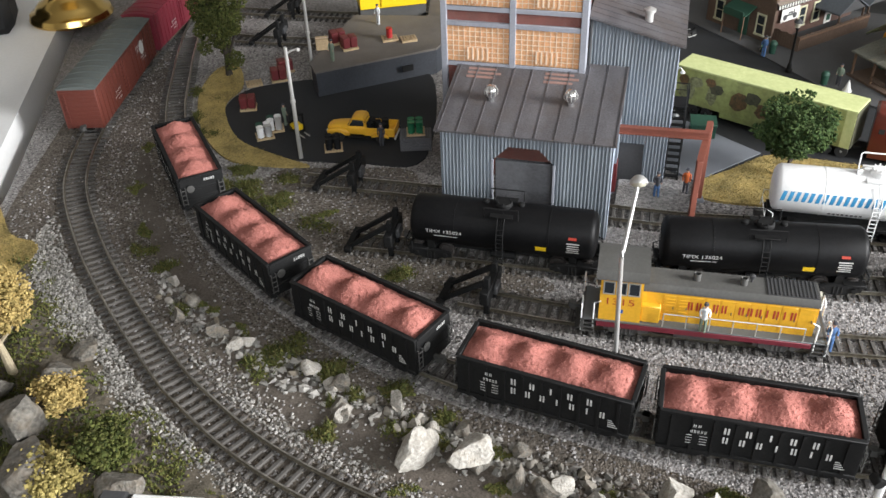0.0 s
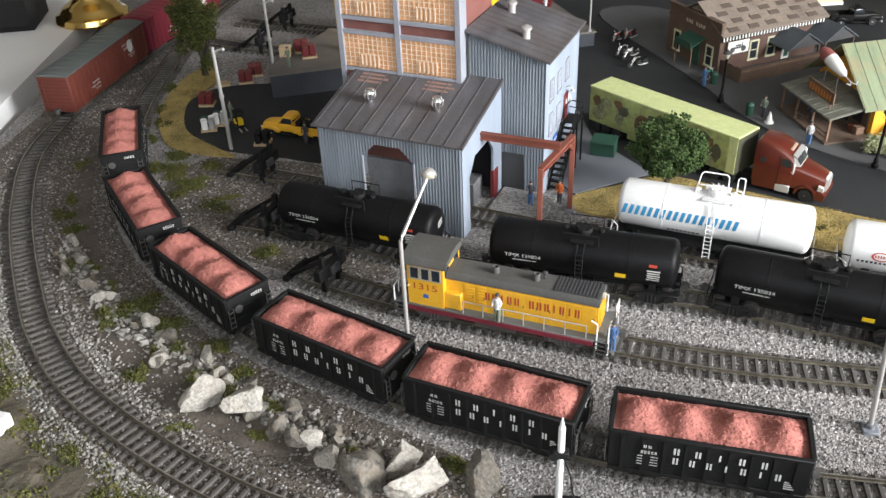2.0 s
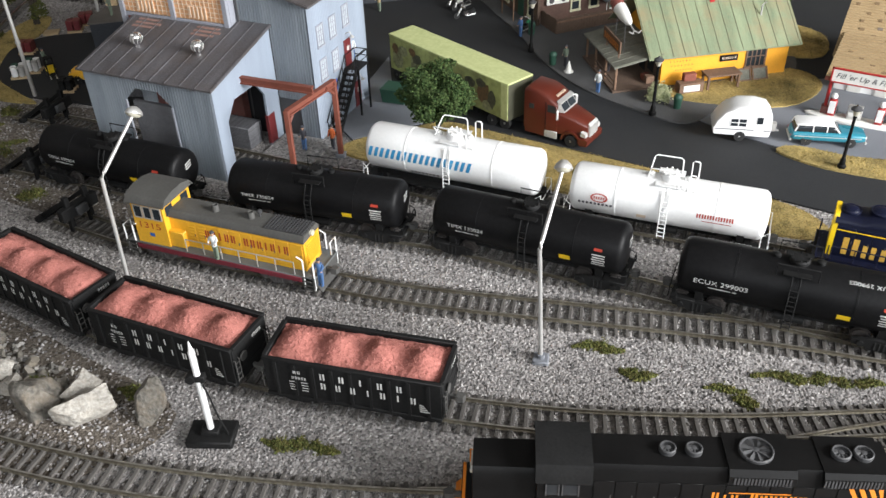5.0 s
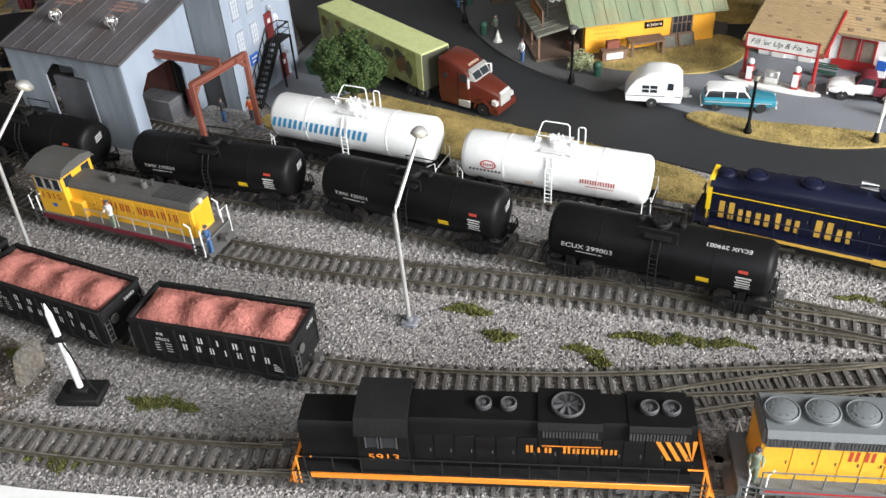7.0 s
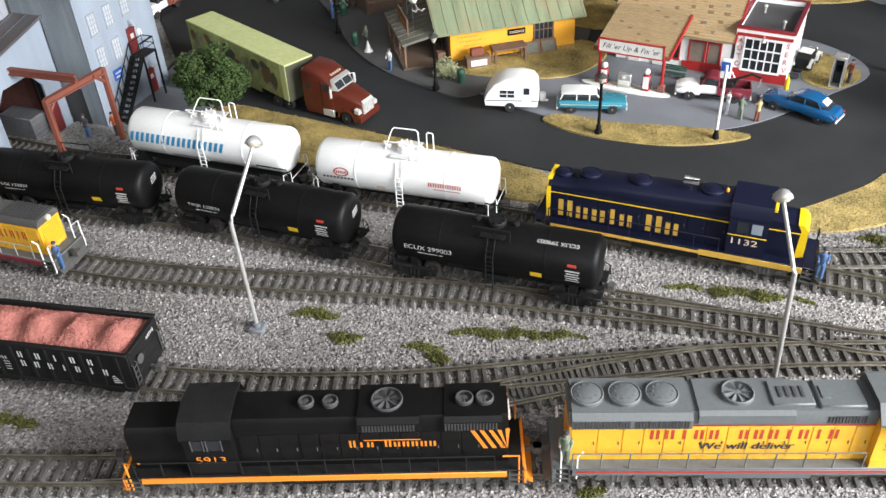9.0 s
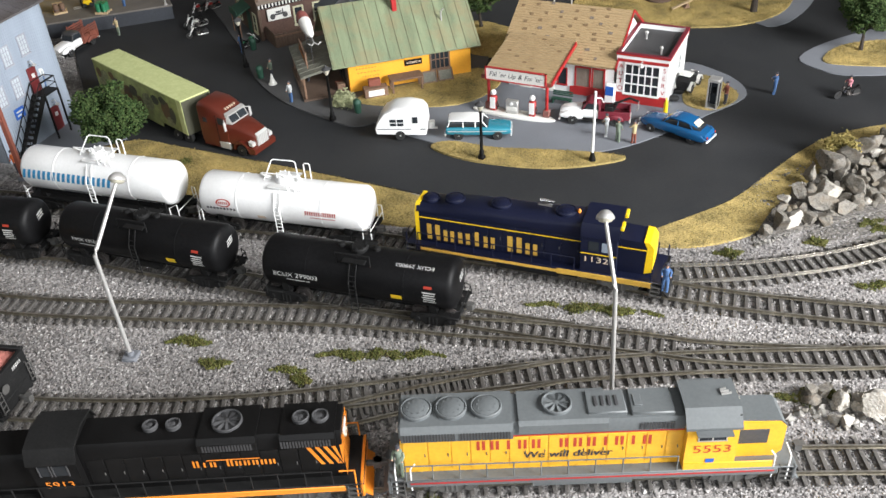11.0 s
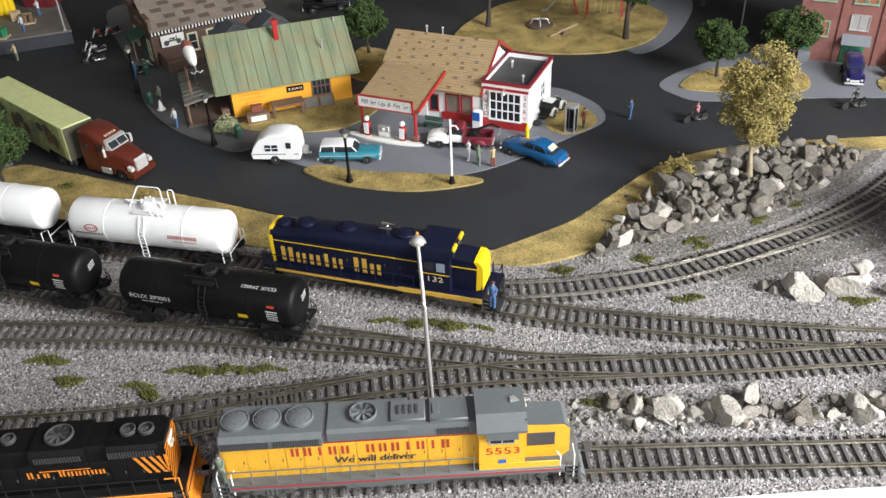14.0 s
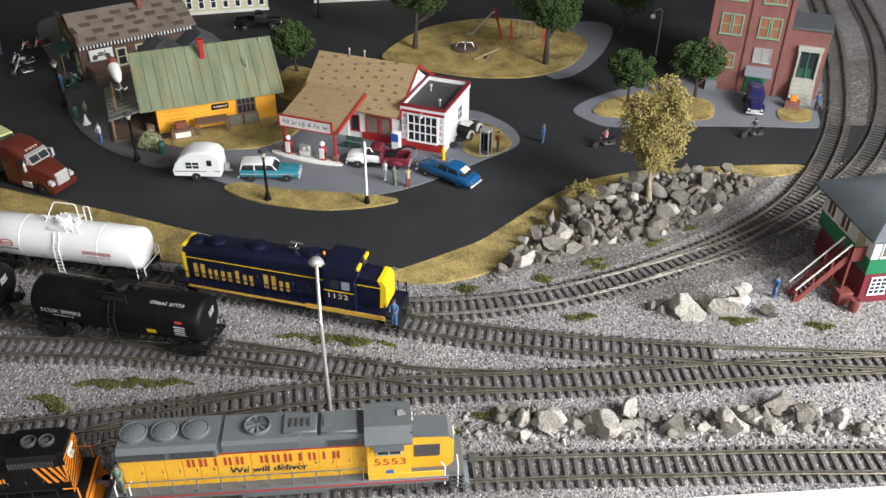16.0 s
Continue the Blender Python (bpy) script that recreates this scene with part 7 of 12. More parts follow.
def brick_block():
    t = thing("brick_building", "red brick town house with green doors and sash windows", "building", 1.105, 0.970, 0, -19)
    W, D, H = 88, 70, 150
    part("wall", Geo().box(0, W, 0, D, 0, H, 0.3), "brick", t)
    g = Geo()
    for x in (0, 42, W - 5):
        g.box(x, x + 5, -1.4, 0.5, 0, H, 0.2)
    part("pilaster", g, "brick", t)
    part("cornice", Geo().box(-3, W + 3, -5, D + 3, H, H + 6, 0.8), "brick", t)
    for z in (72, 112):
        for x in (12, 25, 54, 67):
            framed_window(t, (x, -0.2, z), (1, 0, 0), 9, 22, 1, 2, "blind", "sash", 0.9, 1.5, 0.6)
    framed_window(t, (24, -0.2, 32), (1, 0, 0), 8, 16, 1, 2, "blind", "sash", 0.9, 1.5, 0.6)
    framed_window(t, (54, -0.4, 42), (1, 0, 0), 18, 16, 2, 1, "silver", "silver", 0.9, 1.0, 0.6)
    d = part("garage_door", Geo().box(50, 73, -1.2, 0.4, 0, 24, 0.2), "green", t, "green double door")
    for x in (52, 63):
        part("door_panel", Geo().box(x, x + 8, -1.7, -1.1, 4, 20, 0.2), "darkgreen", d)
    part("awning", Geo().prism([(-11, 27), (0, 35), (0, 36.2), (-11, 28.2)], "x", 48, 78), "concrete", t, "pale flat awning")
    g = Geo().box(8, 17, -1.0, 0.3, 14, 32, 0.2)
    part("side_door", g, "green", t, "green door")
    part("step", Geo().box(6, 19, -9, 0, 0, 13, 0.3), "concrete", t)
    # entrance block with columns and steps
    part("entrance_wall", Geo().box(W, W + 44, 6, 60, 0, 84, 0.3), "brick", t)
    part("entrance_roof", Geo().box(W - 0.5, W + 45, 4, 61, 84, 87, 0.4), "slate", t)
    dd = part("entrance_door", Geo().box(W + 17, W + 35, 4.6, 6.4, 28, 60, 0.2), "darkgreen", t, "tall green glazed entrance door")
    part("door_glass", Geo().box(W + 19, W + 33, 4.0, 4.7, 40, 58, 0.1), "carglass", dd)
    part("door_stile", Geo().box(W + 25.4, W + 26.6, 3.6, 4.6, 28, 59, 0), "green", dd)
    part("lintel", Geo().box(W + 12, W + 40, 1, 7, 60, 66, 0.6), "stone", t)
    for x in (W + 13.5, W + 36):
        part("column", Geo().box(x, x + 2.6, 1.5, 6.5, 28, 60, 0.4), "stone", t)
    for k in range(7):
        part("stair", Geo().box(W + 13, W + 39, -15 + 3 * k, 6, 4 * k, 4 * k + 4, 0.2), "stone", t, "pale stone step")


MAT["stone"] = mat("pale_stone", (0.36, 0.36, 0.31), 0.85, var=0.2, coarse=60, fine=500)
MAT["blind"] = mat("tan_blind", (0.25, 0.105, 0.055), 0.6, var=0.25, coarse=80, fine=600)
MAT["sash"] = mat("sage_green", (0.20, 0.30, 0.20), 0.6, var=0.1)
brick_block()


def signal_box():
    t = thing("signal_tower", "two-storey railway signal tower with slate roof and red stair", "tower", 1.131, 0.546, 0, 8)
    W, D = 62, 72
    part("base_wall", Geo().box(0, W, 0, D, 0, 30, 0.3), "maroon", t, "maroon painted lower storey")
    part("upper_wall", Geo().box(-2.5, W + 2.5, -2.5, D + 2.5, 30, 44, 0.4), "green", t, "green boarded band")
    part("window_band", Geo().box(-2.2, W + 2.2, -2.2, D + 2.2, 44, 67, 0.3), "offwhite", t)
    for k in range(3):
        framed_window(t, (6 + 19 * k, -2.4, 46.5), (1, 0, 0), 11, 14, 2, 1, "brownwall", "whitep", 0.9, 1.0)
    for k in range(2):
        framed_window(t, (-2.4, D - 6 - 22 * k, 46.5), (0, -1, 0), 11, 14, 2, 1, "brownwall", "whitep", 0.9, 1.0)
    g = Geo()
    o, e = 11, 67
    a = [(-o, -o, e), (W + o, -o, e), (W + o, D + o, e), (-o, D + o, e)]
    b = [(W / 2 - 4, D / 2 - 12, 92), (W / 2 + 4, D / 2 - 12, 92), (W / 2 + 4, D / 2 + 12, 92), (W / 2 - 4, D / 2 + 12, 92)]
    g.loft([[(x, y, e - 1.5) for x, y, z in a], a, b])
    r = part("roof", g, "slate", t, "dark slate hipped roof")
    part("chimney", Geo().box(W - 20, W - 10, D / 2 + 6, D / 2 + 16, 70, 104, 0.4), "brick", r)
    framed_window(t, (7, -0.3, 9), (1, 0, 0), 13, 15, 3, 4, "carglass", "whitep", 0.8, 1.0)
    # red stair rising from the gravel to a landing at the side door
    side = [(-52, 0), (-46, 0), (-14, 36), (-14, 41.5), (-17, 41.5)]
    st = part("stair", Geo().prism(side, "y", 7.4, 8.4), "stairred", t, "dull red wooden stair")
    part("stringer", Geo().prism(side, "y", 18.6, 19.6), "stairred", st)
    for k in range(12):
        u = k / 11
        part("tread", Geo().box(-49.5 + 33 * u, -45.5 + 33 * u, 8.4, 18.6, 1.5 + 38 * u, 2.5 + 38 * u, 0.1), "stairred", st)
    for y in (7.9, 19.1):
        part("handrail", Geo().tube([(-51, y, 12), (-14, y, 53)], 0.8, 6), "offwhite", st, "grey painted handrail")
        for u in (0.03, 0.35, 0.68, 0.98):
            part("baluster", Geo().box(-51 + 37 * u - 0.6, -51 + 37 * u + 0.6, y - 0.6, y + 0.6, 1 + 40 * u, 12 + 41 * u, 0), "stairred", st)
    ld = part("landing", Geo().box(-14, -2.6, 5, 22, 39.5, 41.5, 0.2), "stairred", t, "dull red landing with a boarded parapet")
    part("parapet", Geo().box(-14, -2.8, 4.4, 5.6, 39, 52, 0.2), "stairred", ld)
    for x, y in ((-13, 6), (-13, 21)):
        part("post", Geo().box(x - 1, x + 1, y - 1, y + 1, 0, 40, 0.2), "stairred", ld)
    part("side_door", Geo().box(-3.2, -1.8, 8, 19, 41.5, 63, 0.2), "cream", t, "cream side door")
    part("box", Geo().box(-18, -6, -2, 9, 0, 12, 0.5), "stairred", t, "dull red bin at the tower's foot")
    b = solo("barrel", Geo().lathe((0, 0, 0), [(3.6, 0), (4.2, 4), (4.2, 7), (3.6, 11), (3.0, 11), (3.0, 10)], 16), "stairred", "dull red barrel beside the signal tower", "barrel", 1.124, 0.536)


signal_box()


def tavern():
    t = thing("tavern", "dark brown wooden tavern with patched shingle roof and false front", "building", 0.360, 0.974, 0, 34)
    W, D, ze, zr = 136, 84, 46, 70
    part("wall", Geo().box(0, W, 0, D, 0, ze, 0.3), "tavernwall", t, "reddish brown boarded wall")
    for k in range(7):
        part("clapboard", Geo().prism([(-0.9, 4 + 5.6 * k), (0.2, 4 + 5.6 * k), (0.2, 9.4 + 5.6 * k), (-0.3, 9.4 + 5.6 * k)], "x", 0.6, W), "tavernwall", t)
    sl = (zr - ze) / (D / 2 + 7)
    g = Geo().prism([(-7, ze - 1), (D / 2, zr), (D + 7, ze - 1), (D + 7, ze + 0.5), (D / 2, zr + 1.6), (-7, ze + 0.5)], "x", -3, W + 6)
    g.prism([(0, ze), (D, ze), (D / 2, zr - 1)], "x", 0.5, W - 0.5)
    r = part("roof", g, "shinglebrown", t, "patched brown shingle roof")
    n = 9
    for k in range(n):
        y = -7 + (D / 2 + 7) * k / n
        d = (D / 2 + 7) / n
        z = ze + 0.5 + (y + 7) * sl
        part("shingle_course", Geo().prism([(y - 0.3, z - 0.1), (y + d, z + d * sl - 0.05), (y + d, z + d * sl + 0.2), (y - 0.3, z + 0.6)], "x", -3.2, W + 6.2), "shinglebrown", r)
    rnd = random.Random(4)
    for k in range(4):
        for j in range(5):
            x, y = 10 + 26 * j + 11 * (k % 2) + rnd.uniform(-3, 3), -3 + 10.5 * k + rnd.uniform(-1, 1)
            z = ze + 1.3 + (y + 7) * sl
            g = Geo().prism([(y, z), (y + 6, z + 6 * sl), (y + 6, z + 6 * sl + 0.4), (y, z + 0.5)], "x", x, x + 13)
            part("dark_shingle", g, "shingledark", r)
            part("lifted_shingle", Geo().box(x + 1, x + 12, y + 6, y + 7, z + 6 * sl - 0.4, z + 6 * sl + 0.9, 0.1), "shinglelift", r)
    part("chimney", Geo().box(84, 90, 30, 36, 58, 78, 0.3), "rust", r)
    g = Geo()
    for k in range(34):
        g.box(-2 + 4.1 * k, -0.5 + 4.1 * k, -7.8, -7.0, ze - 4.6, ze - 0.8, 0)
    part("eave_trim", g, "offwhite", t, "white toothed eave trim")
    part("eave_board", Geo().box(-3, W + 5, -7.0, -6.2, ze - 5.4, ze - 0.4, 0), "blackmatt", t)
    for x in (90, 139):
        gp = part("porch_gable", Geo().prism([(x - 24, 27), (x, 42.5), (x + 24, 27), (x + 24, 28.4), (x, 44), (x - 24, 28.4)], "y", -34, -0.5), "slate", t, "dark grey gabled porch roof")
        part("gable_board", Geo().prism([(x - 22, 27.6), (x + 22, 27.6), (x, 42)], "y", -32, -31), "darkgrey", gp)
        for d in (-20, 20):
            part("porch_post", Geo().box(x + d - 0.9, x + d + 0.9, -32, -30.2, 0, 29, 0.1), "brownwall", gp)
    for x in (42, 66):
        framed_window(t, (x, -1.0, 13), (1, 0, 0), 9, 19, 1, 2, "carglass", "cream", 0.9, 1.9)
    d = part("door", Geo().box(88, 99, -1.4, 0.3, 4, 33, 0.2), "offwhite", t, "white door with a dark pane and green panel")
    part("door_glass", Geo().box(90.5, 96.5, -1.8, -1.3, 18, 29, 0), "carglass", d)
    part("door_panel", Geo().box(90.5, 96.5, -1.8, -1.3, 7, 14, 0), "darkgreen", d)
    # banner with a plain motorcycle shape
    bn = part("banner", Geo().box(8, 36, -4.6, -3.8, 24, 38, 0.2), "offwhite", t, "white banner with a dark motorcycle picture")
    g = Geo()
    for x in (14, 29):
        g.lathe((x, -4.7, 28.6), [(1.8, -0.1), (3.2, -0.1), (3.2, 0.1), (1.8, 0.1)], 16, "y")
    g.box(16, 27, -4.9, -4.7, 29.5, 31.5, 0).box(18, 25, -4.9, -4.7, 32, 34, 0).box(26, 27.4, -4.9, -4.7, 30, 36, 0)
    part("picture", g, "darkgrey", bn)
    # false front towards the street
    f = part("false_front", Geo().box(-3, 0.5, -4, D + 4, 0, 60, 0.4), "brownwall", t, "plain dark brown false front")
    part("cornice", Geo().box(-4.6, 1.2, -5, D + 5, 58, 61, 0.4), "brownwall", f)
    part("front_words", bars(Geo(), "BAR ROOM", (-3.3, 40, 46), (0, -1, 0), (0, 0, 1), 4.0, 34), "mullion", f, "faint pale lettering bars", smooth=False)
    for y in (6, 64):
        framed_window(t, (-3.2, y + 10, 10), (0, -1, 0), 9, 20, 1, 2, "carglass", "cream", 0.9, 1.9)
    part("door", Geo().box(-4.2, -2.8, 28, 40, 0, 28, 0.2), "darkgreen", t, "dark green door")
    aw = part("awning", Geo().prism([(-20, 29), (-3, 36), (-3, 37.4), (-20, 30.4)], "y", 20, 52), "darkgreen", t, "dark green awning")
    part("awning_sign", Geo().box(-21, -20, 22, 50, 26, 34, 0.2), "darkgreen", aw)
    for y in (22, 50):
        part("awning_post", Geo().cyl((-19, y, 0), (-19, y, 30), 0.7, 6), "wood", aw)
    # board fence round the beer yard
    for k in range(34):
        part("fence_board", Geo().box(4 + 3.4 * k, 7.2 + 3.4 * k, -34.6, -33.4, 0, 19 + 0.7 * math.sin(2.7 * k), 0.15), "brownwall", t)
    for k in range(10):
        part("fence_board", Geo().box(3.4, 4.6, -33 + 3.3 * k, -29.9 + 3.3 * k, 0, 19 + 0.7 * math.sin(1.9 * k), 0.15), "brownwall", t)
    part("fence_rail", Geo().box(4, 119, -35.4, -34.6, 15, 17, 0.2), "wood", t)


MAT["floatcap"] = mat("faded_red", (0.27, 0.085, 0.07), 0.6, var=0.3, coarse=200, fine=900)
MAT["tavernwall"] = mat("tavern_boards", (0.092, 0.05, 0.037), 0.8, var=0.3, coarse=50, fine=600)
MAT["shingledark"] = mat("dark_shingle", (0.085, 0.064, 0.05), 0.85, var=0.25, coarse=60, fine=700)
tavern()


def tackle_shop():
    t = thing("tackle_shop", "ochre shop with green tin roof and covered porch", "building", 0.489, 0.829, 0.003, 21.4)
    W, D, ze, zr = 128, 96, 31, 74
    g = Geo().box(0, W, 0, D, 0, ze, 0.3)
    g.prism([(0, ze), (D, ze), (D / 2, zr - 3)], "x", 0.4, W - 0.4)
    part("wall", g, "ochre", t, "ochre yellow wall")
    a = (zr - ze) / (D / 2 + 7)
    g = Geo().prism([(-7, ze - 1), (D / 2, zr), (D + 7, ze - 1), (D + 7, ze + 0.4), (D / 2, zr + 1.6), (-7, ze + 0.4)], "x", -16, W + 9)
    r = part("roof", g, "greenroof", t, "faded green tin roof with seams")
    for k in range(14):
        x = -15 + 11.5 * k
        g = Geo().prism([(-7, ze + 0.1), (D / 2, zr + 1.3), (D / 2, zr + 1.95), (-7, ze + 0.75)], "x", x - 0.3, x + 0.3)
        part("seam", g, "roofseam", r)
    part("chimney", Geo().box(57, 62, 34, 39, 55, 84, 0.3).box(56, 63, 33, 40, 83, 86, 0.2), "red", r, "red chimney")
    part("flue", Geo().tube([(104, 20, 50), (104, 20, 62), (107, 20, 65)], 0.9, 8).lathe((104, 20, 48.5), [(3, 0), (1, 3)], 12), "silver", r, "small silver flue")
    part("vent_pipe", Geo().cyl((124, 44, 68), (124, 44, 77), 1.0, 8), "silver", r)
    framed_window(t, (86, -0.2, 11), (1, 0, 0), 18, 19, 4, 2, "carglass", "wood", 0.9, 1.6)
    s = part("sign", Geo().box(58, 76, -1.2, 0.2, 19, 25, 0.2), "black", t, "small black sign")
    part("sign_mark", bars(Geo(), "LIVEBAIT", (67, -1.4, 21), (1, 0, 0), (0, 0, 1), 2.4, 15), "mullion", s, smooth=False)
    g = Geo()
    for k, w in enumerate((22, 24, 18)):
        bars(g, "ABCDEFG", (18 + 2 * k, -0.4, 23 - 4.4 * k), (1, 0, 0), (0, 0, 1), 1.3, w, weight=0.3)
    part("wall_lettering", g, "rust", t, "faint brown wall lettering", smooth=False)
    # porch on the street end
    g = Geo().prism([(-48, 24), (-1, 33), (-1, 34.4), (-48, 25.4)], "y", -4, 84)
    p = part("porch_roof", g, "woodgrey", t, "grey tin porch roof")
    for k in range(9):
        g = Geo().prism([(-48, 25.4), (-1, 34.4), (-1, 34.9), (-48, 25.9)], "y", -3 + 10.5 * k, -2.2 + 10.5 * k)
        part("seam", g, "woodgrey", p)
    for y in (-1, 26, 54, 80):
        part("porch_post", Geo().box(-46, -44, y - 1, y + 1, 0, 25, 0.2), "wood", t)
    part("porch_floor", Geo().box(-48, 0, -4, 84, -1, 2, 0.2), "brownwall", t)
    part("porch_rail", Geo().box(-46, -45, -1, 54, 9, 10.2, 0.1).box(-46, -45, -1, 54, 5, 6, 0.1), "brownwall", t)
    sf = part("shop_front", Geo().box(-1.5, 0.2, 6, 78, 2, 30, 0.2), "brownwall", t)
    # added near-black panels paint the porch's shade on the wall
    for y, h in ((14, 19), (34, 25), (56, 19)):
        part("front_opening", Geo().box(-2.2, -1.2, y, y + 13, 8 if h < 20 else 2, 8 + h if h < 20 else h, 0.1), "dark", sf)
    for y, z, m in ((4, 7, "wood"), (12, 5, "rust"), (66, 8, "wood"), (74, 6, "darkgreen")):
        part("porch_crate", Geo().box(-12, -4, y, y + 7, 2, 2 + z, 0.3), m, t)
    g = Geo().box(-40, -38.4, 8, 52, 33, 45, 0.3)
    b = part("roof_sign", g, "wood", t, "brown name board on the porch roof")
    part("sign_mark", bars(Geo(), "SKEETERS", (-40.3, 30, 35.5), (0, -1, 0), (0, 0, 1), 6, 38), "orange", b, smooth=False)
    for y in (14, 46):
        part("sign_stay", Geo().cyl((-38, y, 27), (-38, y, 44), 0.7, 6), "wood", b)
    lure = part("roof_lure", Geo().lathe((0, 0, 0), [(0.8, -22), (3.6, -18), (5.6, -8), (6.4, 2), (5.6, 12), (3.2, 17), (0.6, 19)], 16, "y"), ["offwhite"], t, "big white and red fishing float")
    lure.matrix_basis = pose(-0.032, 0.0335, 0.066, 19, 0, 6)
    part("float_cap", Geo().lathe((0, 0, 0), [(6.5, 3), (5.8, 12.2), (3.4, 17.2), (0.6, 19.4)], 16, "y"), "floatcap", lure)
    part("hook", Geo().tube([(0, -22, 0), (0, -30, 0), (3, -34, 0), (6, -32, 1)], 0.7, 6).tube([(0, -30, 0), (-3, -34, 0), (-6, -32, 1)], 0.7, 6), "silver", lure)
    part("float_stay", Geo().cyl((-33, 40, 26), (-32.6, 38, 66), 0.35, 6).cyl((-31, 20, 28), (-31, 22, 60), 0.35, 6), "darkgrey", t)
    # bait bench, sheets and boxes against the wall
    b = thing("work_table", "weathered grey-brown wooden table by the shop wall", "table", 0.545, 0.837, 0.003, 21.4)
    part("tabletop", Geo().box(-17, 17, -8, 8, 13, 14.6, 0.2), "wood", b)
    for x in (-15, 15):
        for y in (-6, 6):
            part("leg", Geo().box(x - 1, x + 1, y - 1, y + 1, 0, 13, 0.1), "wood", b)
    for x in (25, 42):
        o = thing("leaning_frame", "weathered wooden frame leaning on the shop wall", "frame", 0.545 + 0.001 * x * 0.93, 0.8405 + 0.001 * x * 0.365, 0.003, 21.4, "leaning frames")
        g = Geo()
        g.at = Matrix.Rotation(radians(-28), 4, "X")
        for q in ((-8, 8, -0.6, 0.6, 0, 1.6), (-8, 8, -0.6, 0.6, 11, 12.6), (-8, -6.4, -0.6, 0.6, 1.6, 11), (6.4, 8, -0.6, 0.6, 1.6, 11)):
            g.box(*q, 0.1)
        part("frame", g, "wood", o)
        g = Geo()
        g.at = Matrix.Rotation(radians(-28), 4, "X")
        g.box(-6.4, 6.4, 0.1, 0.5, 1.6, 11, 0)
        part("panel", g, "woodgrey", o)
    c = thing("bait_counter", "low wooden crate counter with a pale label", "crate", 0.516, 0.822, 0.003, 21.4)
    part("crate", Geo().box(-12, 12, -5, 5, 0, 10, 0.4), "wood", c)
    part("label_board", Geo().box(-8, 8, -5.5, -4.9, 2, 8, 0.1), "offwhite", c)
    part("upper_crate", Geo().box(-6, 6, 0, 6, 10, 17, 0.4), "rust", c)


tackle_shop()


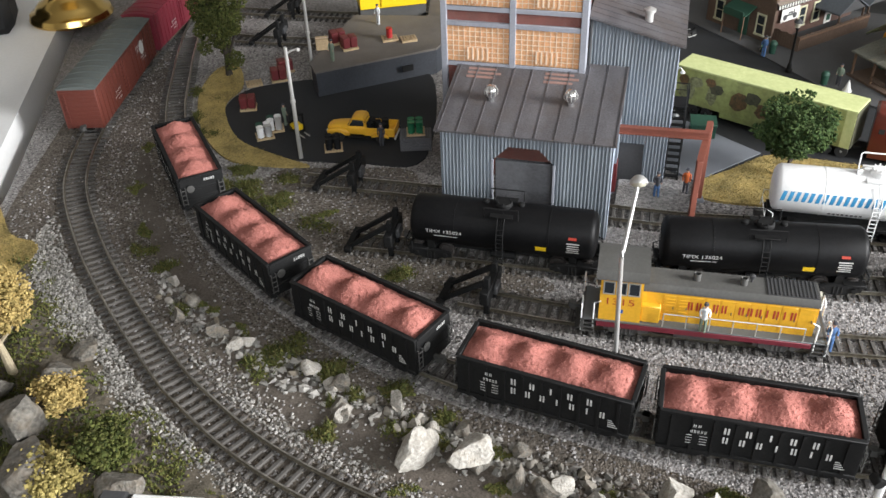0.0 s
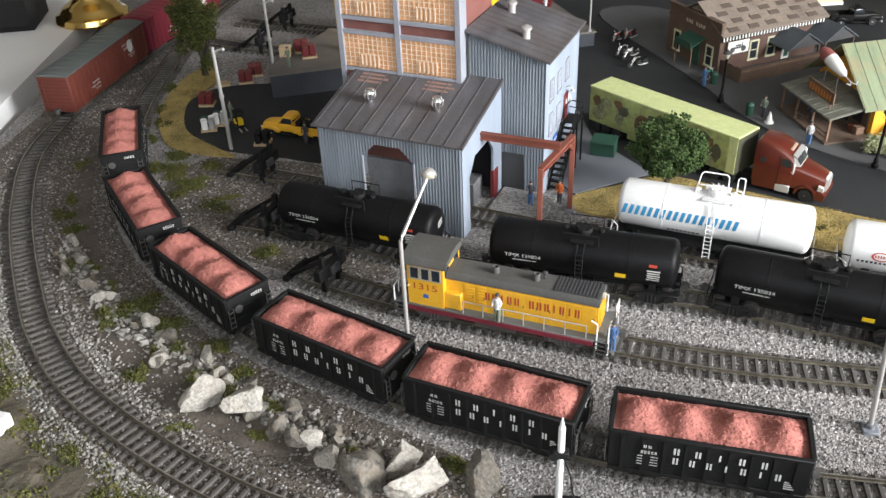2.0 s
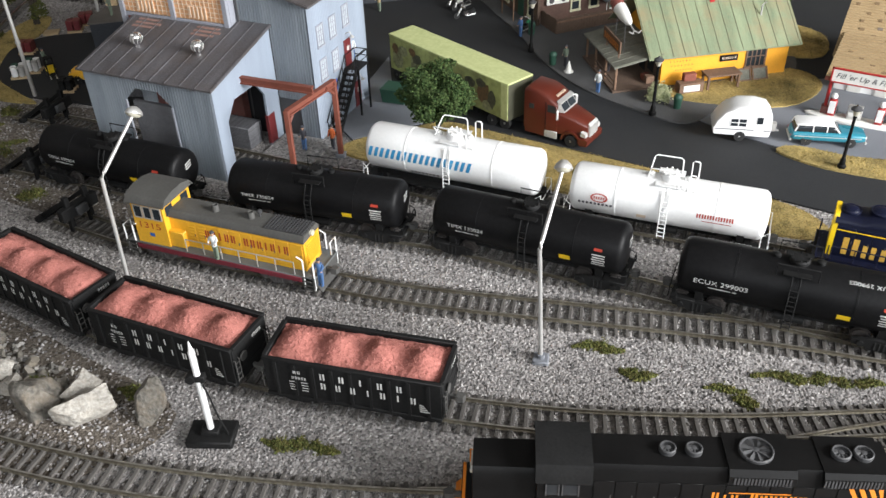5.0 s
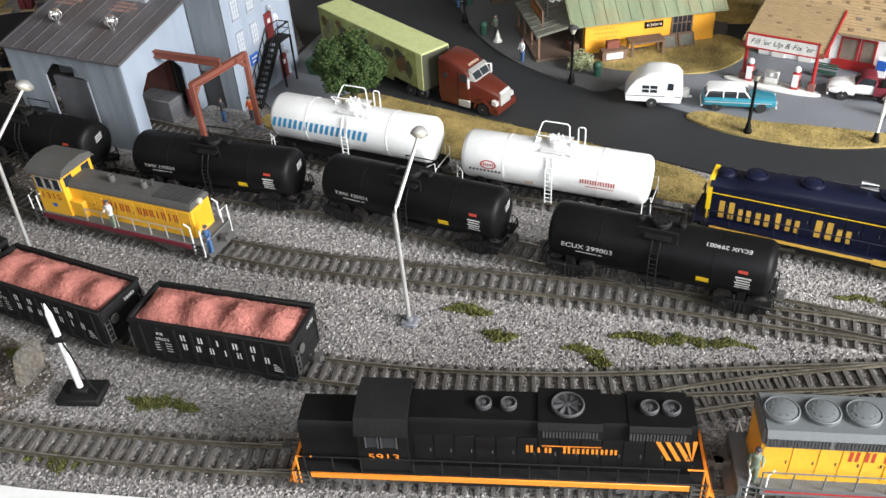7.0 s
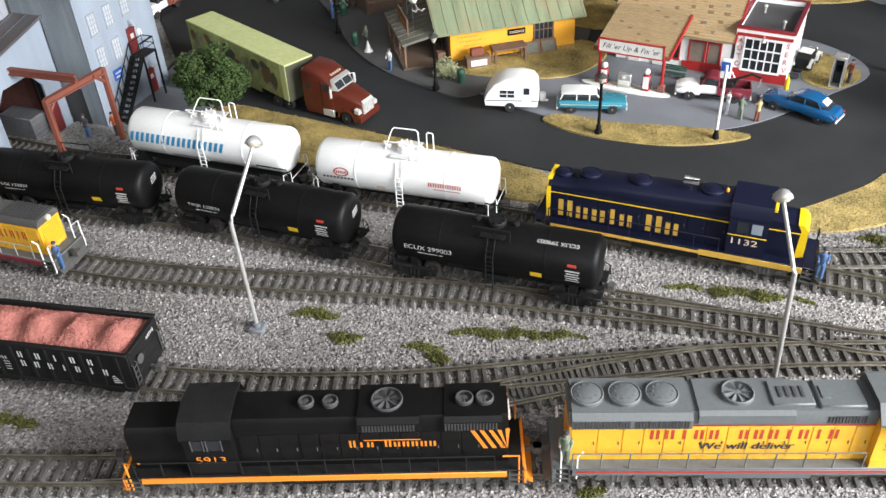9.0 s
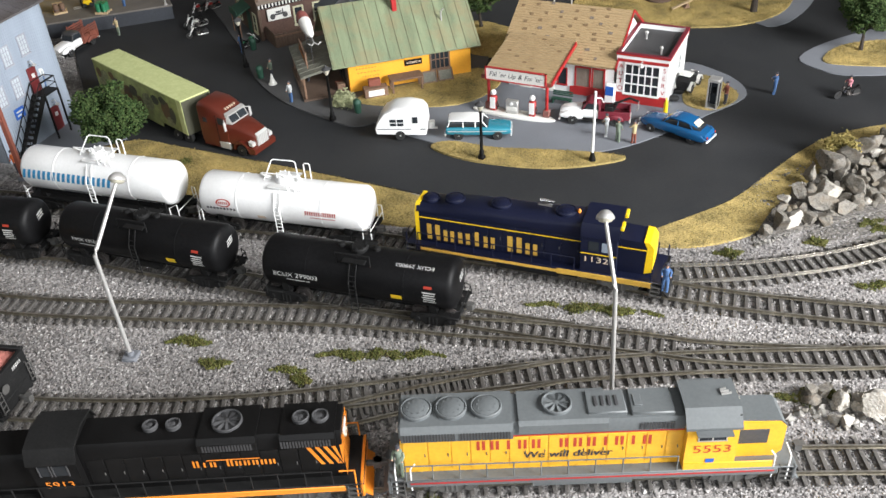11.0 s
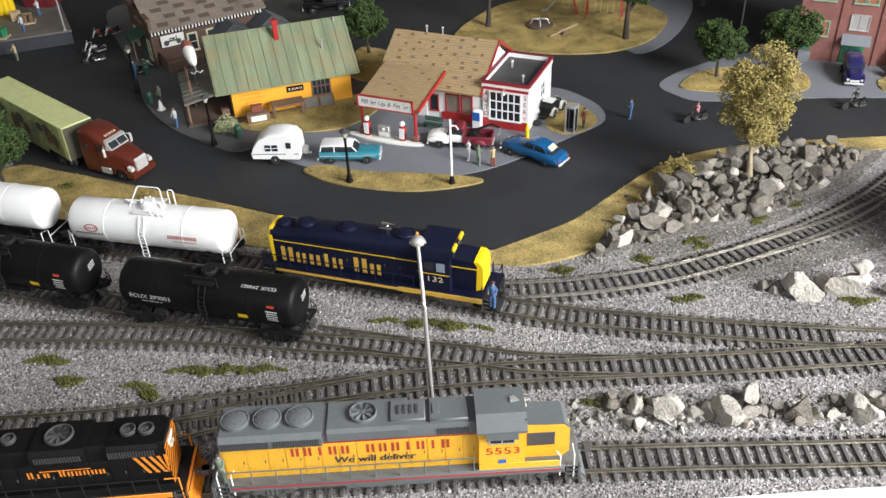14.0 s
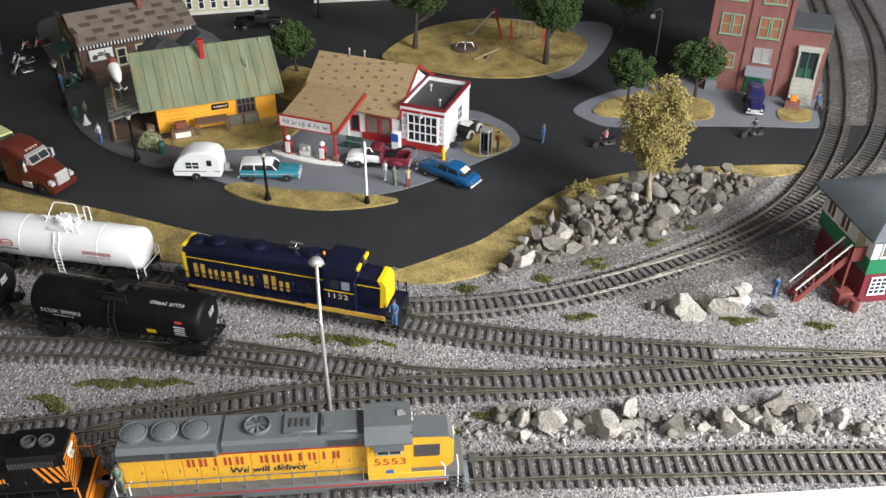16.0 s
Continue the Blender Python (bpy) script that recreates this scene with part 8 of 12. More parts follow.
def filling_station():
    t = thing("filling_station", "white and red filling station with tan shingle roof and garage", "building", 0.751, 0.807, 0.0024, -20)
    # garage
    W, D, H = 48, 78, 49
    g = Geo().box(0, W, 0, D, 0, H - 6, 0.3)
    part("garage_wall", g, "whitep", t, "white garage wall")
    g = Geo()
    g.box(-0.8, W + 0.8, -0.8, 1.6, H - 7, H, 0.2)
    g.box(-0.8, W + 0.8, D - 1.6, D + 0.8, H - 7, H, 0.2)
    g.box(-0.8, 1.6, 1.6, D - 1.6, H - 7, H, 0.2)
    g.box(W - 1.6, W + 0.8, 1.6, D - 1.6, H - 7, H, 0.2)
    part("parapet", g, "whitep", t)
    part("coping", Geo().box(-1.3, W + 1.3, -1.5, 2.0, H, H + 0.8, 0.1).box(W - 2, W + 1.4, 2.0, D + 1, H, H + 0.8, 0.1).box(-1.3, 2, 2.0, D + 1, H, H + 0.8, 0.1).box(2, W - 2, D - 2, D + 1, H, H + 0.8, 0.1), "maroon", t, "dark red parapet coping")
    g = Geo()
    g.box(-1.2, W + 1.2, -1.4, -0.6, H - 1.8, H + 0.2, 0.1)
    g.box(W + 0.6, W + 1.4, -1, D, H - 1.8, H + 0.2, 0.1)
    g.box(-1.2, -0.4, -1, D, H - 1.8, H + 0.2, 0.1)
    g.box(0, W, -0.9, -0.3, 41, 44, 0.1)
    g.box(0, W, -0.9, -0.3, 0, 10, 0.1)
    part("red_trim", g, "red", t, "red painted trim")
    part("garage_roof", Geo().box(1.5, W - 1.5, 1.5, D - 1.5, H - 6, H - 4.5, 0), "darkgrey", t, "flat dark roof")
    for x, y in ((14, 50), (36, 18)):
        part("roof_vent", Geo().cyl((x, y, H - 5), (x, y, H + 1), 1.0, 8).ball((x, y, H + 2), 1.8), "silver", t)
    door = framed_window(t, (8.6, -0.5, 10.5), (1, 0, 0), 31, 28.5, 5, 3, "carglass", "whitep", 1.1, 1.4, 0.9)
    for x, s, in ((4, "AUTO"), (44.4, "SERV")):
        g = Geo()
        for k, ch in enumerate(s):
            words(g, ch, (x, -0.75, 34.5 - 7.4 * k), (1, 0, 0), (0, 0, 1), 4.4)
        part("wall_word", g, "red", t, "red upright lettering", smooth=False)
    framed_window(t, (W + 0.1, 40, 20), (0, 1, 0), 12, 14, 2, 2, "carglass", "whitep", 0.8, 1.0)
    part("door_lamp", Geo().tube([(24, -0.6, 42), (24, -5, 45), (24, -7, 43)], 0.5, 6).lathe((24, -7, 40.5), [(2.6, 0), (0.8, 2.4)], 12), "silver", t)
    # office with gabled roof
    x0, x1, ze, zr = -116, -3, 35, 70
    part("office_wall", Geo().box(x0 + 6, x1, 2, 96, 0, ze, 0.3), "whitep", t)
    for x in (x1, x0 + 6):
        part("gable", Geo().prism([(2, ze), (96, ze), (49, zr - 2)], "x", x - 0.6, x + 0.6), "whitep", t)
    g = Geo().prism([(-7, ze - 1), (49, zr), (105, ze - 1), (105, ze + 0.6), (49, zr + 1.6), (-7, ze + 0.6)], "x", x0, x1 + 3)
    r = part("roof", g, "shingle", t, "tan shingle roof with darker patches")
    # courses of shingles, each a thin lapped step
    n = 22
    sl = (zr - ze + 1) / 56
    for k in range(n):
        y = -7 + 56 * k / n
        z = ze + 0.6 + (y + 7) * sl
        g = Geo().prism([(y - 0.4, z - 0.1), (y + 56 / n, z + 56 / n * sl - 0.05), (y + 56 / n, z + 56 / n * sl + 0.15), (y - 0.4, z + 0.5)], "x", x0 - 0.2, x1 + 3.2)
        part("shingle_course", g, "shingle", r)
    rnd = random.Random(8)
    for k in range(48):
        x, j = x0 + 4 + (x1 - x0 - 12) * ((k * 0.618) % 1), (7 * k + k // 22) % n
        y = -7 + 56 * j / n
        z = ze + 1.1 + (y + 7) * sl
        part("dark_shingle", Geo().prism([(y - 0.5, z), (y + 1.9, z + 2.4 * sl - 0.1), (y + 1.9, z + 2.4 * sl + 0.25), (y - 0.5, z + 0.35)], "x", x, x + rnd.uniform(2.5, 4.5)), "shingletan" if k % 4 else "shinglebrown", r)
    g = Geo()
    for y, z, y2, z2 in ((-8, ze - 1.2, 49, zr), (106, ze - 1.2, 49, zr)):
        g.prism([(y, z), (y2, z2), (y2, z2 + 2.6), (y, z + 2.6)], "x", x1 + 3, x1 + 4.2)
    part("barge_board", g, "red", t, "red barge boards")
    for x in (-80, -62):
        part("roof_pipe", Geo().cyl((x, 49, zr), (x, 49, zr + 8), 0.8, 8).ball((x, 49, zr + 8.5), 1.4), "silver", r)
    framed_window(t, (-40, 1.8, 9), (1, 0, 0), 13, 19, 1, 1, "shinglebrown", "red", 0.8, 1.6)
    framed_window(t, (-23, 1.8, 9), (1, 0, 0), 10, 19, 1, 1, "shinglebrown", "red", 0.8, 1.6)
    part("name_strip", bars(Geo().box(-44, -6, 0.8, 1.7, 31, 34.5, 0), "ABCDEFGHIJ", (-25, 0.6, 31.8), (1, 0, 0), (0, 0, 1), 1.8, 32), "offwhite", t)
    g = Geo()
    bars(g, "MENUS GRILL", (-25, 0.4, 31.8), (1, 0, 0), (0, 0, 1), 1.8, 30)
    part("strip_lettering", g, "redletter", t, "", smooth=False)
    part("base_strip", Geo().box(-46, -4, 0.8, 1.9, 0, 8, 0.1), "red", t)
    for x in (-98, -74):
        part("office_door", Geo().box(x, x + 12, 0.8, 2.2, 0, 26, 0.2), "offwhite", t)
    framed_window(t, (-58, 1.8, 9), (1, 0, 0), 8, 16, 1, 1, "carglass", "red", 0.8, 1.2)
    # canopy over the pumps
    g = Geo().prism([(-60, 36), (14, 49), (14, 50.4), (-60, 37.4)], "x", -112, -44)
    c = part("canopy_roof", g, "shingle", t)
    for k in range(18):
        y = -60 + 74 * k / 18
        z = 37.4 + 13 * k / 18
        part("shingle_course", Geo().prism([(y - 0.3, z - 0.1), (y + 74 / 18, z + 13 / 18 - 0.05), (y + 74 / 18, z + 13 / 18 + 0.15), (y - 0.3, z + 0.6)], "x", -112.2, -43.8), "shingle", c)
        if k % 2 == 0:
            x = -108 + (k * 23.7) % 58
            part("dark_shingle", Geo().prism([(y, z + 0.55), (y + 2.2, z + 0.95), (y + 2.2, z + 1.15), (y, z + 0.8)], "x", x, x + 4), "shingletan", c)
    g = Geo().prism([(-61, 35), (8, 47), (8, 50.6), (-61, 38.6)], "x", -43.8, -42.4)
    part("canopy_end", g, "red", c)
    part("canopy_fascia", Geo().box(-112.5, -43.5, -61.4, -60, 33.6, 37.2, 0.2), "rust", c)
    sb = part("sign_board", Geo().box(-107, -49, -63, -61.5, 34.5, 46, 0.3), "offwhite", c, "long cream sign board with red border")
    g = Geo()
    for q in ((-108, -48, 33.6, 34.8), (-108, -48, 45.6, 46.8)):
        g.box(q[0], q[1], -63.4, -61.2, q[2], q[3], 0.1)
    for q in ((-108, -106.6), (-49.4, -48)):
        g.box(q[0], q[1], -63.4, -61.2, 33.6, 46.8, 0.1)
    part("sign_border", g, "red", sb)
    g = words(Geo(), "Fill 'er Up & Fix 'er", (-78, -63.15, 38.2), (1, 0, 0), (0.28, 0, 1), 4.8, 51)
    part("sign_lettering", g, "darkletter", sb, "dark script lettering", smooth=False)
    for x in (-107, -49):
        p = part("canopy_post", Geo().cyl((x, -57, 0), (x, -57, 36), 1.5, 12), "red", t, "red canopy post")
        part("post_foot", Geo().box(x - 3, x + 3, -60, -54, 0, 9, 0.4), "brick", p)
    i = thing("pump_island", "pale concrete pump island", "kerb", 0.751, 0.807, 0.0024, -20)
    part("kerb", Geo().lathe((0, 0, 0), [(9, 0), (9, 1.6), (8.2, 2.2), (0.2, 2.2)], 24), "offwhite", i)
    i.children[0].matrix_basis = Matrix.Translation((-0.081, -0.060, 0)) @ Matrix.Diagonal((4.6, 0.9, 1, 1))
    for k, x in enumerate((-101, -62)):
        g = Geo()
        p = thing("petrol_pump", "white and red round-headed petrol pump", "petrol pump", 0.751 + 0.001 * (x * 0.94 - 60 * 0.342), 0.807 + 0.001 * (-x * 0.342 - 60 * 0.94), 0.0046, -20, "petrol pumps")
        part("body", g.box(-3.2, 3.2, -2.4, 2.4, 0, 15, 0.7), "red", p)
        part("face", Geo().box(-2.6, 2.6, -2.9, -2.2, 2.5, 14, 0.3), "whitep", p)
        part("globe", Geo().ball((0, 0, 18), 2.9), "whitep", p, "white round globe")
        part("hose", Geo().tube([(3.3, 0, 10), (5.2, -1, 6), (4.6, -2, 3), (3.4, -2, 9)], 0.4, 6), "rubber", p)
    x = -82
    p = thing("oil_rack", "pale grey oil cabinet on the pump island", "cabinet", 0.751 + 0.001 * (x * 0.94 - 60 * 0.342), 0.807 + 0.001 * (-x * 0.342 - 60 * 0.94), 0.0046, -20)
    part("cabinet", Geo().box(-6, 6, -2.4, 2.4, 0, 13, 0.5), "silver", p)
    part("shelf", Geo().box(-5, 5, -3.0, -2.2, 3, 7, 0.2), "offwhite", p)
    part("gauge", Geo().cyl((0, -2.3, 10), (0, -3.0, 10), 1.6, 12), "whitep", p)
    for x, m, l in ((-2, "signblue", "blue and white vending machine"), ):
        v = thing("vending_machine", l, "vending machine", 0.751 + 0.001 * (x * 0.94 - 4 * 0.342) - 0.002, 0.807 + 0.001 * (-x * 0.342 - 5 * 0.94), 0.0024, -20)
        part("body", Geo().box(-4.5, 4.5, -4, 3, 0, 19, 0.6), "whitep", v)
        part("front", Geo().box(-4.0, 4.0, -4.5, -3.9, 9, 18, 0.2), m, v)
    b = thing("garden_bench", "dark green slatted bench before the office", "bench", 0.700, 0.802, 0.0024, -20)
    for k in range(3):
        part("slat", Geo().box(-10, 10, -3 + 2 * k, -1.6 + 2 * k, 4.5, 5.3, 0.1), "darkgreen", b)
        part("slat", Geo().box(-10, 10, 3.4, 4.0, 6.5 + 1.8 * k, 7.8 + 1.8 * k, 0.1), "darkgreen", b)
    for x in (-8.5, 8.5):
        part("leg", Geo().box(x - 0.6, x + 0.6, -3, 4.2, 0, 4.5, 0.1), "darkgreen", b)


filling_station()


def far_houses():
    """Cream houses at the far side of the street."""
    for x, y, r, w, h in ((0.420, 1.205, 14, 120, 74), (0.600, 1.265, 10, 150, 70)):
        t = thing("town_house", "cream clapboard town house with white sash windows", "building", x, y, 0.0016, r, "cream town houses")
        part("wall", Geo().box(0, w, 0, 60, 0, h, 0.3), "cream", t)
        part("roof", Geo().box(-4, w + 4, -5, 64, h, h + 4, 0.6), "shinglebrown", t)
        for k in range(int(w / 17)):
            for z in (9, 42):
                framed_window(t, (6 + 17 * k, -0.2, z), (1, 0, 0), 6, 18, 1, 2, "carglass", "whitep", 0.7, 1.3)
        part("plinth", Geo().box(-1, w + 1, -1.5, 0.5, 0, 4, 0.2), "offwhite", t)
    t = thing("storage_shed", "dark red boarded shed standing on the loading dock", "shed", 0.124, 1.140, 0.020, -4)
    part("wall", Geo().box(0, 40, 0, 34, 0, 52, 0.3), "doorred", t)
    part("roof", Geo().box(-3, 43, -4, 37, 52, 55, 0.6), "ironroof", t)
    part("door", Geo().box(12, 28, -1.0, 0.4, 0, 30, 0.2), "maroon", t)
    for x in (3, 8, 32, 36):
        part("batten", Geo().box(x - 0.6, x + 0.6, -0.8, 0.3, 0, 51, 0.1), "maroon", t)
    t = thing("flatcar_box", "bright yellow boxcar end standing at the dock", "wagon", -0.055, 1.045, 0.0, 14)
    part("body", Geo().box(-36, 40, -17, 17, 30, 72, 0.4), "brightyellow", t)
    part("underframe", Geo().box(-36, 40, -12, 12, 4, 30, 0.4), "under", t)
    part("door", Geo().box(-12, 16, -18.4, -16.8, 32, 70, 0.2), "brightyellow", t)
    part("emblem", bars(Geo(), "UPP4S", (26, -17.2, 40), (1, 0, 0), (0, 0, 1), 5, 18), "signblue", t, smooth=False)


far_houses()


# ---------------------------------------------------------------- lamps, posts, buffer stops
def yard_lamp(x, y, mid, head, group="yard lamps"):
    """Bent silver yard lamp: base, pole leaning to a knee, and a dish head."""
    t = thing("yard_lamp", "silver bent-pole yard lamp on a small concrete foot", "lamp post", x, y, 0, 0, group)
    m, h = [1000 * (a - b) for a, b in zip(mid, (x, y, 0))], [1000 * (a - b) for a, b in zip(head, (x, y, 0))]
    k = [m[i] + (h[i] - m[i]) * 0.08 for i in range(3)]
    j = [m[i] * 0.94 for i in range(3)]
    part("pole", Geo().tube([(0, 0, 2), tuple(v * 0.5 for v in m), tuple(j), tuple(m), tuple(k), tuple((a + b) / 2 for a, b in zip(k, h)), tuple(h)], 1.45, 10, 1.1), "silver", t)
    part("foot", Geo().box(-5, 5, -5, 5, -1, 2.4, 0.8).cyl((0, 0, 2), (0, 0, 5), 2.4, 12), "concrete", t, "small grey concrete foot")
    g = Geo().lathe((0, 0, 0), [(1.2, 4), (2.6, 3.4), (4.6, 1.4), (5.4, -0.6), (5.2, -1.4), (0.3, -1.2)], 18)
    d = part("lamp_head", g, "silver", t)
    d.matrix_basis = Matrix.Translation(Vector(h) * 0.001) @ Matrix.Rotation(radians(-38), 4, "X") @ Matrix.Diagonal((1, 1.25, 1, 1))
    part("lens", Geo().lathe((0, 0, -1.4), [(4.4, 0), (3.6, -1.2), (1.6, -1.9), (0.2, -2.0)], 16), "lens", d)


yard_lamp(0.130, 0.463, (0.128, 0.470, 0.086), (0.140, 0.505, 0.115))
yard_lamp(0.412, 0.437, (0.408, 0.442, 0.079), (0.417, 0.478, 0.112))
yard_lamp(0.721, 0.408, (0.719, 0.413, 0.080), (0.714, 0.445, 0.107))


def street_lamp(x, y, h=56):
    t = thing("street_lamp", "black street lamp post with a grey lantern", "lamp post", x, y, 0.0025, 0, "black street lamps")
    part("post", Geo().lathe((0, 0, 0), [(3.4, 0), (3.4, 3), (2.4, 4), (2.2, 8), (1.4, 9.5), (1.15, h - 12), (1.6, h - 11), (1.6, h - 10), (0.9, h - 9.5)], 14), "black", t)
    part("lantern", Geo().lathe((0, 0, h - 9.5), [(1.4, 0), (3.6, 5), (3.8, 5.4)], 12), "lens", t, "grey lantern glass")
    part("cap", Geo().lathe((0, 0, h - 4.2), [(4.4, 0), (4.4, 0.8), (2.4, 2.2), (0.8, 3), (0.5, 4.2)], 12), "darkgrey", t)


street_lamp(0.482, 0.770)
street_lamp(0.629, 0.694)
street_lamp(0.360, 0.899)
street_lamp(0.615, 1.20, 60)


def post_with_arm(x, y, h):
    t = thing("yard_pole", "grey metal pole with a short side arm", "pole", x, y, 0.0014, 0, "grey poles")
    part("pole", Geo().cyl((0, 0, 0), (0, 0, h), 2.0, 12, 1.5).lathe((0, 0, h * 0.52), [(2.4, 0), (2.4, 2.5), (1.6, 3)], 12), "silver", t)
    part("arm", Geo().tube([(0, 0, h - 6), (4, 0, h - 3), (9, 0, h - 1.6)], 0.9, 8).ball((10, 0, h - 2), 1.8), "silver", t)


post_with_arm(-0.110, 0.737, 103)
post_with_arm(-0.124, 0.900, 96)
t = thing("corner_lamp", "slim silver lamp with a small white lamp head", "lamp post", 1.072, 1.07, 0.0016)
part("post", Geo().cyl((0, 0, 0), (0, 0, 60), 1.1, 10, 0.8).tube([(0, 0, 58), (-3, 0, 62), (-9, 0, 60), (-11, 0, 55)], 0.7, 6), "silver", t)
part("lamp_head", Geo().ball((-11, 0, 52), 3.4, 12, 8), "whitep", t)
t = thing("sign_post", "white post with a hanging sign frame on the grass island", "post", 0.7235, 0.690, 0.0034)
part("post", Geo().cyl((0, 0, 0), (0, 0, 64), 1.3, 10, 1.1), "whitep", t)
part("foot", Geo().lathe((0, 0, 0), [(3.2, 0), (2.8, 2), (2.0, 5), (1.4, 8)], 12), "black", t)
part("bracket", Geo().tube([(0, 0, 58), (5, 0, 58), (7, 0, 54)], 0.6, 6), "whitep", t)


def signal_post(x, y):
    t = thing("crossing_signal", "white signal post on a black rectangular base", "signal", x, y, 0, 8)
    part("base", Geo().box(-13, 13, -9, 9, 0, 5, 0.8), "blackmatt", t)
    part("socket", Geo().box(-5, 5, -4, 4, 5, 8, 0.6), "blackmatt", t)
    part("post", Geo().cyl((0, 0, 6), (0, 0, 64), 1.9, 14, 1.8).lathe((0, 0, 63), [(1.8, 0), (1.2, 3), (0.3, 8)], 12), "whitep", t)
    part("bracket", Geo().box(-4, 4, -2.4, 2.4, 44, 48, 0.4).cyl((-3.5, -3, 46), (-3.5, 3, 46), 2.6, 12), "blackmatt", t)
    part("cable", Geo().tube([(1.5, -1, 44), (5, -3, 34), (7, -3, 20), (10, -2, 5)], 0.5, 6), "blackmatt", t)


signal_post(0.238, 0.347)


def buffer_stop(track, s):
    x, y, r = on_track(track, s)
    t = thing("buffer_stop", "black timber buffer stop at the end of a siding", "buffer stop", x, y, 0, r, "buffer stops")
    part("beam", Geo().box(4, 10, -17, 17, 12, 22, 0.6), "blackmatt", t)
    for w in (-1, 1):
        part("upright", Geo().box(5, 9, w * 9 - 2, w * 9 + 2, 0, 30, 0.4), "blackmatt", t)
        part("brace", Geo().prism([(-30, 3), (-25, 3), (6, 24), (6, 28)], "y", w * 9 - 1.6, w * 9 + 1.6), "blackmatt", t)
    part("cross_beam", Geo().box(-28, -23, -15, 15, 2.2, 6, 0.4), "blackmatt", t)
    part("pad", Geo().box(10, 13, -5, 5, 13, 20, 0.6), "darkgrey", t)


buffer_stop("station", 0.040)
buffer_stop("tanks", 0.022)
buffer_stop("switcher", 0.014)
buffer_stop("yard", 0.080)
buffer_stop("back", 0.070)


# ---------------------------------------------------------------- road vehicles
def wheels(t, xs, y, r, w=3.0, rim="plated"):
    ty = Geo().lathe((0, 0, 0), [(r * 0.6, -w / 2), (r * 0.95, -w / 2), (r, -w * 0.3), (r, w * 0.3), (r * 0.95, w / 2), (r * 0.6, w / 2)], 20, "y")
    rm = Geo().lathe((0, 0, 0), [(0.2, -w * 0.46), (r * 0.62, -w * 0.46), (r * 0.62, w * 0.40), (r * 0.45, w * 0.36), (r * 0.2, w * 0.5), (0.2, w * 0.5)], 16, "y")
    a, b = mesh_of("tyre", ty, "rubber"), mesh_of("rim", rm, rim)
    for x in xs:
        for s in (-1, 1):
            e = new("wheel", a)
            e.parent = t
            e.matrix_basis = mm(x, s * y, r, 0 if s > 0 else 180)
            piece("rim", b, e, Matrix.Identity(4))


def shell(prof, half, tuck=0.86, zmid=None):
    """A car body lofted across its width from a side profile (x, z), drawn in towards its flanks."""
    g = Geo()
    zs = [p[1] for p in prof]
    lo, hi = min(zs), max(zs)
    cx = (min(p[0] for p in prof) + max(p[0] for p in prof)) / 2

    def ring(y, k, dz):
        return [(cx + (p[0] - cx) * k, y, p[1] - dz * ((p[1] - lo) / (hi - lo)) ** 2) for p in prof]
    g.loft([ring(-half, 0.965, 1.0), ring(-half * 0.93, 0.99, 0.35), ring(-half * 0.6, 1, 0), ring(half * 0.6, 1, 0), ring(half * 0.93, 0.99, 0.35), ring(half, 0.965, 1.0)])
    return g


def bumper_set(t, xf, xr, half, z=4.5):
    for x, s in ((xf, 1), (xr, -1)):
        part("bumper", Geo().box(x - 0.8, x + 0.8, -half, half, z - 1, z + 1, 0.5), "plated", t)
    for w in (-1, 1):
        part("headlight", Geo().lathe((xf - 0.4, w * half * 0.72, z + 4), [(1.5, 0), (1.4, 0.8), (0.2, 1.0)], 12, "x"), "plated", t)
        part("tail_light", Geo().box(xr - 0.1, xr + 0.7, w * half * 0.78 - 0.8, w * half * 0.78 + 0.8, z + 2.6, z + 4.6, 0.2), "red", t)
    part("grille", Geo().box(xf - 0.6, xf + 0.1, -half * 0.5, half * 0.5, z + 1.4, z + 4.2, 0.3), "plated", t)


def rounded(rows, p=0.55, n=20):
    """A body lofted along its length; rows: (x, half width, lowest, highest), with rounded sections."""
    def ring(x, w, lo, hi):
        out = []
        for k in range(n):
            a = 2 * math.pi * (k + 0.5) / n
            c, d = math.cos(a), math.sin(a)
            out.append((x, w * math.copysign(abs(c) ** p, c), (lo + hi) / 2 + (hi - lo) / 2 * math.copysign(abs(d) ** p, d)))
        return out
    return Geo().loft([ring(*r) for r in rows])


def greenhouse(t, rows, roof_rows, roof_m, pillars, foot, top):
    """Dark glazing under a painted roof, with pillars between the panes."""
    part("window_glass", rounded(rows, 0.45), "carglass", t, "dark car windows")
    part("roof", rounded(roof_rows, 0.6), roof_m, t)
    for x0, w0, x1, w1 in pillars:
        for sd in (-1, 1):
            part("pillar", Geo().tube([(x0, sd * w0, foot), (x1, sd * w1, top)], 0.6, 6), roof_m, t)


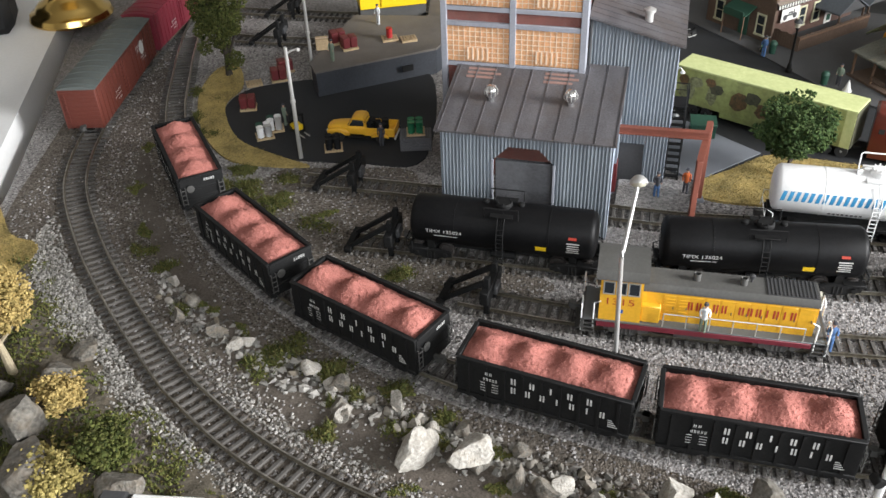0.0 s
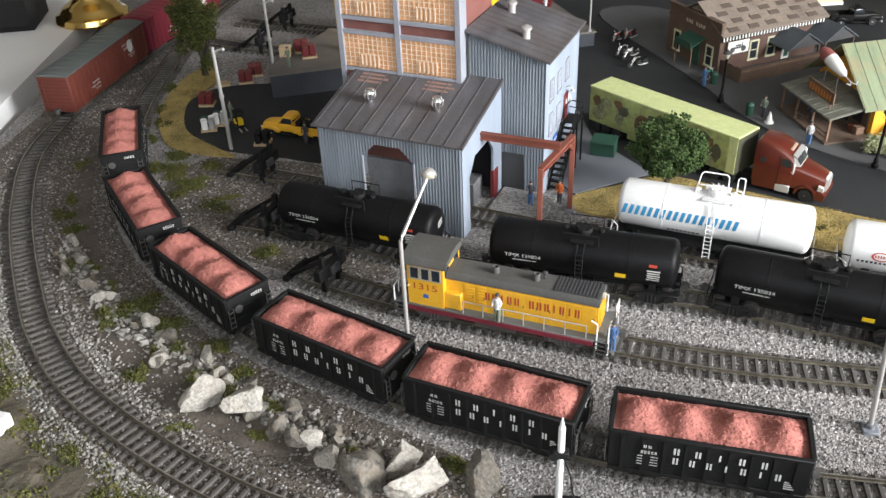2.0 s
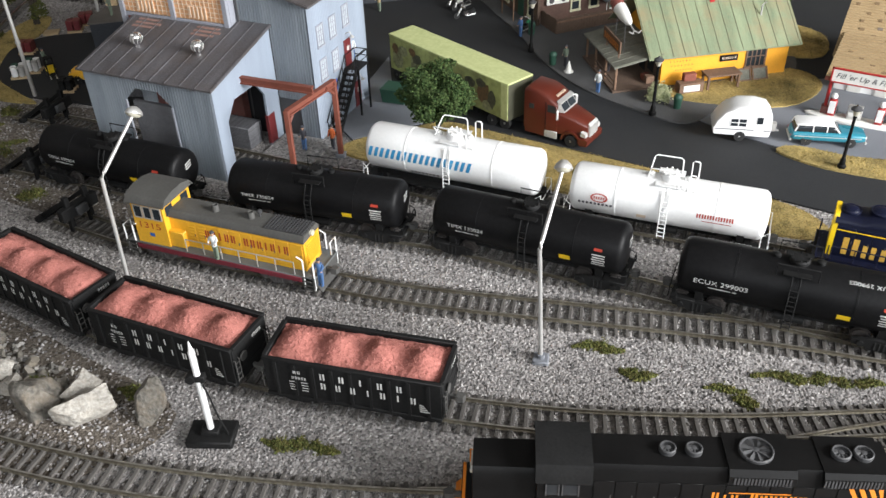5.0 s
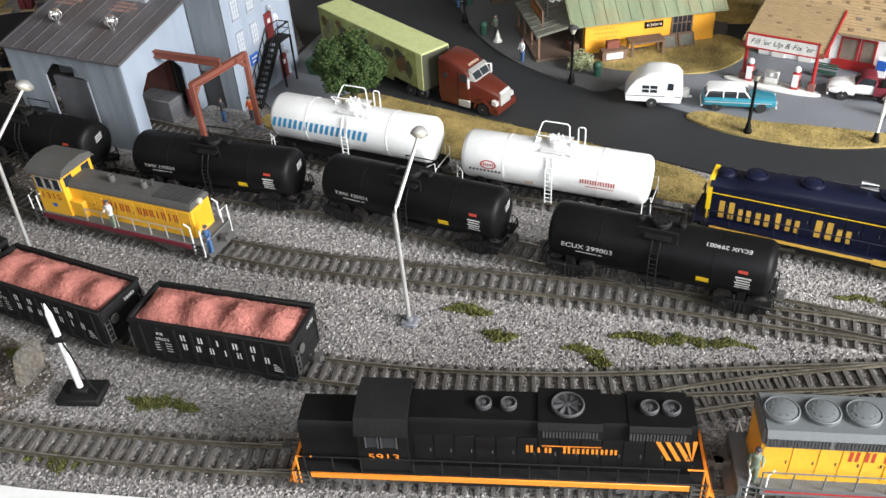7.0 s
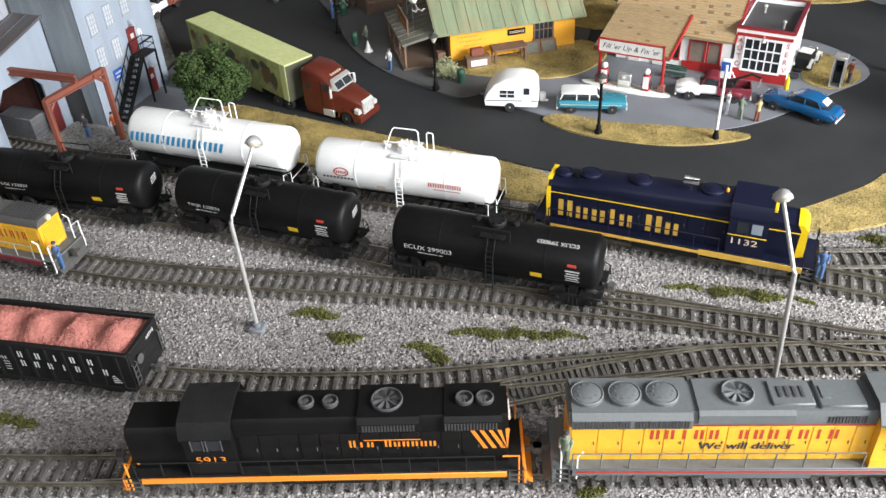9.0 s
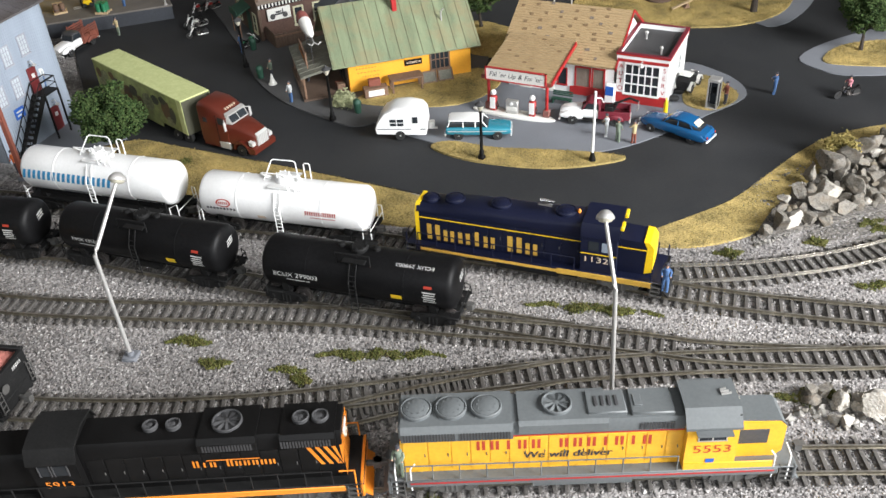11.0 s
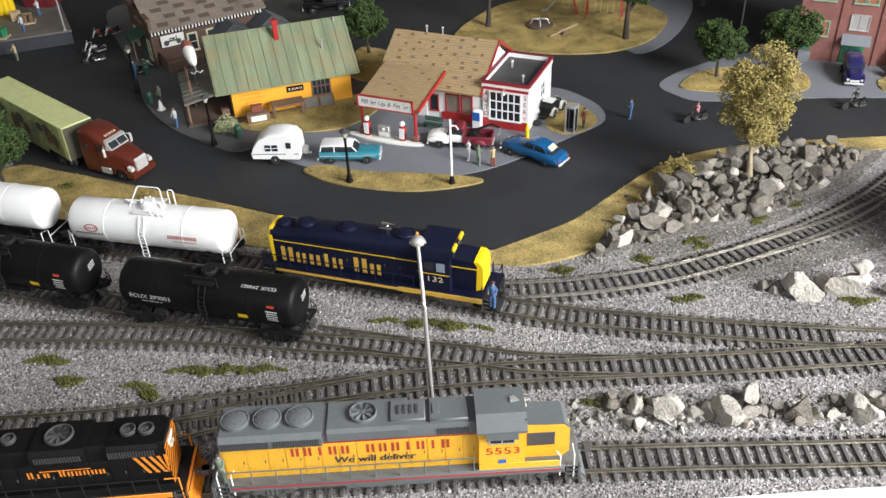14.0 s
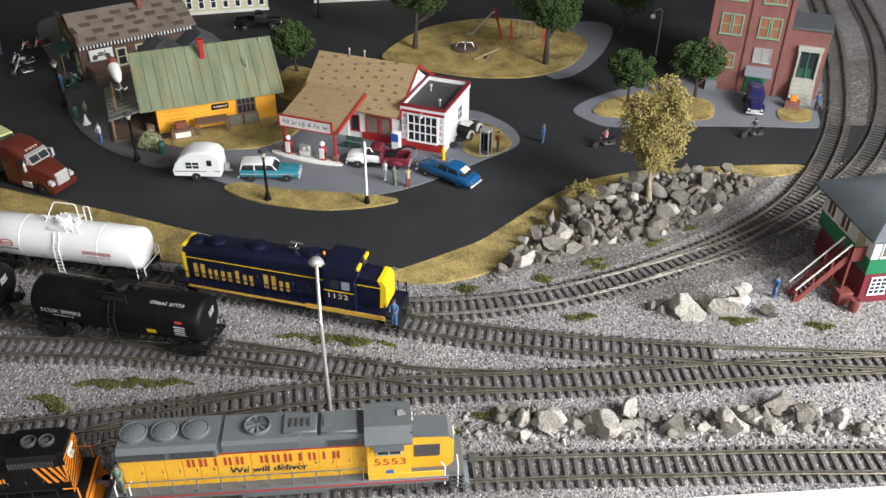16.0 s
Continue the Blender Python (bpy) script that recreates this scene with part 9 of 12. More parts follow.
def estate_car():
    t = thing("estate_car", "teal two-tone estate car with white roof, towing", "car", 0.6235, 0.739, 0.0024, 0)
    b = part("body", rounded([(-29.5, 8.5, 5, 9.5), (-28, 10.2, 4, 12), (-18, 10.9, 3.6, 12.8), (0, 11, 3.6, 12.8), (14, 10.8, 3.6, 12.6), (24, 10.2, 3.8, 12), (29, 9.2, 4.4, 11), (30, 7.5, 5, 9.6)]), "teal", t)
    for sd in (-1, 1):
        part("side_trim", Geo().box(-27, 26, sd * 10.9 - 0.15, sd * 10.9 + 0.15, 8.6, 9.2, 0), "plated", b, "bright side strip")
    greenhouse(t, [(-27.6, 8.2, 11, 13), (-25, 9.0, 11, 17.4), (-10, 9.2, 11, 18), (3, 9.0, 11, 17.8), (7, 8.8, 11, 15), (9.6, 8.2, 11, 12.6)], [(-26.4, 8.0, 16.8, 18), (-24, 8.8, 16.8, 19.2), (-8, 8.9, 17, 19.6), (2, 8.6, 16.8, 19.0), (4.4, 7.6, 16.6, 17.8)], "whitep", [(-27, 8.8, -25, 8.4), (-13, 9.4, -13, 8.6), (-2, 9.4, -2, 8.6), (8.4, 8.8, 4, 8.2)], 12.4, 17.6)
    bumper_set(t, 30, -29.5, 9.6)
    wheels(t, (-17, 18), 9.2, 4.4)


def caravan():
    t = thing("caravan", "white teardrop caravan with a grey side stripe", "caravan", 0.555, 0.742, 0.0024, 0)
    prof = [(-24, 6), (22, 5), (23, 12), (22, 24), (18, 29), (8, 31.5), (-6, 31), (-16, 26), (-22, 18), (-25, 11)]
    part("body", shell(prof, 12.5, 0.9), "whitep", t)
    for s in (-1, 1):
        part("stripe", Geo().box(-23, 22, s * 12.3 - 0.25, s * 12.3 + 0.25, 10.5, 11.3, 0), "grey", t, "thin grey stripe")
        w = part("window", Geo().box(-11, 2, s * 12.4 - 0.3, s * 12.4 + 0.3, 14, 20.5, 0.1), "carglass", t)
        part("window_frame", Geo().box(-11.6, -10.8, s * 12.6 - 0.3, s * 12.6 + 0.3, 13.6, 21, 0).box(1.8, 2.6, s * 12.6 - 0.3, s * 12.6 + 0.3, 13.6, 21, 0).box(-4.9, -4.1, s * 12.6 - 0.3, s * 12.6 + 0.3, 13.6, 21, 0).box(-11.6, 2.6, s * 12.6 - 0.3, s * 12.6 + 0.3, 17, 17.6, 0), "whitep", w)
        part("door", Geo().box(8.5, 16.5, s * 12.3 - 0.3, s * 12.3 + 0.3, 7, 26, 0.2), "whitep", t)
        part("door_window", Geo().box(10, 14.8, s * 12.7 - 0.3, s * 12.7 + 0.3, 17, 23, 0.1), "carglass", t)
    part("hitch", Geo().tube([(22, 0, 6), (31, 0, 6)], 1.0, 8).cyl((26, 0, 6), (26, 0, 13), 2.8, 12), "silver", t, "silver tow bar and gas bottle")
    wheels(t, (-2,), 11.4, 4.6)


def sedan():
    t = thing("saloon_car", "blue rounded nineteen-fifties saloon car", "car", 0.800, 0.741, 0.0016, 146)
    part("body", rounded([(-33, 6.5, 5, 9), (-31, 9.6, 4, 11.4), (-22, 10.8, 3.6, 13), (-8, 11.2, 3.6, 13.6), (8, 11.2, 3.6, 13.8), (20, 10.8, 3.6, 13.2), (28, 9.8, 4, 12.2), (32, 7.2, 5, 10)], 0.6), "carblue", t)
    greenhouse(t, [(-25, 6.6, 11, 13.2), (-18, 8.6, 11, 16.6), (-9, 9.0, 11, 18.4), (0, 9.0, 11, 18.6), (6, 8.8, 11, 16.4), (11, 8.0, 11, 13.4)], [(-22, 6.6, 13.6, 15.2), (-17, 8.2, 15.6, 17.6), (-9, 8.8, 17, 19.6), (0, 8.7, 17.2, 19.9), (5, 7.6, 16.8, 18.0)], "carblue", [(-19, 9.4, -15, 8.6), (-5, 9.5, -5, 8.8), (9, 9.0, 4.4, 8.2)], 13, 17.8)
    part("rear_window", Geo().quad((-22.6, -5.6, 14.9), (-22.6, 5.6, 14.9), (-17.6, 5.4, 17.9), (-17.6, -5.4, 17.9)), "lens", t, "pale rear window", smooth=False)
    for sd in (-1, 1):
        part("rear_wing", rounded([(-31, 0.6, 5, 8), (-28, 1.4, 4, 10.6), (-18, 1.7, 4, 11), (-8, 1.2, 4.6, 9.6), (-4, 0.4, 5, 8)], 0.7, 12), "carblue", t).location = (0, sd * 0.0105, 0)
    bumper_set(t, 32.5, -33, 10)
    wheels(t, (-19, 20), 9.8, 4.4)


def van():
    t = thing("panel_van", "dark blue nineteen-fifties panel truck by the brick house", "van", 1.153, 0.912, 0.0024, -104)
    part("body", rounded([(-24, 7.4, 5, 19), (-22, 9.6, 4, 22.6), (-8, 10.2, 4, 23.6), (5, 10, 4, 22.8), (10, 9.4, 4, 19), (13.5, 8.4, 4.4, 15.4), (22, 7.4, 5, 14.6), (27, 5.6, 6, 12.4)]), "nightblue", t)
    part("window_glass", rounded([(1.5, 10.25, 15.6, 20.6), (5, 10.2, 15.4, 21.6), (10, 9.55, 15.2, 18.4), (12.6, 8.8, 15.0, 16.6)], 0.5), "carglass", t, "dark cab windows")
    for s in (-1, 1):
        part("wing", rounded([(8, 0.7, 5, 8), (11.5, 2.2, 4.8, 10.6), (17, 2.6, 6, 12), (24, 2.0, 5.6, 10.8), (27, 1.0, 6.4, 9)], 0.7, 12), "nightblue", t).location = (0, s * 0.0084, 0)
    bumper_set(t, 27, -23, 9.6)
    wheels(t, (-13, 17), 9.2, 4.4)


def pickup(name, label, x, y, z, r, body, bed, cab2=None, crane=False, load=None):
    t = thing(name, label, "truck", x, y, z, r)
    part("body", rounded([(-4, 9.0, 5, 14.8), (8, 9.2, 5, 15.2), (12, 8.6, 5, 15.2), (22, 7.4, 5.4, 14.9), (29, 6.4, 6, 13.6), (32, 4.6, 7, 11.6)]), body, t)
    greenhouse(t, [(-3.6, 8.2, 13.4, 15), (-2.6, 8.5, 13.4, 21.4), (6, 8.3, 13.4, 21.8), (9.5, 7.9, 13.4, 18), (12.4, 7.2, 13.4, 15.2)], [(-4.2, 7.4, 18.8, 20.6), (-2.6, 8.5, 19.4, 22.8), (3, 8.4, 19.6, 23.4), (7.2, 7.8, 19.6, 22.4), (8.6, 6.8, 19.8, 21)], cab2 or body, [(-3.6, 8.8, -3.2, 8.2), (11.4, 8.0, 8.0, 7.6)], 14, 20.4)
    part("cab_back", Geo().box(-4.6, -3.2, -8.2, 8.2, 12, 17, 0.4), cab2 or body, t)
    for s in (-1, 1):
        part("front_wing", rounded([(11, 0.7, 5, 8), (14.5, 2.2, 4.8, 11.2), (20, 2.6, 6, 12.4), (27, 2.2, 5.6, 11.6), (31.4, 1.2, 6.4, 9.6)], 0.7, 12), body, t).location = (0, s * 0.0084, 0)
    g = Geo().box(-31, -3, -9.6, 9.6, 6, 8, 0.2)
    for s in (-1, 1):
        g.box(-31, -3, s * 9.4 - 0.6, s * 9.4 + 0.6, 8, 14, 0.2)
    g.box(-31.4, -30.2, -10, 10, 8, 13.6, 0.2)
    part("bed", g, bed, t)
    for s in (-1, 1):
        part("mudguard", rounded([(-26, 0.5, 5, 7), (-23.5, 1.5, 5.4, 10.4), (-18, 1.9, 7, 11.8), (-12.5, 1.5, 5.4, 10.4), (-10, 0.5, 5, 7)], 0.7, 12), bed, t).location = (0, s * 0.0104, 0)
    part("running_board", Geo().box(-6, 12, -11, 11, 4, 5, 0.2), "blackmatt", t)
    bumper_set(t, 32, -31.5, 9.6)
    wheels(t, (-18, 20), 9.4, 4.6)
    if crane:
        g = Geo().box(-16, -8, -4, 4, 8, 16, 0.6).tube([(-10, 0, 15), (-30, 0, 24), (-38, 0, 21)], 1.2, 8).tube([(-14, -4, 8), (-20, 0, 20)], 0.8, 6).tube([(-14, 4, 8), (-20, 0, 20)], 0.8, 6)
        part("crane", g, "blackmatt", t, "black tow crane")
        part("tow_hook", Geo().tube([(-38, 0, 21), (-38, 0, 14), (-36.5, 0, 12)], 0.5, 6), "silver", t)
    if load:
        load(t)
    return t


def barrels_in(t):
    for k, (x, y) in enumerate(((-8, -4), (-8, 4), (-14, 0), (-20, -4), (-20, 4))):
        part("drum", Geo().lathe((x, y, 8), [(3.2, 0), (3.3, 3), (3.1, 3.2), (3.3, 6.4), (3.2, 9), (2.8, 8.6)], 14), "blackmatt", t)


def stakes(t):
    for s in (-1, 1):
        for k in range(4):
            part("rail_board", Geo().box(-31, -3, s * 9.8 - 0.5, s * 9.8 + 0.5, 14.5 + 2.6 * k, 16 + 2.6 * k, 0.1), "rust", t)
        for x in (-29, -17, -5):
            part("stake", Geo().box(x - 0.7, x + 0.7, s * 10.4 - 0.5, s * 10.4 + 0.5, 8, 25, 0.1), "rust", t)


estate_car()
caravan()
sedan()
van()
pickup("tow_truck", "dark red and white tow truck beside the pumps", 0.730, 0.766, 0.0024, 172, "whitep", "maroon", "maroon", True)
pickup("pickup_truck", "bright yellow pickup truck with black drums in its bed", -0.058, 0.775, 0.0014, 172, "yellow", "yellow", None, False, barrels_in)
pickup("stake_truck", "white truck with dark roof and rust-red stake sides", 0.1385, 0.957, 0.0016, -105, "whitep", "rust", "darkgrey", False, stakes)
pickup("patrol_truck", "black truck parked at the cream houses", 0.535, 1.16, 0.0016, 10, "black", "black", "black")


def jalopy(x, y, r):
    t = thing("scrap_car", "stripped vintage car with pale wings beside the garage", "car", x, y, 0.0034, r)
    part("body", shell([(-15, 5), (4, 5), (6, 9), (2, 15), (-10, 16), (-15, 12)], 6.4), "blackmatt", t)
    part("chassis", Geo().box(-15, 18, -4, 4, 3.4, 5, 0.3), "rubber", t)
    part("engine", Geo().box(7, 15, -3, 3, 5, 10, 0.8), "darkgrey", t)
    part("radiator", Geo().box(15.6, 17, -4, 4, 4.4, 12, 0.5), "chrome", t)
    for s in (-1, 1):
        for xx in (-9, 11):
            arc = [(xx + 5.6 * math.cos(a), 4.4 + 5.6 * math.sin(a)) for a in (math.pi * k / 8 for k in range(9))]
            arc2 = [(xx + 6.4 * math.cos(a), 4.4 + 6.4 * math.sin(a)) for a in (math.pi * k / 8 for k in range(9))]
            part("wing", Geo().prism(arc + arc2[::-1], "y", min(s * 5.6, s * 9), max(s * 5.6, s * 9)), "offwhite", t, "pale curved wing")
    part("roof", Geo().box(-11, 0, -5.6, 5.6, 16, 17.4, 0.6), "offwhite", t)
    wheels(t, (-9, 11), 7.2, 4.6, 2.2)


jalopy(0.822, 0.832, 60)


def trailer():
    t = thing("lorry_trailer", "pale lime box trailer with printed animal pictures, coupled to a tractor", "trailer", 0.3023, 0.784, 0.0016, -38.1)
    L, W = 81, 15.2
    part("trailer_box", Geo().box(-L, L, -W, W, 10, 44.0, 0.5), "trailerside", t, "trailer side printed with mottled pictures")
    part("trailer_roof", Geo().box(-L - 0.3, L + 0.3, -W - 0.3, W + 0.3, 43.8, 45.2, 0.4), "trailer", t, "pale lime trailer roof")
    for s in (-1, 1):
        part("edge_panel", Geo().box(L - 8, L + 0.2, s * W - 0.25, s * W + 0.25, 10.4, 43.8, 0), "trailer", t)
        for k, (m, x, z, a, b) in enumerate((("printpale", -68, 24, 8, 11), ("printpale", -60, 33, 7, 5), ("printbrown", -72, 33, 5, 5), ("printpale", -44, 24, 5, 9), ("printdark", -40, 31, 7, 5), ("printbrown", -46, 36, 5, 4), ("printbrown", -18, 25, 8, 9), ("printdark", -6, 31, 7, 6), ("printbrown", 4, 22, 6, 7), ("printpale", 20, 27, 10, 9), ("printdark", 34, 33, 7, 5), ("printbrown", 52, 27, 9, 10), ("printpale", 56, 17, 6, 5), ("printdark", 62, 25, 5, 8), ("printdark", 48, 36, 6, 4))):
            n = 14
            pts = [(x + a * (1 + 0.45 * noise.noise((j * 0.7, k, 1))) * math.cos(2 * math.pi * j / n), s * (W + 0.3 + 0.03 * k), z + b * (1 + 0.45 * noise.noise((j * 0.7, k, 7))) * math.sin(2 * math.pi * j / n)) for j in range(n)]
            part("print_patch", Geo().add(pts, [tuple(range(n))]), m, t, "", smooth=False)
    # unlit front wall: its shade is painted on as a dark panel
    part("front_panel", Geo().box(L + 0.3, L + 0.9, -W + 0.4, W - 0.4, 10.4, 43.6, 0.2), "trailerfront", t, "trailer front wall with its shade painted dark olive")
    g = Geo().box(-L, 70, -5, 5, 8, 10.5, 0.3)
    part("trailer_frame", g, "blackmatt", t)
    for s in (-1, 1):
        part("side_skirt", Geo().box(-34, 36, s * 14.4 - 0.4, s * 14.4 + 0.4, 5, 10.2, 0.2), "trailerside", t)
        part("landing_leg", Geo().box(38, 40, s * 8 - 1, s * 8 + 1, 1, 10.4, 0), "blackmatt", t)
    wheels(t, (-72, -59.5, -47), 13.2, 5.4, 4.2)


def tractor():
    t = thing("lorry_tractor", "glossy copper-red sleeper-cab tractor with chrome grille and mirrors", "truck", 0.3542, 0.7433, 0.0016, -23.6)
    part("chassis", Geo().box(-14, 76, -5.5, 5.5, 5.5, 8.5, 0.4), "blackmatt", t)
    wheels(t, (-7, 6, 70), 12.8, 5.4, 4.0)

    def ring(x, w, z0, z1, r, drop=0.0):
        return [(x, -w, z0), (x, w, z0), (x + drop * 0.4, w, z1 - r), (x + drop * 0.7, w - r * 0.35, z1 - r * 0.35), (x + drop, w - r, z1), (x + drop, -w + r, z1), (x + drop * 0.7, -w + r * 0.35, z1 - r * 0.35), (x + drop * 0.4, -w, z1 - r)]
    g = Geo().loft([ring(25, 14.4, 8, 43.6, 3), ring(27, 14.8, 8, 45.2, 3.4), ring(40, 14.8, 8, 44.6, 4), ring(48, 14.6, 8, 41.5, 4), ring(55, 14.2, 8, 37.0, 4.2), ring(56.5, 14.0, 8, 35.8, 4)])
    c = part("cab", g, "truckred", t, "copper-red sleeper cab with sloped roof")
    g = Geo().loft([ring(56, 13.6, 9, 29.5, 3), ring(63, 13.0, 9, 28.0, 3.4), ring(72, 11.6, 9, 25.6, 3.6), ring(80, 10.2, 9, 22.8, 3.6), ring(83, 9.4, 10, 20.8, 3)])
    h = part("bonnet", g, "truckred", t)
    part("windscreen_frame", Geo().add([(56.0, -13.6, 28.8), (62.0, -11.5, 28.4), (62.0, 11.5, 28.4), (56.0, 13.6, 28.8), (55.6, 12.4, 37.0), (55.6, -12.4, 37.0)], [(0, 1, 5), (1, 2, 4, 5), (2, 3, 4), (0, 5, 4, 3), (0, 3, 2, 1)]), "silver", c, "pale windscreen surround", smooth=False)
    for y0, y1 in ((-10.6, -0.5), (0.5, 10.6)):
        q = []
        for u, y in ((0.12, y0), (0.12, y1), (0.84, y1 * 0.98), (0.84, y0 * 0.98)):
            q.append((62.0 - 6.4 * u + 0.35, y, 28.4 + 8.6 * u + 0.2))
        part("windscreen", Geo().quad(*q), "carglass", c, smooth=False)
    part("sun_visor", Geo().prism([(54.6, 36.4), (58.4, 35.2), (58.2, 36.4), (54.8, 38.0)], "y", -12, 12), "silver", c)
    for k in range(5):
        part("marker_light", Geo().box(50.4, 53.0, -6 + 3 * k - 0.45, -6 + 3 * k + 0.45, 38.8, 40.6, 0.2), "mullion", c)
    for s in (-1, 1):
        part("side_window", Geo().quad((47.5, s * 14.85, 27.5), (55.5, s * 14.4, 27.0), (54.4, s * 14.2, 33.6), (47.5, s * 14.8, 34.2)), "carglass", c, smooth=False)
        part("door_line", Geo().box(45.6, 46.0, s * 14.7 - 0.25, s * 14.7 + 0.25, 10, 36, 0), "blackmatt", c)
        part("sleeper_window", Geo().box(30, 34.5, s * 14.75 - 0.3, s * 14.75 + 0.3, 27, 31.5, 0.2), "carglass", c)
        m = part("mirror", Geo().box(57.6, 59.0, s * 17.6 - 1.3, s * 17.6 + 1.3, 24, 32.5, 0.4), "plated", t, "chrome door mirror")
        part("mirror_arm", Geo().tube([(55.5, s * 14.4, 33), (58.2, s * 17.6, 33)], 0.4, 6).tube([(56, s * 14.4, 23.4), (58.2, s * 17.6, 23.6)], 0.4, 6), "plated", m)
        part("step_box", Geo().box(45, 57, s * 13.6 - 1.2, s * 13.6 + 1.2, 3.4, 10.4, 0.5), "plated", t, "chrome step box")
        part("side_skirt", Geo().box(26, 45, s * 13.8 - 0.8, s * 13.8 + 0.8, 3.6, 9, 0.4), "truckred", t)
        # arched wing over the front wheel
        g = Geo()
        arc = [(70 + 7.4 * math.cos(a), 5.2 + 7.4 * math.sin(a)) for a in (math.pi * k / 10 for k in range(11))]
        arc2 = [(70 + 9.4 * math.cos(a), 5.2 + 9.0 * math.sin(a)) for a in (math.pi * k / 10 for k in range(11))]
        g.prism(arc + arc2[::-1], "y", min(s * 9, s * 15), max(s * 9, s * 15))
        part("wing", g, "truckred", t)
        part("headlight", Geo().prism([(79, 12.0), (83.6, 11.4), (83.2, 14.6), (79, 16.0)], "y", min(s * 9.6, s * 14), max(s * 9.6, s * 14)), "plated", t, "clear headlight")
    gr = part("grille", Geo().prism([(82.4, 9.6), (84.4, 9.6), (84.2, 20.2), (82.4, 21.6)], "y", -7.4, 7.4), "plated", t, "tall chrome grille")
    for k in range(7):
        part("grille_bar", Geo().box(84.0, 84.8, -6.6 + 2.2 * k - 0.35, -6.6 + 2.2 * k + 0.35, 10.4, 19.6, 0), "silver", gr)
    part("bumper", Geo().prism([(78, 3.4), (85.2, 4), (85.6, 8.6), (84, 9.8), (78, 9.8)], "y", -14.6, 14.6), "truckred", t)


# dark colour standing in for shade on the trailer's front
MAT["trailerfront"] = mat("trailer_front", (0.055, 0.055, 0.035), 0.6, var=0.2)
trailer()
tractor()


def motorcycle(x, y, z, r, m, metal="plated"):
    """A long-forked machine with plated frame, tank, saddle and bars."""
    t = thing("motorcycle", "small plated motorcycle standing on the street", "motorcycle", x, y, z, r, "motorcycles")
    for wx, wr in ((-8.5, 3.8), (11.5, 3.9)):
        w = part("wheel", Geo().lathe((wx, 0, wr), [(wr - 1.1, -0.6), (wr - 0.1, -0.6), (wr, 0), (wr - 0.1, 0.6), (wr - 1.1, 0.6)], 18, "y"), "rubber", t)
        part("rim", Geo().lathe((wx, 0, wr), [(wr - 1.6, -0.45), (wr - 1.0, -0.45), (wr - 1.0, 0.45), (wr - 1.6, 0.45), (wr - 1.6, -0.45)], 18, "y"), "wheel", w)
        g = Geo()
        for k in range(6):
            a = math.pi * k / 6
            g.cyl((wx - (wr - 1.2) * math.cos(a), 0, wr - (wr - 1.2) * math.sin(a)), (wx + (wr - 1.2) * math.cos(a), 0, wr + (wr - 1.2) * math.sin(a)), 0.18, 5)
        part("spokes", g, "wheel", w)
    part("engine", Geo().box(-2.6, 2.8, -1.7, 1.7, 2.2, 4.6, 0.6).cyl((0.3, 0, 4), (-1.6, 0, 7.4), 1.1, 8).cyl((0.6, 0, 4), (2.4, 0, 7.4), 1.1, 8), "wheel", t, "grey finned engine")
    part("frame_tube", Geo().tube([(-8.5, -0.9, 3.8), (-4, -0.9, 7.0), (4.6, -0.5, 9.2), (2.8, -0.9, 3.0), (-3, -0.9, 2.4), (-8.5, -0.9, 3.8)], 0.35, 6), "darkgrey", t)
    part("fuel_tank", Geo().ball((2.0, 0, 9.4), 2.5, 12, 7, (1.45, 0.75, 0.7)), m, t)
    part("seat", Geo().prism([(-9, 8.6), (-7.4, 7.6), (-1, 7.4), (-0.6, 8.4), (-6.6, 9.0), (-9.4, 11)], "y", -1.3, 1.3), "blackmatt", t)
    part("fork", Geo().tube([(11.5, -1, 3.9), (5.2, -1, 11.4)], 0.42, 6).tube([(11.5, 1, 3.9), (5.2, 1, 11.4)], 0.42, 6), metal, t)
    part("handlebar", Geo().tube([(2.2, -4.4, 13.4), (3.6, -4.0, 13.6), (5.0, -1.2, 11.6), (5.0, 1.2, 11.6), (3.6, 4.0, 13.6), (2.2, 4.4, 13.4)], 0.3, 6), metal, t)
    part("headlight", Geo().lathe((6.8, 0, 10.6), [(0.3, -1.4), (1.3, -0.6), (1.4, 0.4), (0.3, 0.6)], 12, "x"), metal, t)
    for w in (-1.9, 1.9):
        part("exhaust", Geo().tube([(1.6, w, 3.6), (-1, w, 2.6), (-11, w, 3.2)], 0.5, 8), metal, t)
    part("mudguard", Geo().tube([(-12.6, 0, 4.8), (-11.4, 0, 7.4), (-8.6, 0, 8.4), (-5.8, 0, 7.2)], 0.9, 8), m, t)


for x, y, r, m in ((0.259, 1.026, 233, "black"), (0.268, 1.018, 228, "silver"), (0.277, 0.990, 214, "black"), (0.252, 1.070, 235, "red"), (0.266, 1.078, 232, "red")):
    motorcycle(x, y, 0.0016, r, m)
motorcycle(0.967, 0.812, 0.0016, 200, "black", "wheel")
motorcycle(1.132, 0.838, 0.0016, 195, "black", "wheel")
motorcycle(0.350, 0.955, 0.003, 60, "green")


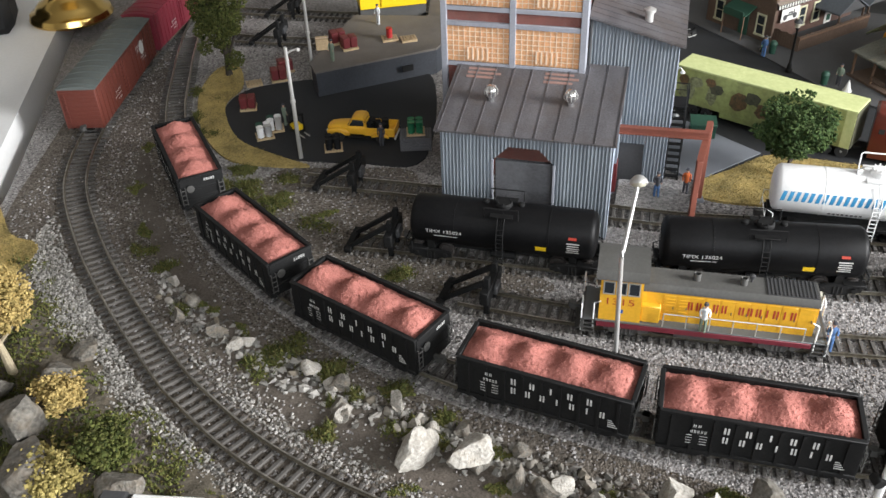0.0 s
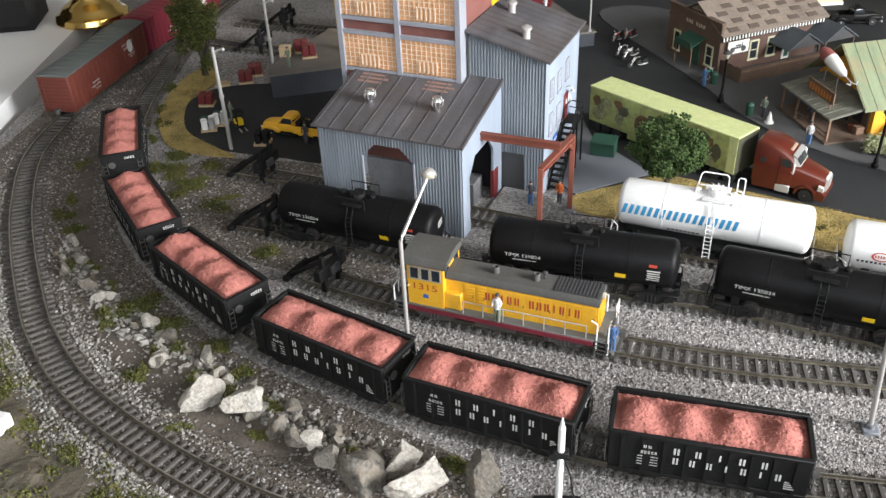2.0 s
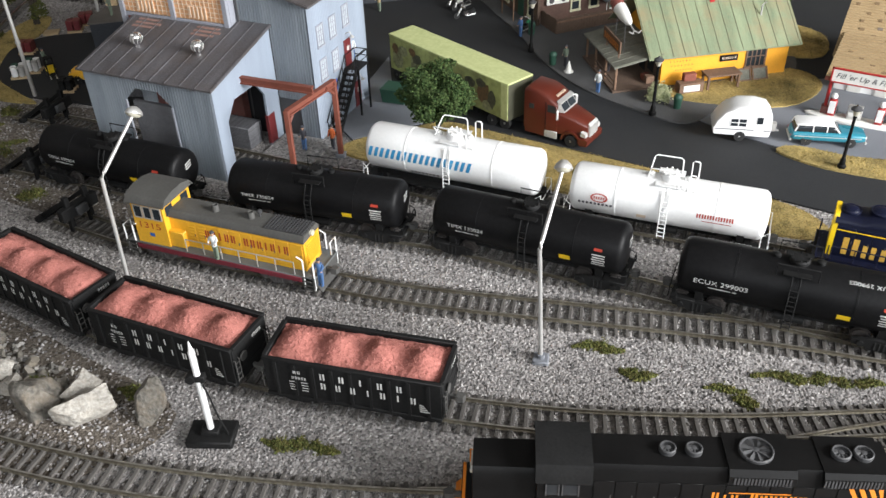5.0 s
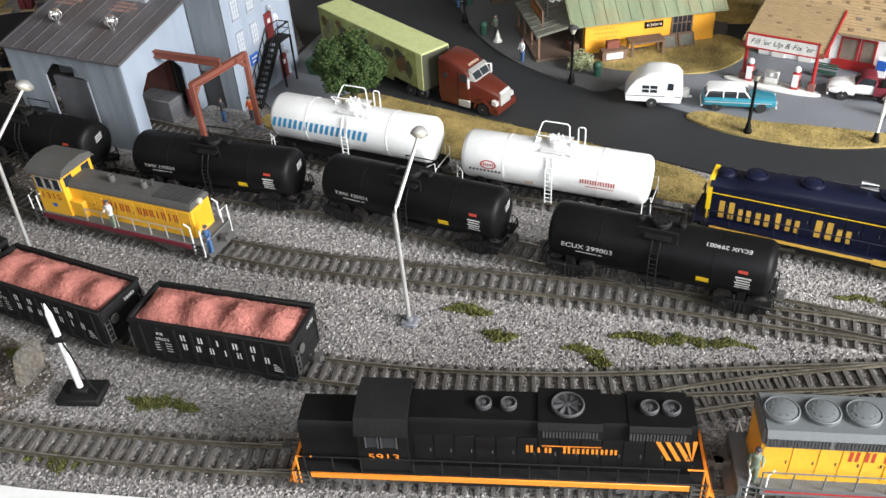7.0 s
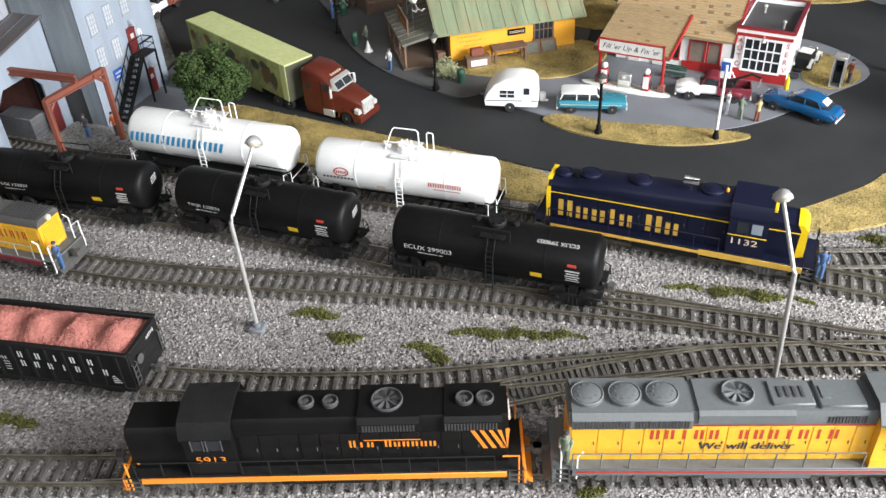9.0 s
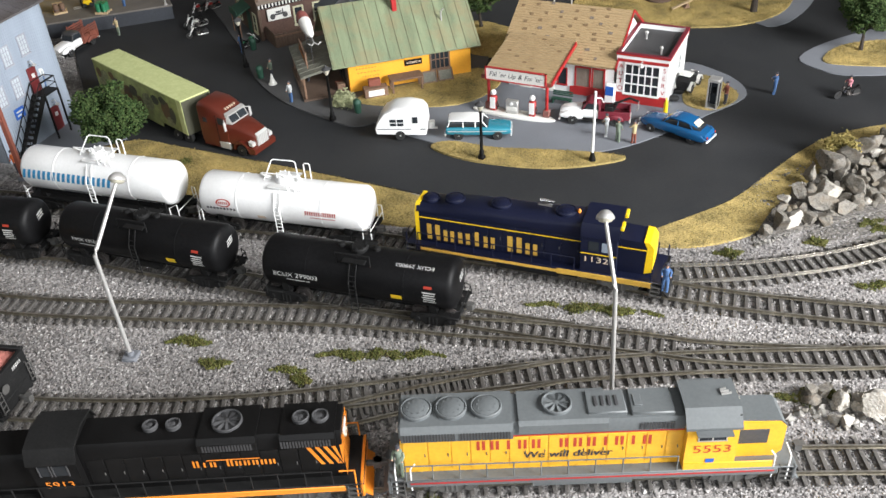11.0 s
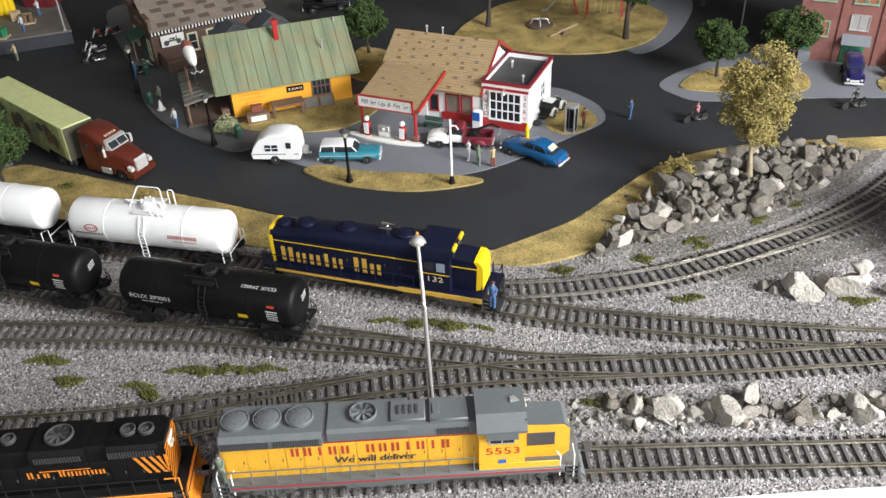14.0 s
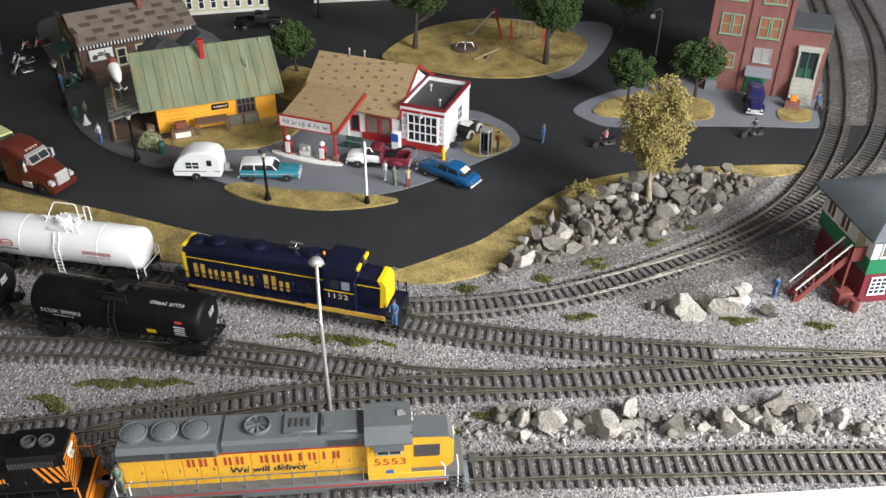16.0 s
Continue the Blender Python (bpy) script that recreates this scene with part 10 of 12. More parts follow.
# ---------------------------------------------------------------- painted figures, one plain mesh each
def figurine(x, y, z=0.0, r=0.0, top="cloth", legs="clothd", arms=0.0, sit=False, hat=None, label=None):
    g = Geo()
    hip = 4.0 if sit else 10.2
    g.slot = 1
    for w in (-1, 1):
        if sit:
            g.tube([(0, w * 1.3, hip), (4.4, w * 1.5, hip), (4.8, w * 1.5, 0.4)], 1.05, 7, 0.85)
        else:
            g.tube([(0.6 * w, w * 1.35, 0.3), (0.2 * w, w * 1.3, 5.2), (0, w * 1.1, hip)], 0.9, 7, 1.25)
            g.box(0.6 * w - 0.9, 0.6 * w + 1.8, w * 1.35 - 0.7, w * 1.35 + 0.7, 0, 0.9, 0.2)
    g.slot = 0
    g.lathe((0, 0, hip), [(1.7, -0.4), (1.9, 1.0), (1.8, 3.0), (2.3, 6.4), (2.1, 7.6), (0.9, 8.2)], 10)
    for w in (-1, 1):
        g.tube([(0, w * 2.2, hip + 7.2), (0.6, w * 3.1, hip + 4.2 + arms), (2.2 + arms * 0.5, w * 2.7, hip + 1.6 + arms * 1.8)], 0.8, 6, 0.6)
    g.slot = 2
    g.tube([(0, 0, hip + 7.8), (0.1, 0, hip + 9.0)], 0.7, 8)
    g.ball((0.2, 0, hip + 10.3), 1.45, 10, 7, (1, 0.88, 1.15))
    for w in (-1, 1):
        g.ball((2.3 + arms * 0.5, w * 2.7, hip + 1.3 + arms * 1.8), 0.6, 6, 4)
    g.slot = 3
    g.lathe((0.1, 0, hip + 10.8), [(1.55, -0.2), (1.6, 0.4), (1.3, 1.1), (0.4, 1.5)], 10)
    solo("figurine", g, [top, legs, "skin", hat or "clothd"], label or "small painted model figure standing still", "figurine", x, y, z, r, "model figures")


PEOPLE = [
    (0.9015, 0.820, 0.0016, 190, "cloth", "cloth", 2), (0.7475, 0.725, 0.0024, 60, "clothg", "clothg", 0), (0.761, 0.722, 0.0024, 120, "clothy", "rust", 2),
    (0.432, 0.810, 0.003, 240, "clothw", "cloth", 0), (0.852, 0.797, 0.0034, 200, "rust", "clothd", 0),
    (0.738, 0.735, 0.0024, 200, "clothw", "clothw", 1), (0.345, 0.938, 0.003, 230, "cloth", "cloth", 0), (0.173, 1.000, 0.0016, 250, "clothy", "clothg", 1),
    (0.189, 0.667, 0.0026, 270, "clothd", "cloth", 1), (0.213, 0.672, 0.0026, 250, "clotho", "clothd", 0), (1.066, 0.553, 0.0, 200, "cloth", "cloth", 0),
    (-0.099, 0.885, 0.0285, 250, "clothg", "clothg", 0), (-0.062, 0.982, 0.0285, 240, "clothw", "clothw", 0), (-0.135, 0.800, 0.0014, 20, "clothg", "clothg", 0),
    (-0.040, 0.758, 0.0014, 270, "clothd", "clothd", 0), (0.165, 1.049, 0.020, 250, "clothw", "cloth", 0), (0.160, 1.108, 0.020, 200, "clothw", "cloth", 2), (0.440, 0.855, 0.005, 220, "cloth", "clothd", 1),
    (0.398, 0.866, 0.003, 230, "clothg", "clothd", 0), (1.223, 0.905, 0.0024, 230, "cloth", "clothd", 1),
]
for x, y, z, r, a, b, k in PEOPLE:
    figurine(x, y, z, r, a, b, k)


def rider_on(track, x, y, dx, dy, z, top, legs):
    figurine(x + dx, y + dy, z, 260, top, legs, 1, label="small painted trainman figure on a locomotive step")


rider_on("switcher", 0.192, 0.503, -0.006, -0.0165, 0.0172, "clothw", "clothg")
rider_on("switcher", 0.262, 0.478, 0.0, 0.0, 0.0090, "cloth", "cloth")
rider_on("station", 0.760, 0.492, 0.0, 0.0, 0.0185, "cloth", "cloth")
rider_on("main", 0.606, 0.333, 0.0, 0.0, 0.0185, "clothg", "clothg")
figurine(0.211, 0.757, 0.047, 300, "clothw", "cloth", 0)
figurine(0.967, 0.8135, 0.0068, 200, "clothpink", "clothd", 2, True)
figurine(1.132, 0.8395, 0.0068, 195, "clothd", "clothd", 2, True)


# ---------------------------------------------------------------- goods and street clutter
def pallet(x, y, z, r, kind):
    t = thing("pallet_load" if kind != "bare" else "pallet", {"drums": "wooden pallet with pale and green drums", "dark": "wooden pallet with black drums", "crate": "dark red strapped crates on a pallet", "box": "tan cardboard box on the yard floor", "crates": "brown wooden barrels and a crate on a pallet", "bare": "bare wooden pallet lying in the yard", "red": "red drum on a wooden pallet", "green": "green gas bottles on a pallet"}[kind], "pallet", x, y, z, r, "pallets in the yard")
    if kind != "box":
        for k in range(6):
            part("board", Geo().box(-8 + 2.9 * k, -6.2 + 2.9 * k, -7, 7, 1.8, 2.6, 0.1), "woodpale", t)
        for y0 in (-6, 0, 6):
            part("bearer", Geo().box(-8, 8.3, y0 - 0.8, y0 + 0.8, 0, 1.8, 0.1), "woodpale", t)
    z0 = 2.6
    if kind in ("drums", "dark", "red", "green"):
        cols = {"drums": ("silver", "whitep", "whitep", "darkgreen"), "dark": ("blackmatt",) * 4, "red": ("red",), "green": ("green",) * 4}[kind]
        for k, m in enumerate(cols):
            a, b = (0, 0) if len(cols) == 1 else ((-3.6 if k % 2 else 3.6), (-3.4 if k < 2 else 3.4))
            d = part("drum", Geo().lathe((a, b, z0), [(3.1, 0), (3.3, 0.4), (3.1, 0.8), (3.1, 3.4), (3.35, 3.7), (3.1, 4), (3.1, 7), (3.35, 7.3), (3.1, 10), (3.3, 10.4), (2.8, 10.2), (0.3, 10.2)], 16), m, t)
    if kind == "crate":
        for k, (a, b) in enumerate(((-7.5, -0.3), (0.3, 7.5))):
            c = part("crate", Geo().box(a, b, -6.4, 6.4, z0, z0 + 11, 0.8), "doorred", t)
            for yy in (-3, 3):
                part("strap", Geo().box(a - 0.15, b + 0.15, yy - 0.4, yy + 0.4, z0 - 0.1, z0 + 11.15, 0), "rust", c)
    if kind == "crates":
        for a, b in ((-4, -3.6), (3.4, -3.6)):
            d = part("barrel", Geo().lathe((a, b, z0), [(2.6, 0), (3.3, 3), (3.4, 5), (3.2, 7), (2.7, 9.6), (2.3, 9.6), (2.2, 9)], 14), "wood", t)
            part("hoop", Geo().lathe((a, b, z0 + 2.4), [(3.3, 0), (3.5, 0), (3.5, 0.7), (3.35, 0.7)], 14), "darkgrey", d)
        part("crate", Geo().box(-7, 5, 0.6, 6.6, z0, z0 + 9, 0.4), "woodpale", t)
    if kind == "box":
        part("carton", Geo().box(-6.5, 6.5, -6, 6, 0, 11, 0.4), "woodpale", t)
        part("tape", Geo().box(-6.6, 6.6, -0.7, 0.7, 10.9, 11.2, 0), "mullion", t)


for q in ((-0.150, 0.776, 0.0014, 20, "drums"), (-0.143, 0.790, 0.0014, 15, "drums"), (-0.178, 0.835, 0.0014, 10, "crate"), (-0.161, 0.903, 0.0, 20, "crate"), (-0.158, 0.925, 0.0, 25, "crate"), (-0.185, 0.893, 0.0, 20, "bare"), (-0.083, 0.752, 0.0014, 10, "dark"), (-0.009, 0.757, 0.014, 5, "green"),
          (-0.100, 0.930, 0.0285, 25, "crate"), (-0.086, 0.915, 0.0285, 25, "crate"), (-0.114, 0.917, 0.0285, 10, "box"), (-0.046, 0.937, 0.0285, 15, "red"), (-0.026, 0.935, 0.0285, 15, "bare"), (0.158, 1.080, 0.020, 20, "crates"), (0.136, 1.092, 0.020, 30, "box"), (0.090, 1.030, 0.020, 30, "crates"), (0.147, 1.027, 0.020, 0, "green")):
    pallet(*q)
solo("stone_plinth", Geo().box(-14, 14, -10, 10, 0, 14, 0.6), "brickgrey", "grey brick plinth beside the works", "plinth", -0.009, 0.757, 0.0, 3)


def forklift(x, y, z, r):
    t = thing("forklift", "yellow and black forklift truck", "forklift", x, y, z, r, "forklifts")
    part("body", Geo().box(-8, 3, -4.5, 4.5, 2.5, 8, 1.0), "brightyellow", t)
    part("counterweight", Geo().box(-10, -7, -4.5, 4.5, 2.5, 9, 1.0), "blackmatt", t)
    part("mast", Geo().box(4, 5.4, -4, -3, 0.6, 20, 0.2).box(4, 5.4, 3, 4, 0.6, 20, 0.2).box(4, 5.4, -4, 4, 18.6, 20, 0.2), "blackmatt", t)
    part("fork", Geo().box(5.4, 15, -3.4, -2.2, 0.8, 1.4, 0).box(5.4, 15, 2.2, 3.4, 0.8, 1.4, 0), "silver", t)
    part("guard", Geo().tube([(-7, -4, 8), (-6, -4, 18), (2, -4, 18), (3, -4, 8)], 0.5, 6).tube([(-7, 4, 8), (-6, 4, 18), (2, 4, 18), (3, 4, 8)], 0.5, 6).box(-6, 2, -4, 4, 17.6, 18.2, 0), "blackmatt", t)
    wheels(t, (-6, 2), 4.4, 2.8, 2.0, "darkgrey")


forklift(-0.120, 0.785, 0.0014, -50)
forklift(0.115, 1.049, 0.020, 215)


def small_things():
    t = thing("phone_booth", "grey metal telephone booth", "booth", 0.839, 0.790, 0.0034, -25)
    g = Geo()
    for x in (-4.5, 4.5):
        for y in (-4.5, 4.5):
            g.box(x - 0.6, x + 0.6, y - 0.6, y + 0.6, 0, 26, 0.1)
    part("frame", g, "silver", t)
    part("roof", Geo().box(-5.4, 5.4, -5.4, 5.4, 26, 29, 0.5), "silver", t)
    part("floor_plate", Geo().box(-5, 5, -5, 5, 0, 1, 0.2), "silver", t)
    part("telephone", Geo().box(-2, 2, 2.5, 4.0, 12, 18, 0.3), "black", t)
    part("back_panel", Geo().box(-4, 4, 4.1, 4.6, 1, 25, 0), "carglass", t, "dark glazed back")
    for x in (-4.5, 4.5):
        part("side_panel", Geo().box(x - 0.2, x + 0.2, -4, 4, 1, 24, 0), "carglass", t, "dark glazed side")
    for x, y, z in ((0.504, 0.785, 0.003), (0.356, 0.945, 0.003), (0.385, 0.868, 0.003)):
        t = thing("litter_bin", "dark green litter bin on the footpath", "bin", x, y, z, 10, "green bins")
        part("bin", Geo().lathe((0, 0, 0), [(3.2, 0), (3.8, 9), (4.0, 10), (3.4, 10), (3.2, 8)], 16), "darkgreen", t)
        part("lid", Geo().lathe((0, 0, 10), [(4.2, 0), (4.0, 1.4), (2.6, 3.4), (0.4, 4)], 16), "darkgreen", t)
    t = solo("display_cone", Geo().lathe((0, 0, 0), [(4.6, 0), (4.6, 0.8), (3.4, 1.4), (0.6, 11), (0.3, 11.4)], 14), "offwhite", "white pointed advertising cone on the footpath", "cone", 0.402, 0.852, 0.003)
    for k, (x, y) in enumerate(((0.813, 0.822), (0.806, 0.806), (0.8265, 0.849))):
        solo("old_tyre", Geo().lathe((0, 0, 0), [(2.4, 0), (4.4, 0), (5.0, 1.2), (4.8, 2.6), (2.4, 2.6)], 18), "rubber", "old black tyre beside the garage", "tyre", x, y, 0.0034, 0, "old tyres")
    solo("gas_cylinder", Geo().lathe((0, 0, 0), [(2.0, 0), (2.0, 10), (1.2, 13), (0.6, 14), (0.6, 16)], 12), "brightyellow", "yellow and red cylinder by the garage door", "cylinder", 0.795, 0.779, 0.0024)
    t = thing("wheelie_skip", "dark green rubbish skip beside the outside stair", "skip", 0.246, 0.768, 0.0022, -10)
    part("tub", Geo().prism([(-10, 14), (-7, 1), (7, 1), (10, 14)], "x", -11, 11), "darkgreen", t)
    part("lid", Geo().box(-11.4, 11.4, -10.4, 10.4, 14, 15.4, 0.5), "darkgreen", t)
    # playground in the park
    t = thing("playground_slide", "grey metal slide with a red ladder and swing bar", "slide", 0.859, 1.124, 0.0034, -14)
    part("chute", Geo().prism([(-34, 2), (-26, 2.6), (0, 34), (4, 35), (4, 36), (-1, 35.4), (-27, 4), (-34, 3.4)], "y", -3.2, 3.2), "silver", t)
    part("ladder", Geo().tube([(4, -3, 36), (14, -3, 0)], 0.8, 6).tube([(4, 3, 36), (14, 3, 0)], 0.8, 6), "red", t)
    for k in range(6):
        part("rung", Geo().cyl((5.4 + 1.5 * k, -3, 31 - 5.4 * k), (5.4 + 1.5 * k, 3, 31 - 5.4 * k), 0.5, 6), "red", t)
    part("guard", Geo().tube([(-2, -3.4, 36), (2, -3.4, 41), (6, -3.4, 36)], 0.7, 6).tube([(-2, 3.4, 36), (2, 3.4, 41), (6, 3.4, 36)], 0.7, 6), "red", t)
    t = thing("swing_frame", "red and silver swing frame on the park grass", "swing", 0.905, 1.105, 0.0034, -15)
    part("top_bar", Geo().cyl((-22, 0, 30), (22, 0, 30), 0.8, 8), "silver", t)
    for x in (-22, 22):
        for y in (-10, 10):
            part("leg", Geo().cyl((x, y, 0), (x, 0, 30), 0.8, 8), "red", t)
    for x in (-8, 8):
        s = part("swing_seat", Geo().box(x - 4, x + 4, -1.6, 1.6, 7, 7.8, 0.2), "wood", t)
        part("chain", Geo().cyl((x - 3.6, 0, 7.6), (x - 3.6, 0, 30), 0.25, 5).cyl((x + 3.6, 0, 7.6), (x + 3.6, 0, 30), 0.25, 5), "silver", s)
    t = thing("roundabout", "round playground roundabout with silver rails", "roundabout", 0.822, 1.082, 0.0034, 0)
    part("disc", Geo().lathe((0, 0, 0), [(16, 0), (17, 1), (17, 2.4), (15, 3), (0.4, 3)], 26), "brownwall", t)
    for k in range(4):
        a = k * math.pi / 2
        part("grip", Geo().tube([(12 * math.cos(a), 12 * math.sin(a), 3), (9 * math.cos(a), 9 * math.sin(a), 9), (2 * math.cos(a), 2 * math.sin(a), 9), (0, 0, 4)], 0.7, 6), "silver", t)
    t = thing("seesaw", "small pale wooden seesaw on the park grass", "seesaw", 0.850, 1.050, 0.0034, 30)
    part("plank", Geo().prism([(-20, 2), (20, 10), (20, 11), (-20, 3)], "y", -2, 2), "woodpale", t)
    part("stand", Geo().prism([(-4, 0), (4, 0), (0.6, 6), (-0.6, 6)], "y", -3, 3), "wood", t)
    t = thing("brick_planter", "low brick planter with crates by the town house steps", "planter", 1.197, 0.911, 0.0024, -19)
    part("wall", Geo().box(-8, 8, -5, 5, 0, 9, 0.4), "brick", t)
    part("crate", Geo().box(-3, 4, -3, 3, 9, 15, 0.4), "orange", t)
    # by the layout's edge
    x, y = -0.125, 0.340
    t = thing("control_box", "white box with a dark ribbed side at the layout's front", "box", x, y, 0.0, -4)
    part("case", Geo().box(-14, 28, -66, 24, 0, 12, 2.0), "whitep", t)
    part("side_grip", Geo().box(-32, -14, -64, 26, 0, 12, 4.0), "darkgrey", t, "dark rounded side")
    # white shelf beyond the layout's left edge, with what stands on it
    g = Geo().prism([(-1900, 400), (-352, 400), (-352, 611), (-368, 696), (-398, 834), (-470, 1157), (-560, 1560), (-1900, 1560)], "z", -20, 16)
    solo("shelf", g, "fascia", "white shelf board beside the layout", "shelf", kind="structure", smooth=False)
    t = thing("trophy", "polished brass trophy foot on the white shelf", "trophy", -0.435, 1.055, 0.016)
    part("foot", Geo().lathe((0, 0, 0), [(46, 0), (48, 3), (46, 9), (40, 12), (37, 17), (34, 20), (26, 24), (20, 30), (16, 60), (20, 80), (44, 120), (52, 150), (50, 150), (18, 90)], 40), "gold", t)
    t = thing("camera_case", "black equipment case on the white shelf", "case", -0.53, 1.015, 0.016, 20)
    part("body", Geo().box(-50, 44, -34, 34, 0, 52, 10), "blackmatt", t)
    part("lid", Geo().box(-46, 40, -30, 30, 52, 62, 4), "black", t)


small_things()


# ---------------------------------------------------------------- loose stuff: stones, leaves, grass
OCTA_F = np.array([(0, 2, 4), (2, 1, 4), (1, 3, 4), (3, 0, 4), (2, 0, 5), (1, 2, 5), (3, 1, 5), (0, 3, 5)])
OCTA_V = np.array([(1, 0, 0), (-1, 0, 0), (0, 1, 0), (0, -1, 0), (0, 0, 1), (0, 0, -1)], dtype=float)


def raw_mesh(name, V, F, m):
    me = bpy.data.meshes.new(name)
    n, k = len(F), F.shape[1]
    me.vertices.add(len(V))
    me.vertices.foreach_set("co", np.ascontiguousarray(V, dtype=np.float32).ravel())
    me.loops.add(n * k)
    me.loops.foreach_set("vertex_index", np.ascontiguousarray(F, dtype=np.int32).ravel())
    me.polygons.add(n)
    me.polygons.foreach_set("loop_start", np.arange(0, n * k, k, dtype=np.int32))
    me.materials.append(MAT[m])
    me.update(calc_edges=True)
    me.polygons.foreach_set("use_smooth", [False] * n)
    return me


def lumps(centres, radius, rng, squash=(1, 1, 1), jitter=0.35):
    """Many small uneven eight-sided bits: vertices and faces in metres."""
    n = len(centres)
    a, b, c = (rng.uniform(0, 2 * np.pi, n) for _ in range(3))
    base = OCTA_V[None] * (1 + rng.uniform(-jitter, jitter, (n, 6, 1)))
    base = base + rng.uniform(-jitter, jitter, (n, 6, 3)) * 0.6
    ca, sa, cb, sb = np.cos(a), np.sin(a), np.cos(b), np.sin(b)
    R = np.empty((n, 3, 3))
    R[:, 0] = np.stack([ca, -sa * cb, sa * sb], 1)
    R[:, 1] = np.stack([sa, ca * cb, -ca * sb], 1)
    R[:, 2] = np.stack([np.zeros(n), sb, cb], 1)
    V = np.einsum("nij,nkj->nki", R, base) * np.asarray(radius).reshape(-1, 1, 1) * np.asarray(squash)
    V = V + np.asarray(centres)[:, None, :]
    F = OCTA_F[None] + 6 * np.arange(n)[:, None, None]
    return V.reshape(-1, 3), F.reshape(-1, 3)


def blades(centres, height, rng, lean=0.6, width=0.16):
    """Upright three-cornered blades."""
    n = len(centres)
    a = rng.uniform(0, 2 * np.pi, n)
    h = np.asarray(height)
    d = np.stack([np.cos(a), np.sin(a), np.zeros(n)], 1) * (h * width)[:, None]
    tip = np.stack([rng.normal(0, lean, n), rng.normal(0, lean, n), np.ones(n)], 1) * h[:, None]
    V = np.stack([centres - d, centres + d, centres + tip], 1).reshape(-1, 3)
    return V, np.arange(3 * n).reshape(-1, 3)


def tree(x, y, z, h, crown, leaf, bark="bark", label="", seed=1, n=4200, size=1.5, trunk=0.35, thin=0.0, limbs=9, r0=None, tilt=None):
    """Trunk and limbs that taper, with a crown of many small clumps hung about the twigs. crown: (width, height) in mm."""
    rng = np.random.default_rng(seed)
    t = thing("tree", label, "tree", x, y, z)
    g = Geo()
    r0 = r0 or h * 0.028
    base = h * trunk
    lean = rng.normal(0, 0.03, 2) * h if tilt is None else np.array(tilt)
    g.tube([(0, 0, -1), (lean[0] * 0.3, lean[1] * 0.3, base * 0.5), (lean[0] * 0.6, lean[1] * 0.6, base), (lean[0], lean[1], h * 0.8)], r0 * 1.25, 9, r0 * 0.35)
    tw = part("trunk", g, bark, t)
    tips = []
    for k in range(limbs):
        a = 2 * math.pi * k / limbs + rng.uniform(-0.4, 0.4)
        z0 = base * rng.uniform(0.75, 1.05) + (h * 0.75 - base) * (k / limbs) * 0.8
        zc = h - crown[1] / 2
        rr = crown[0] / 2 * rng.uniform(0.55, 0.95)
        z1 = min(h * 0.97, z0 + (h - z0) * rng.uniform(0.25, 0.75))
        p0, p1 = np.array((lean[0] * 0.6, lean[1] * 0.6, z0)), np.array((rr * math.cos(a), rr * math.sin(a), z1))
        pm = (p0 + p1) / 2 + np.array((0, 0, (z1 - z0) * -0.12))
        part("limb", Geo().tube([tuple(p0), tuple(pm), tuple(p1)], r0 * 0.55, 6, r0 * 0.16), bark, t)
        p1[:2] += lean * 0.7
        tips += [p1, (p1 + pm) / 2 + rng.normal(0, 2.5, 3)]
    zc = h - crown[1] / 2
    m = 46
    u = rng.normal(size=(m, 3))
    u /= np.linalg.norm(u, axis=1)[:, None]
    lobe = np.array([1.0 + 0.55 * noise.noise((float(a) * 1.6 + seed, float(b) * 1.6, float(c) * 1.6)) for a, b, c in u])[:, None]
    q = u * np.array((crown[0] / 2, crown[0] / 2, crown[1] / 2)) * rng.uniform(0.3, 0.86, (m, 1)) * lobe + np.array((lean[0] * 0.8, lean[1] * 0.8, zc))
    tips = np.concatenate([np.array(tips), q])
    who = rng.integers(0, len(tips), n)
    spread = rng.uniform(0.085, 0.135, len(tips)) * min(crown)
    d = rng.normal(size=(n, 3))
    d *= (rng.uniform(0.15, 1, n) ** 0.4 / np.linalg.norm(d, axis=1))[:, None]
    P = tips[who] + d * spread[who][:, None] * 1.5 * np.array((1, 1, 0.8))
    far = np.sqrt(((P[:, 0] - lean[0] * 0.8) / (crown[0] * 0.58)) ** 2 + ((P[:, 1] - lean[1] * 0.8) / (crown[0] * 0.58)) ** 2 + ((P[:, 2] - zc) / (crown[1] * 0.53)) ** 2)
    P = P[(P[:, 2] > base * 0.55) & (far < 1)]
    V, F = lumps(P * 0.001, rng.uniform(0.55, 1.2, len(P)) * size * 0.00075, rng, (1, 1, 0.75), 0.5)
    ob = new("crown", raw_mesh("crown", V, F, leaf))
    ob.parent = t
    return t


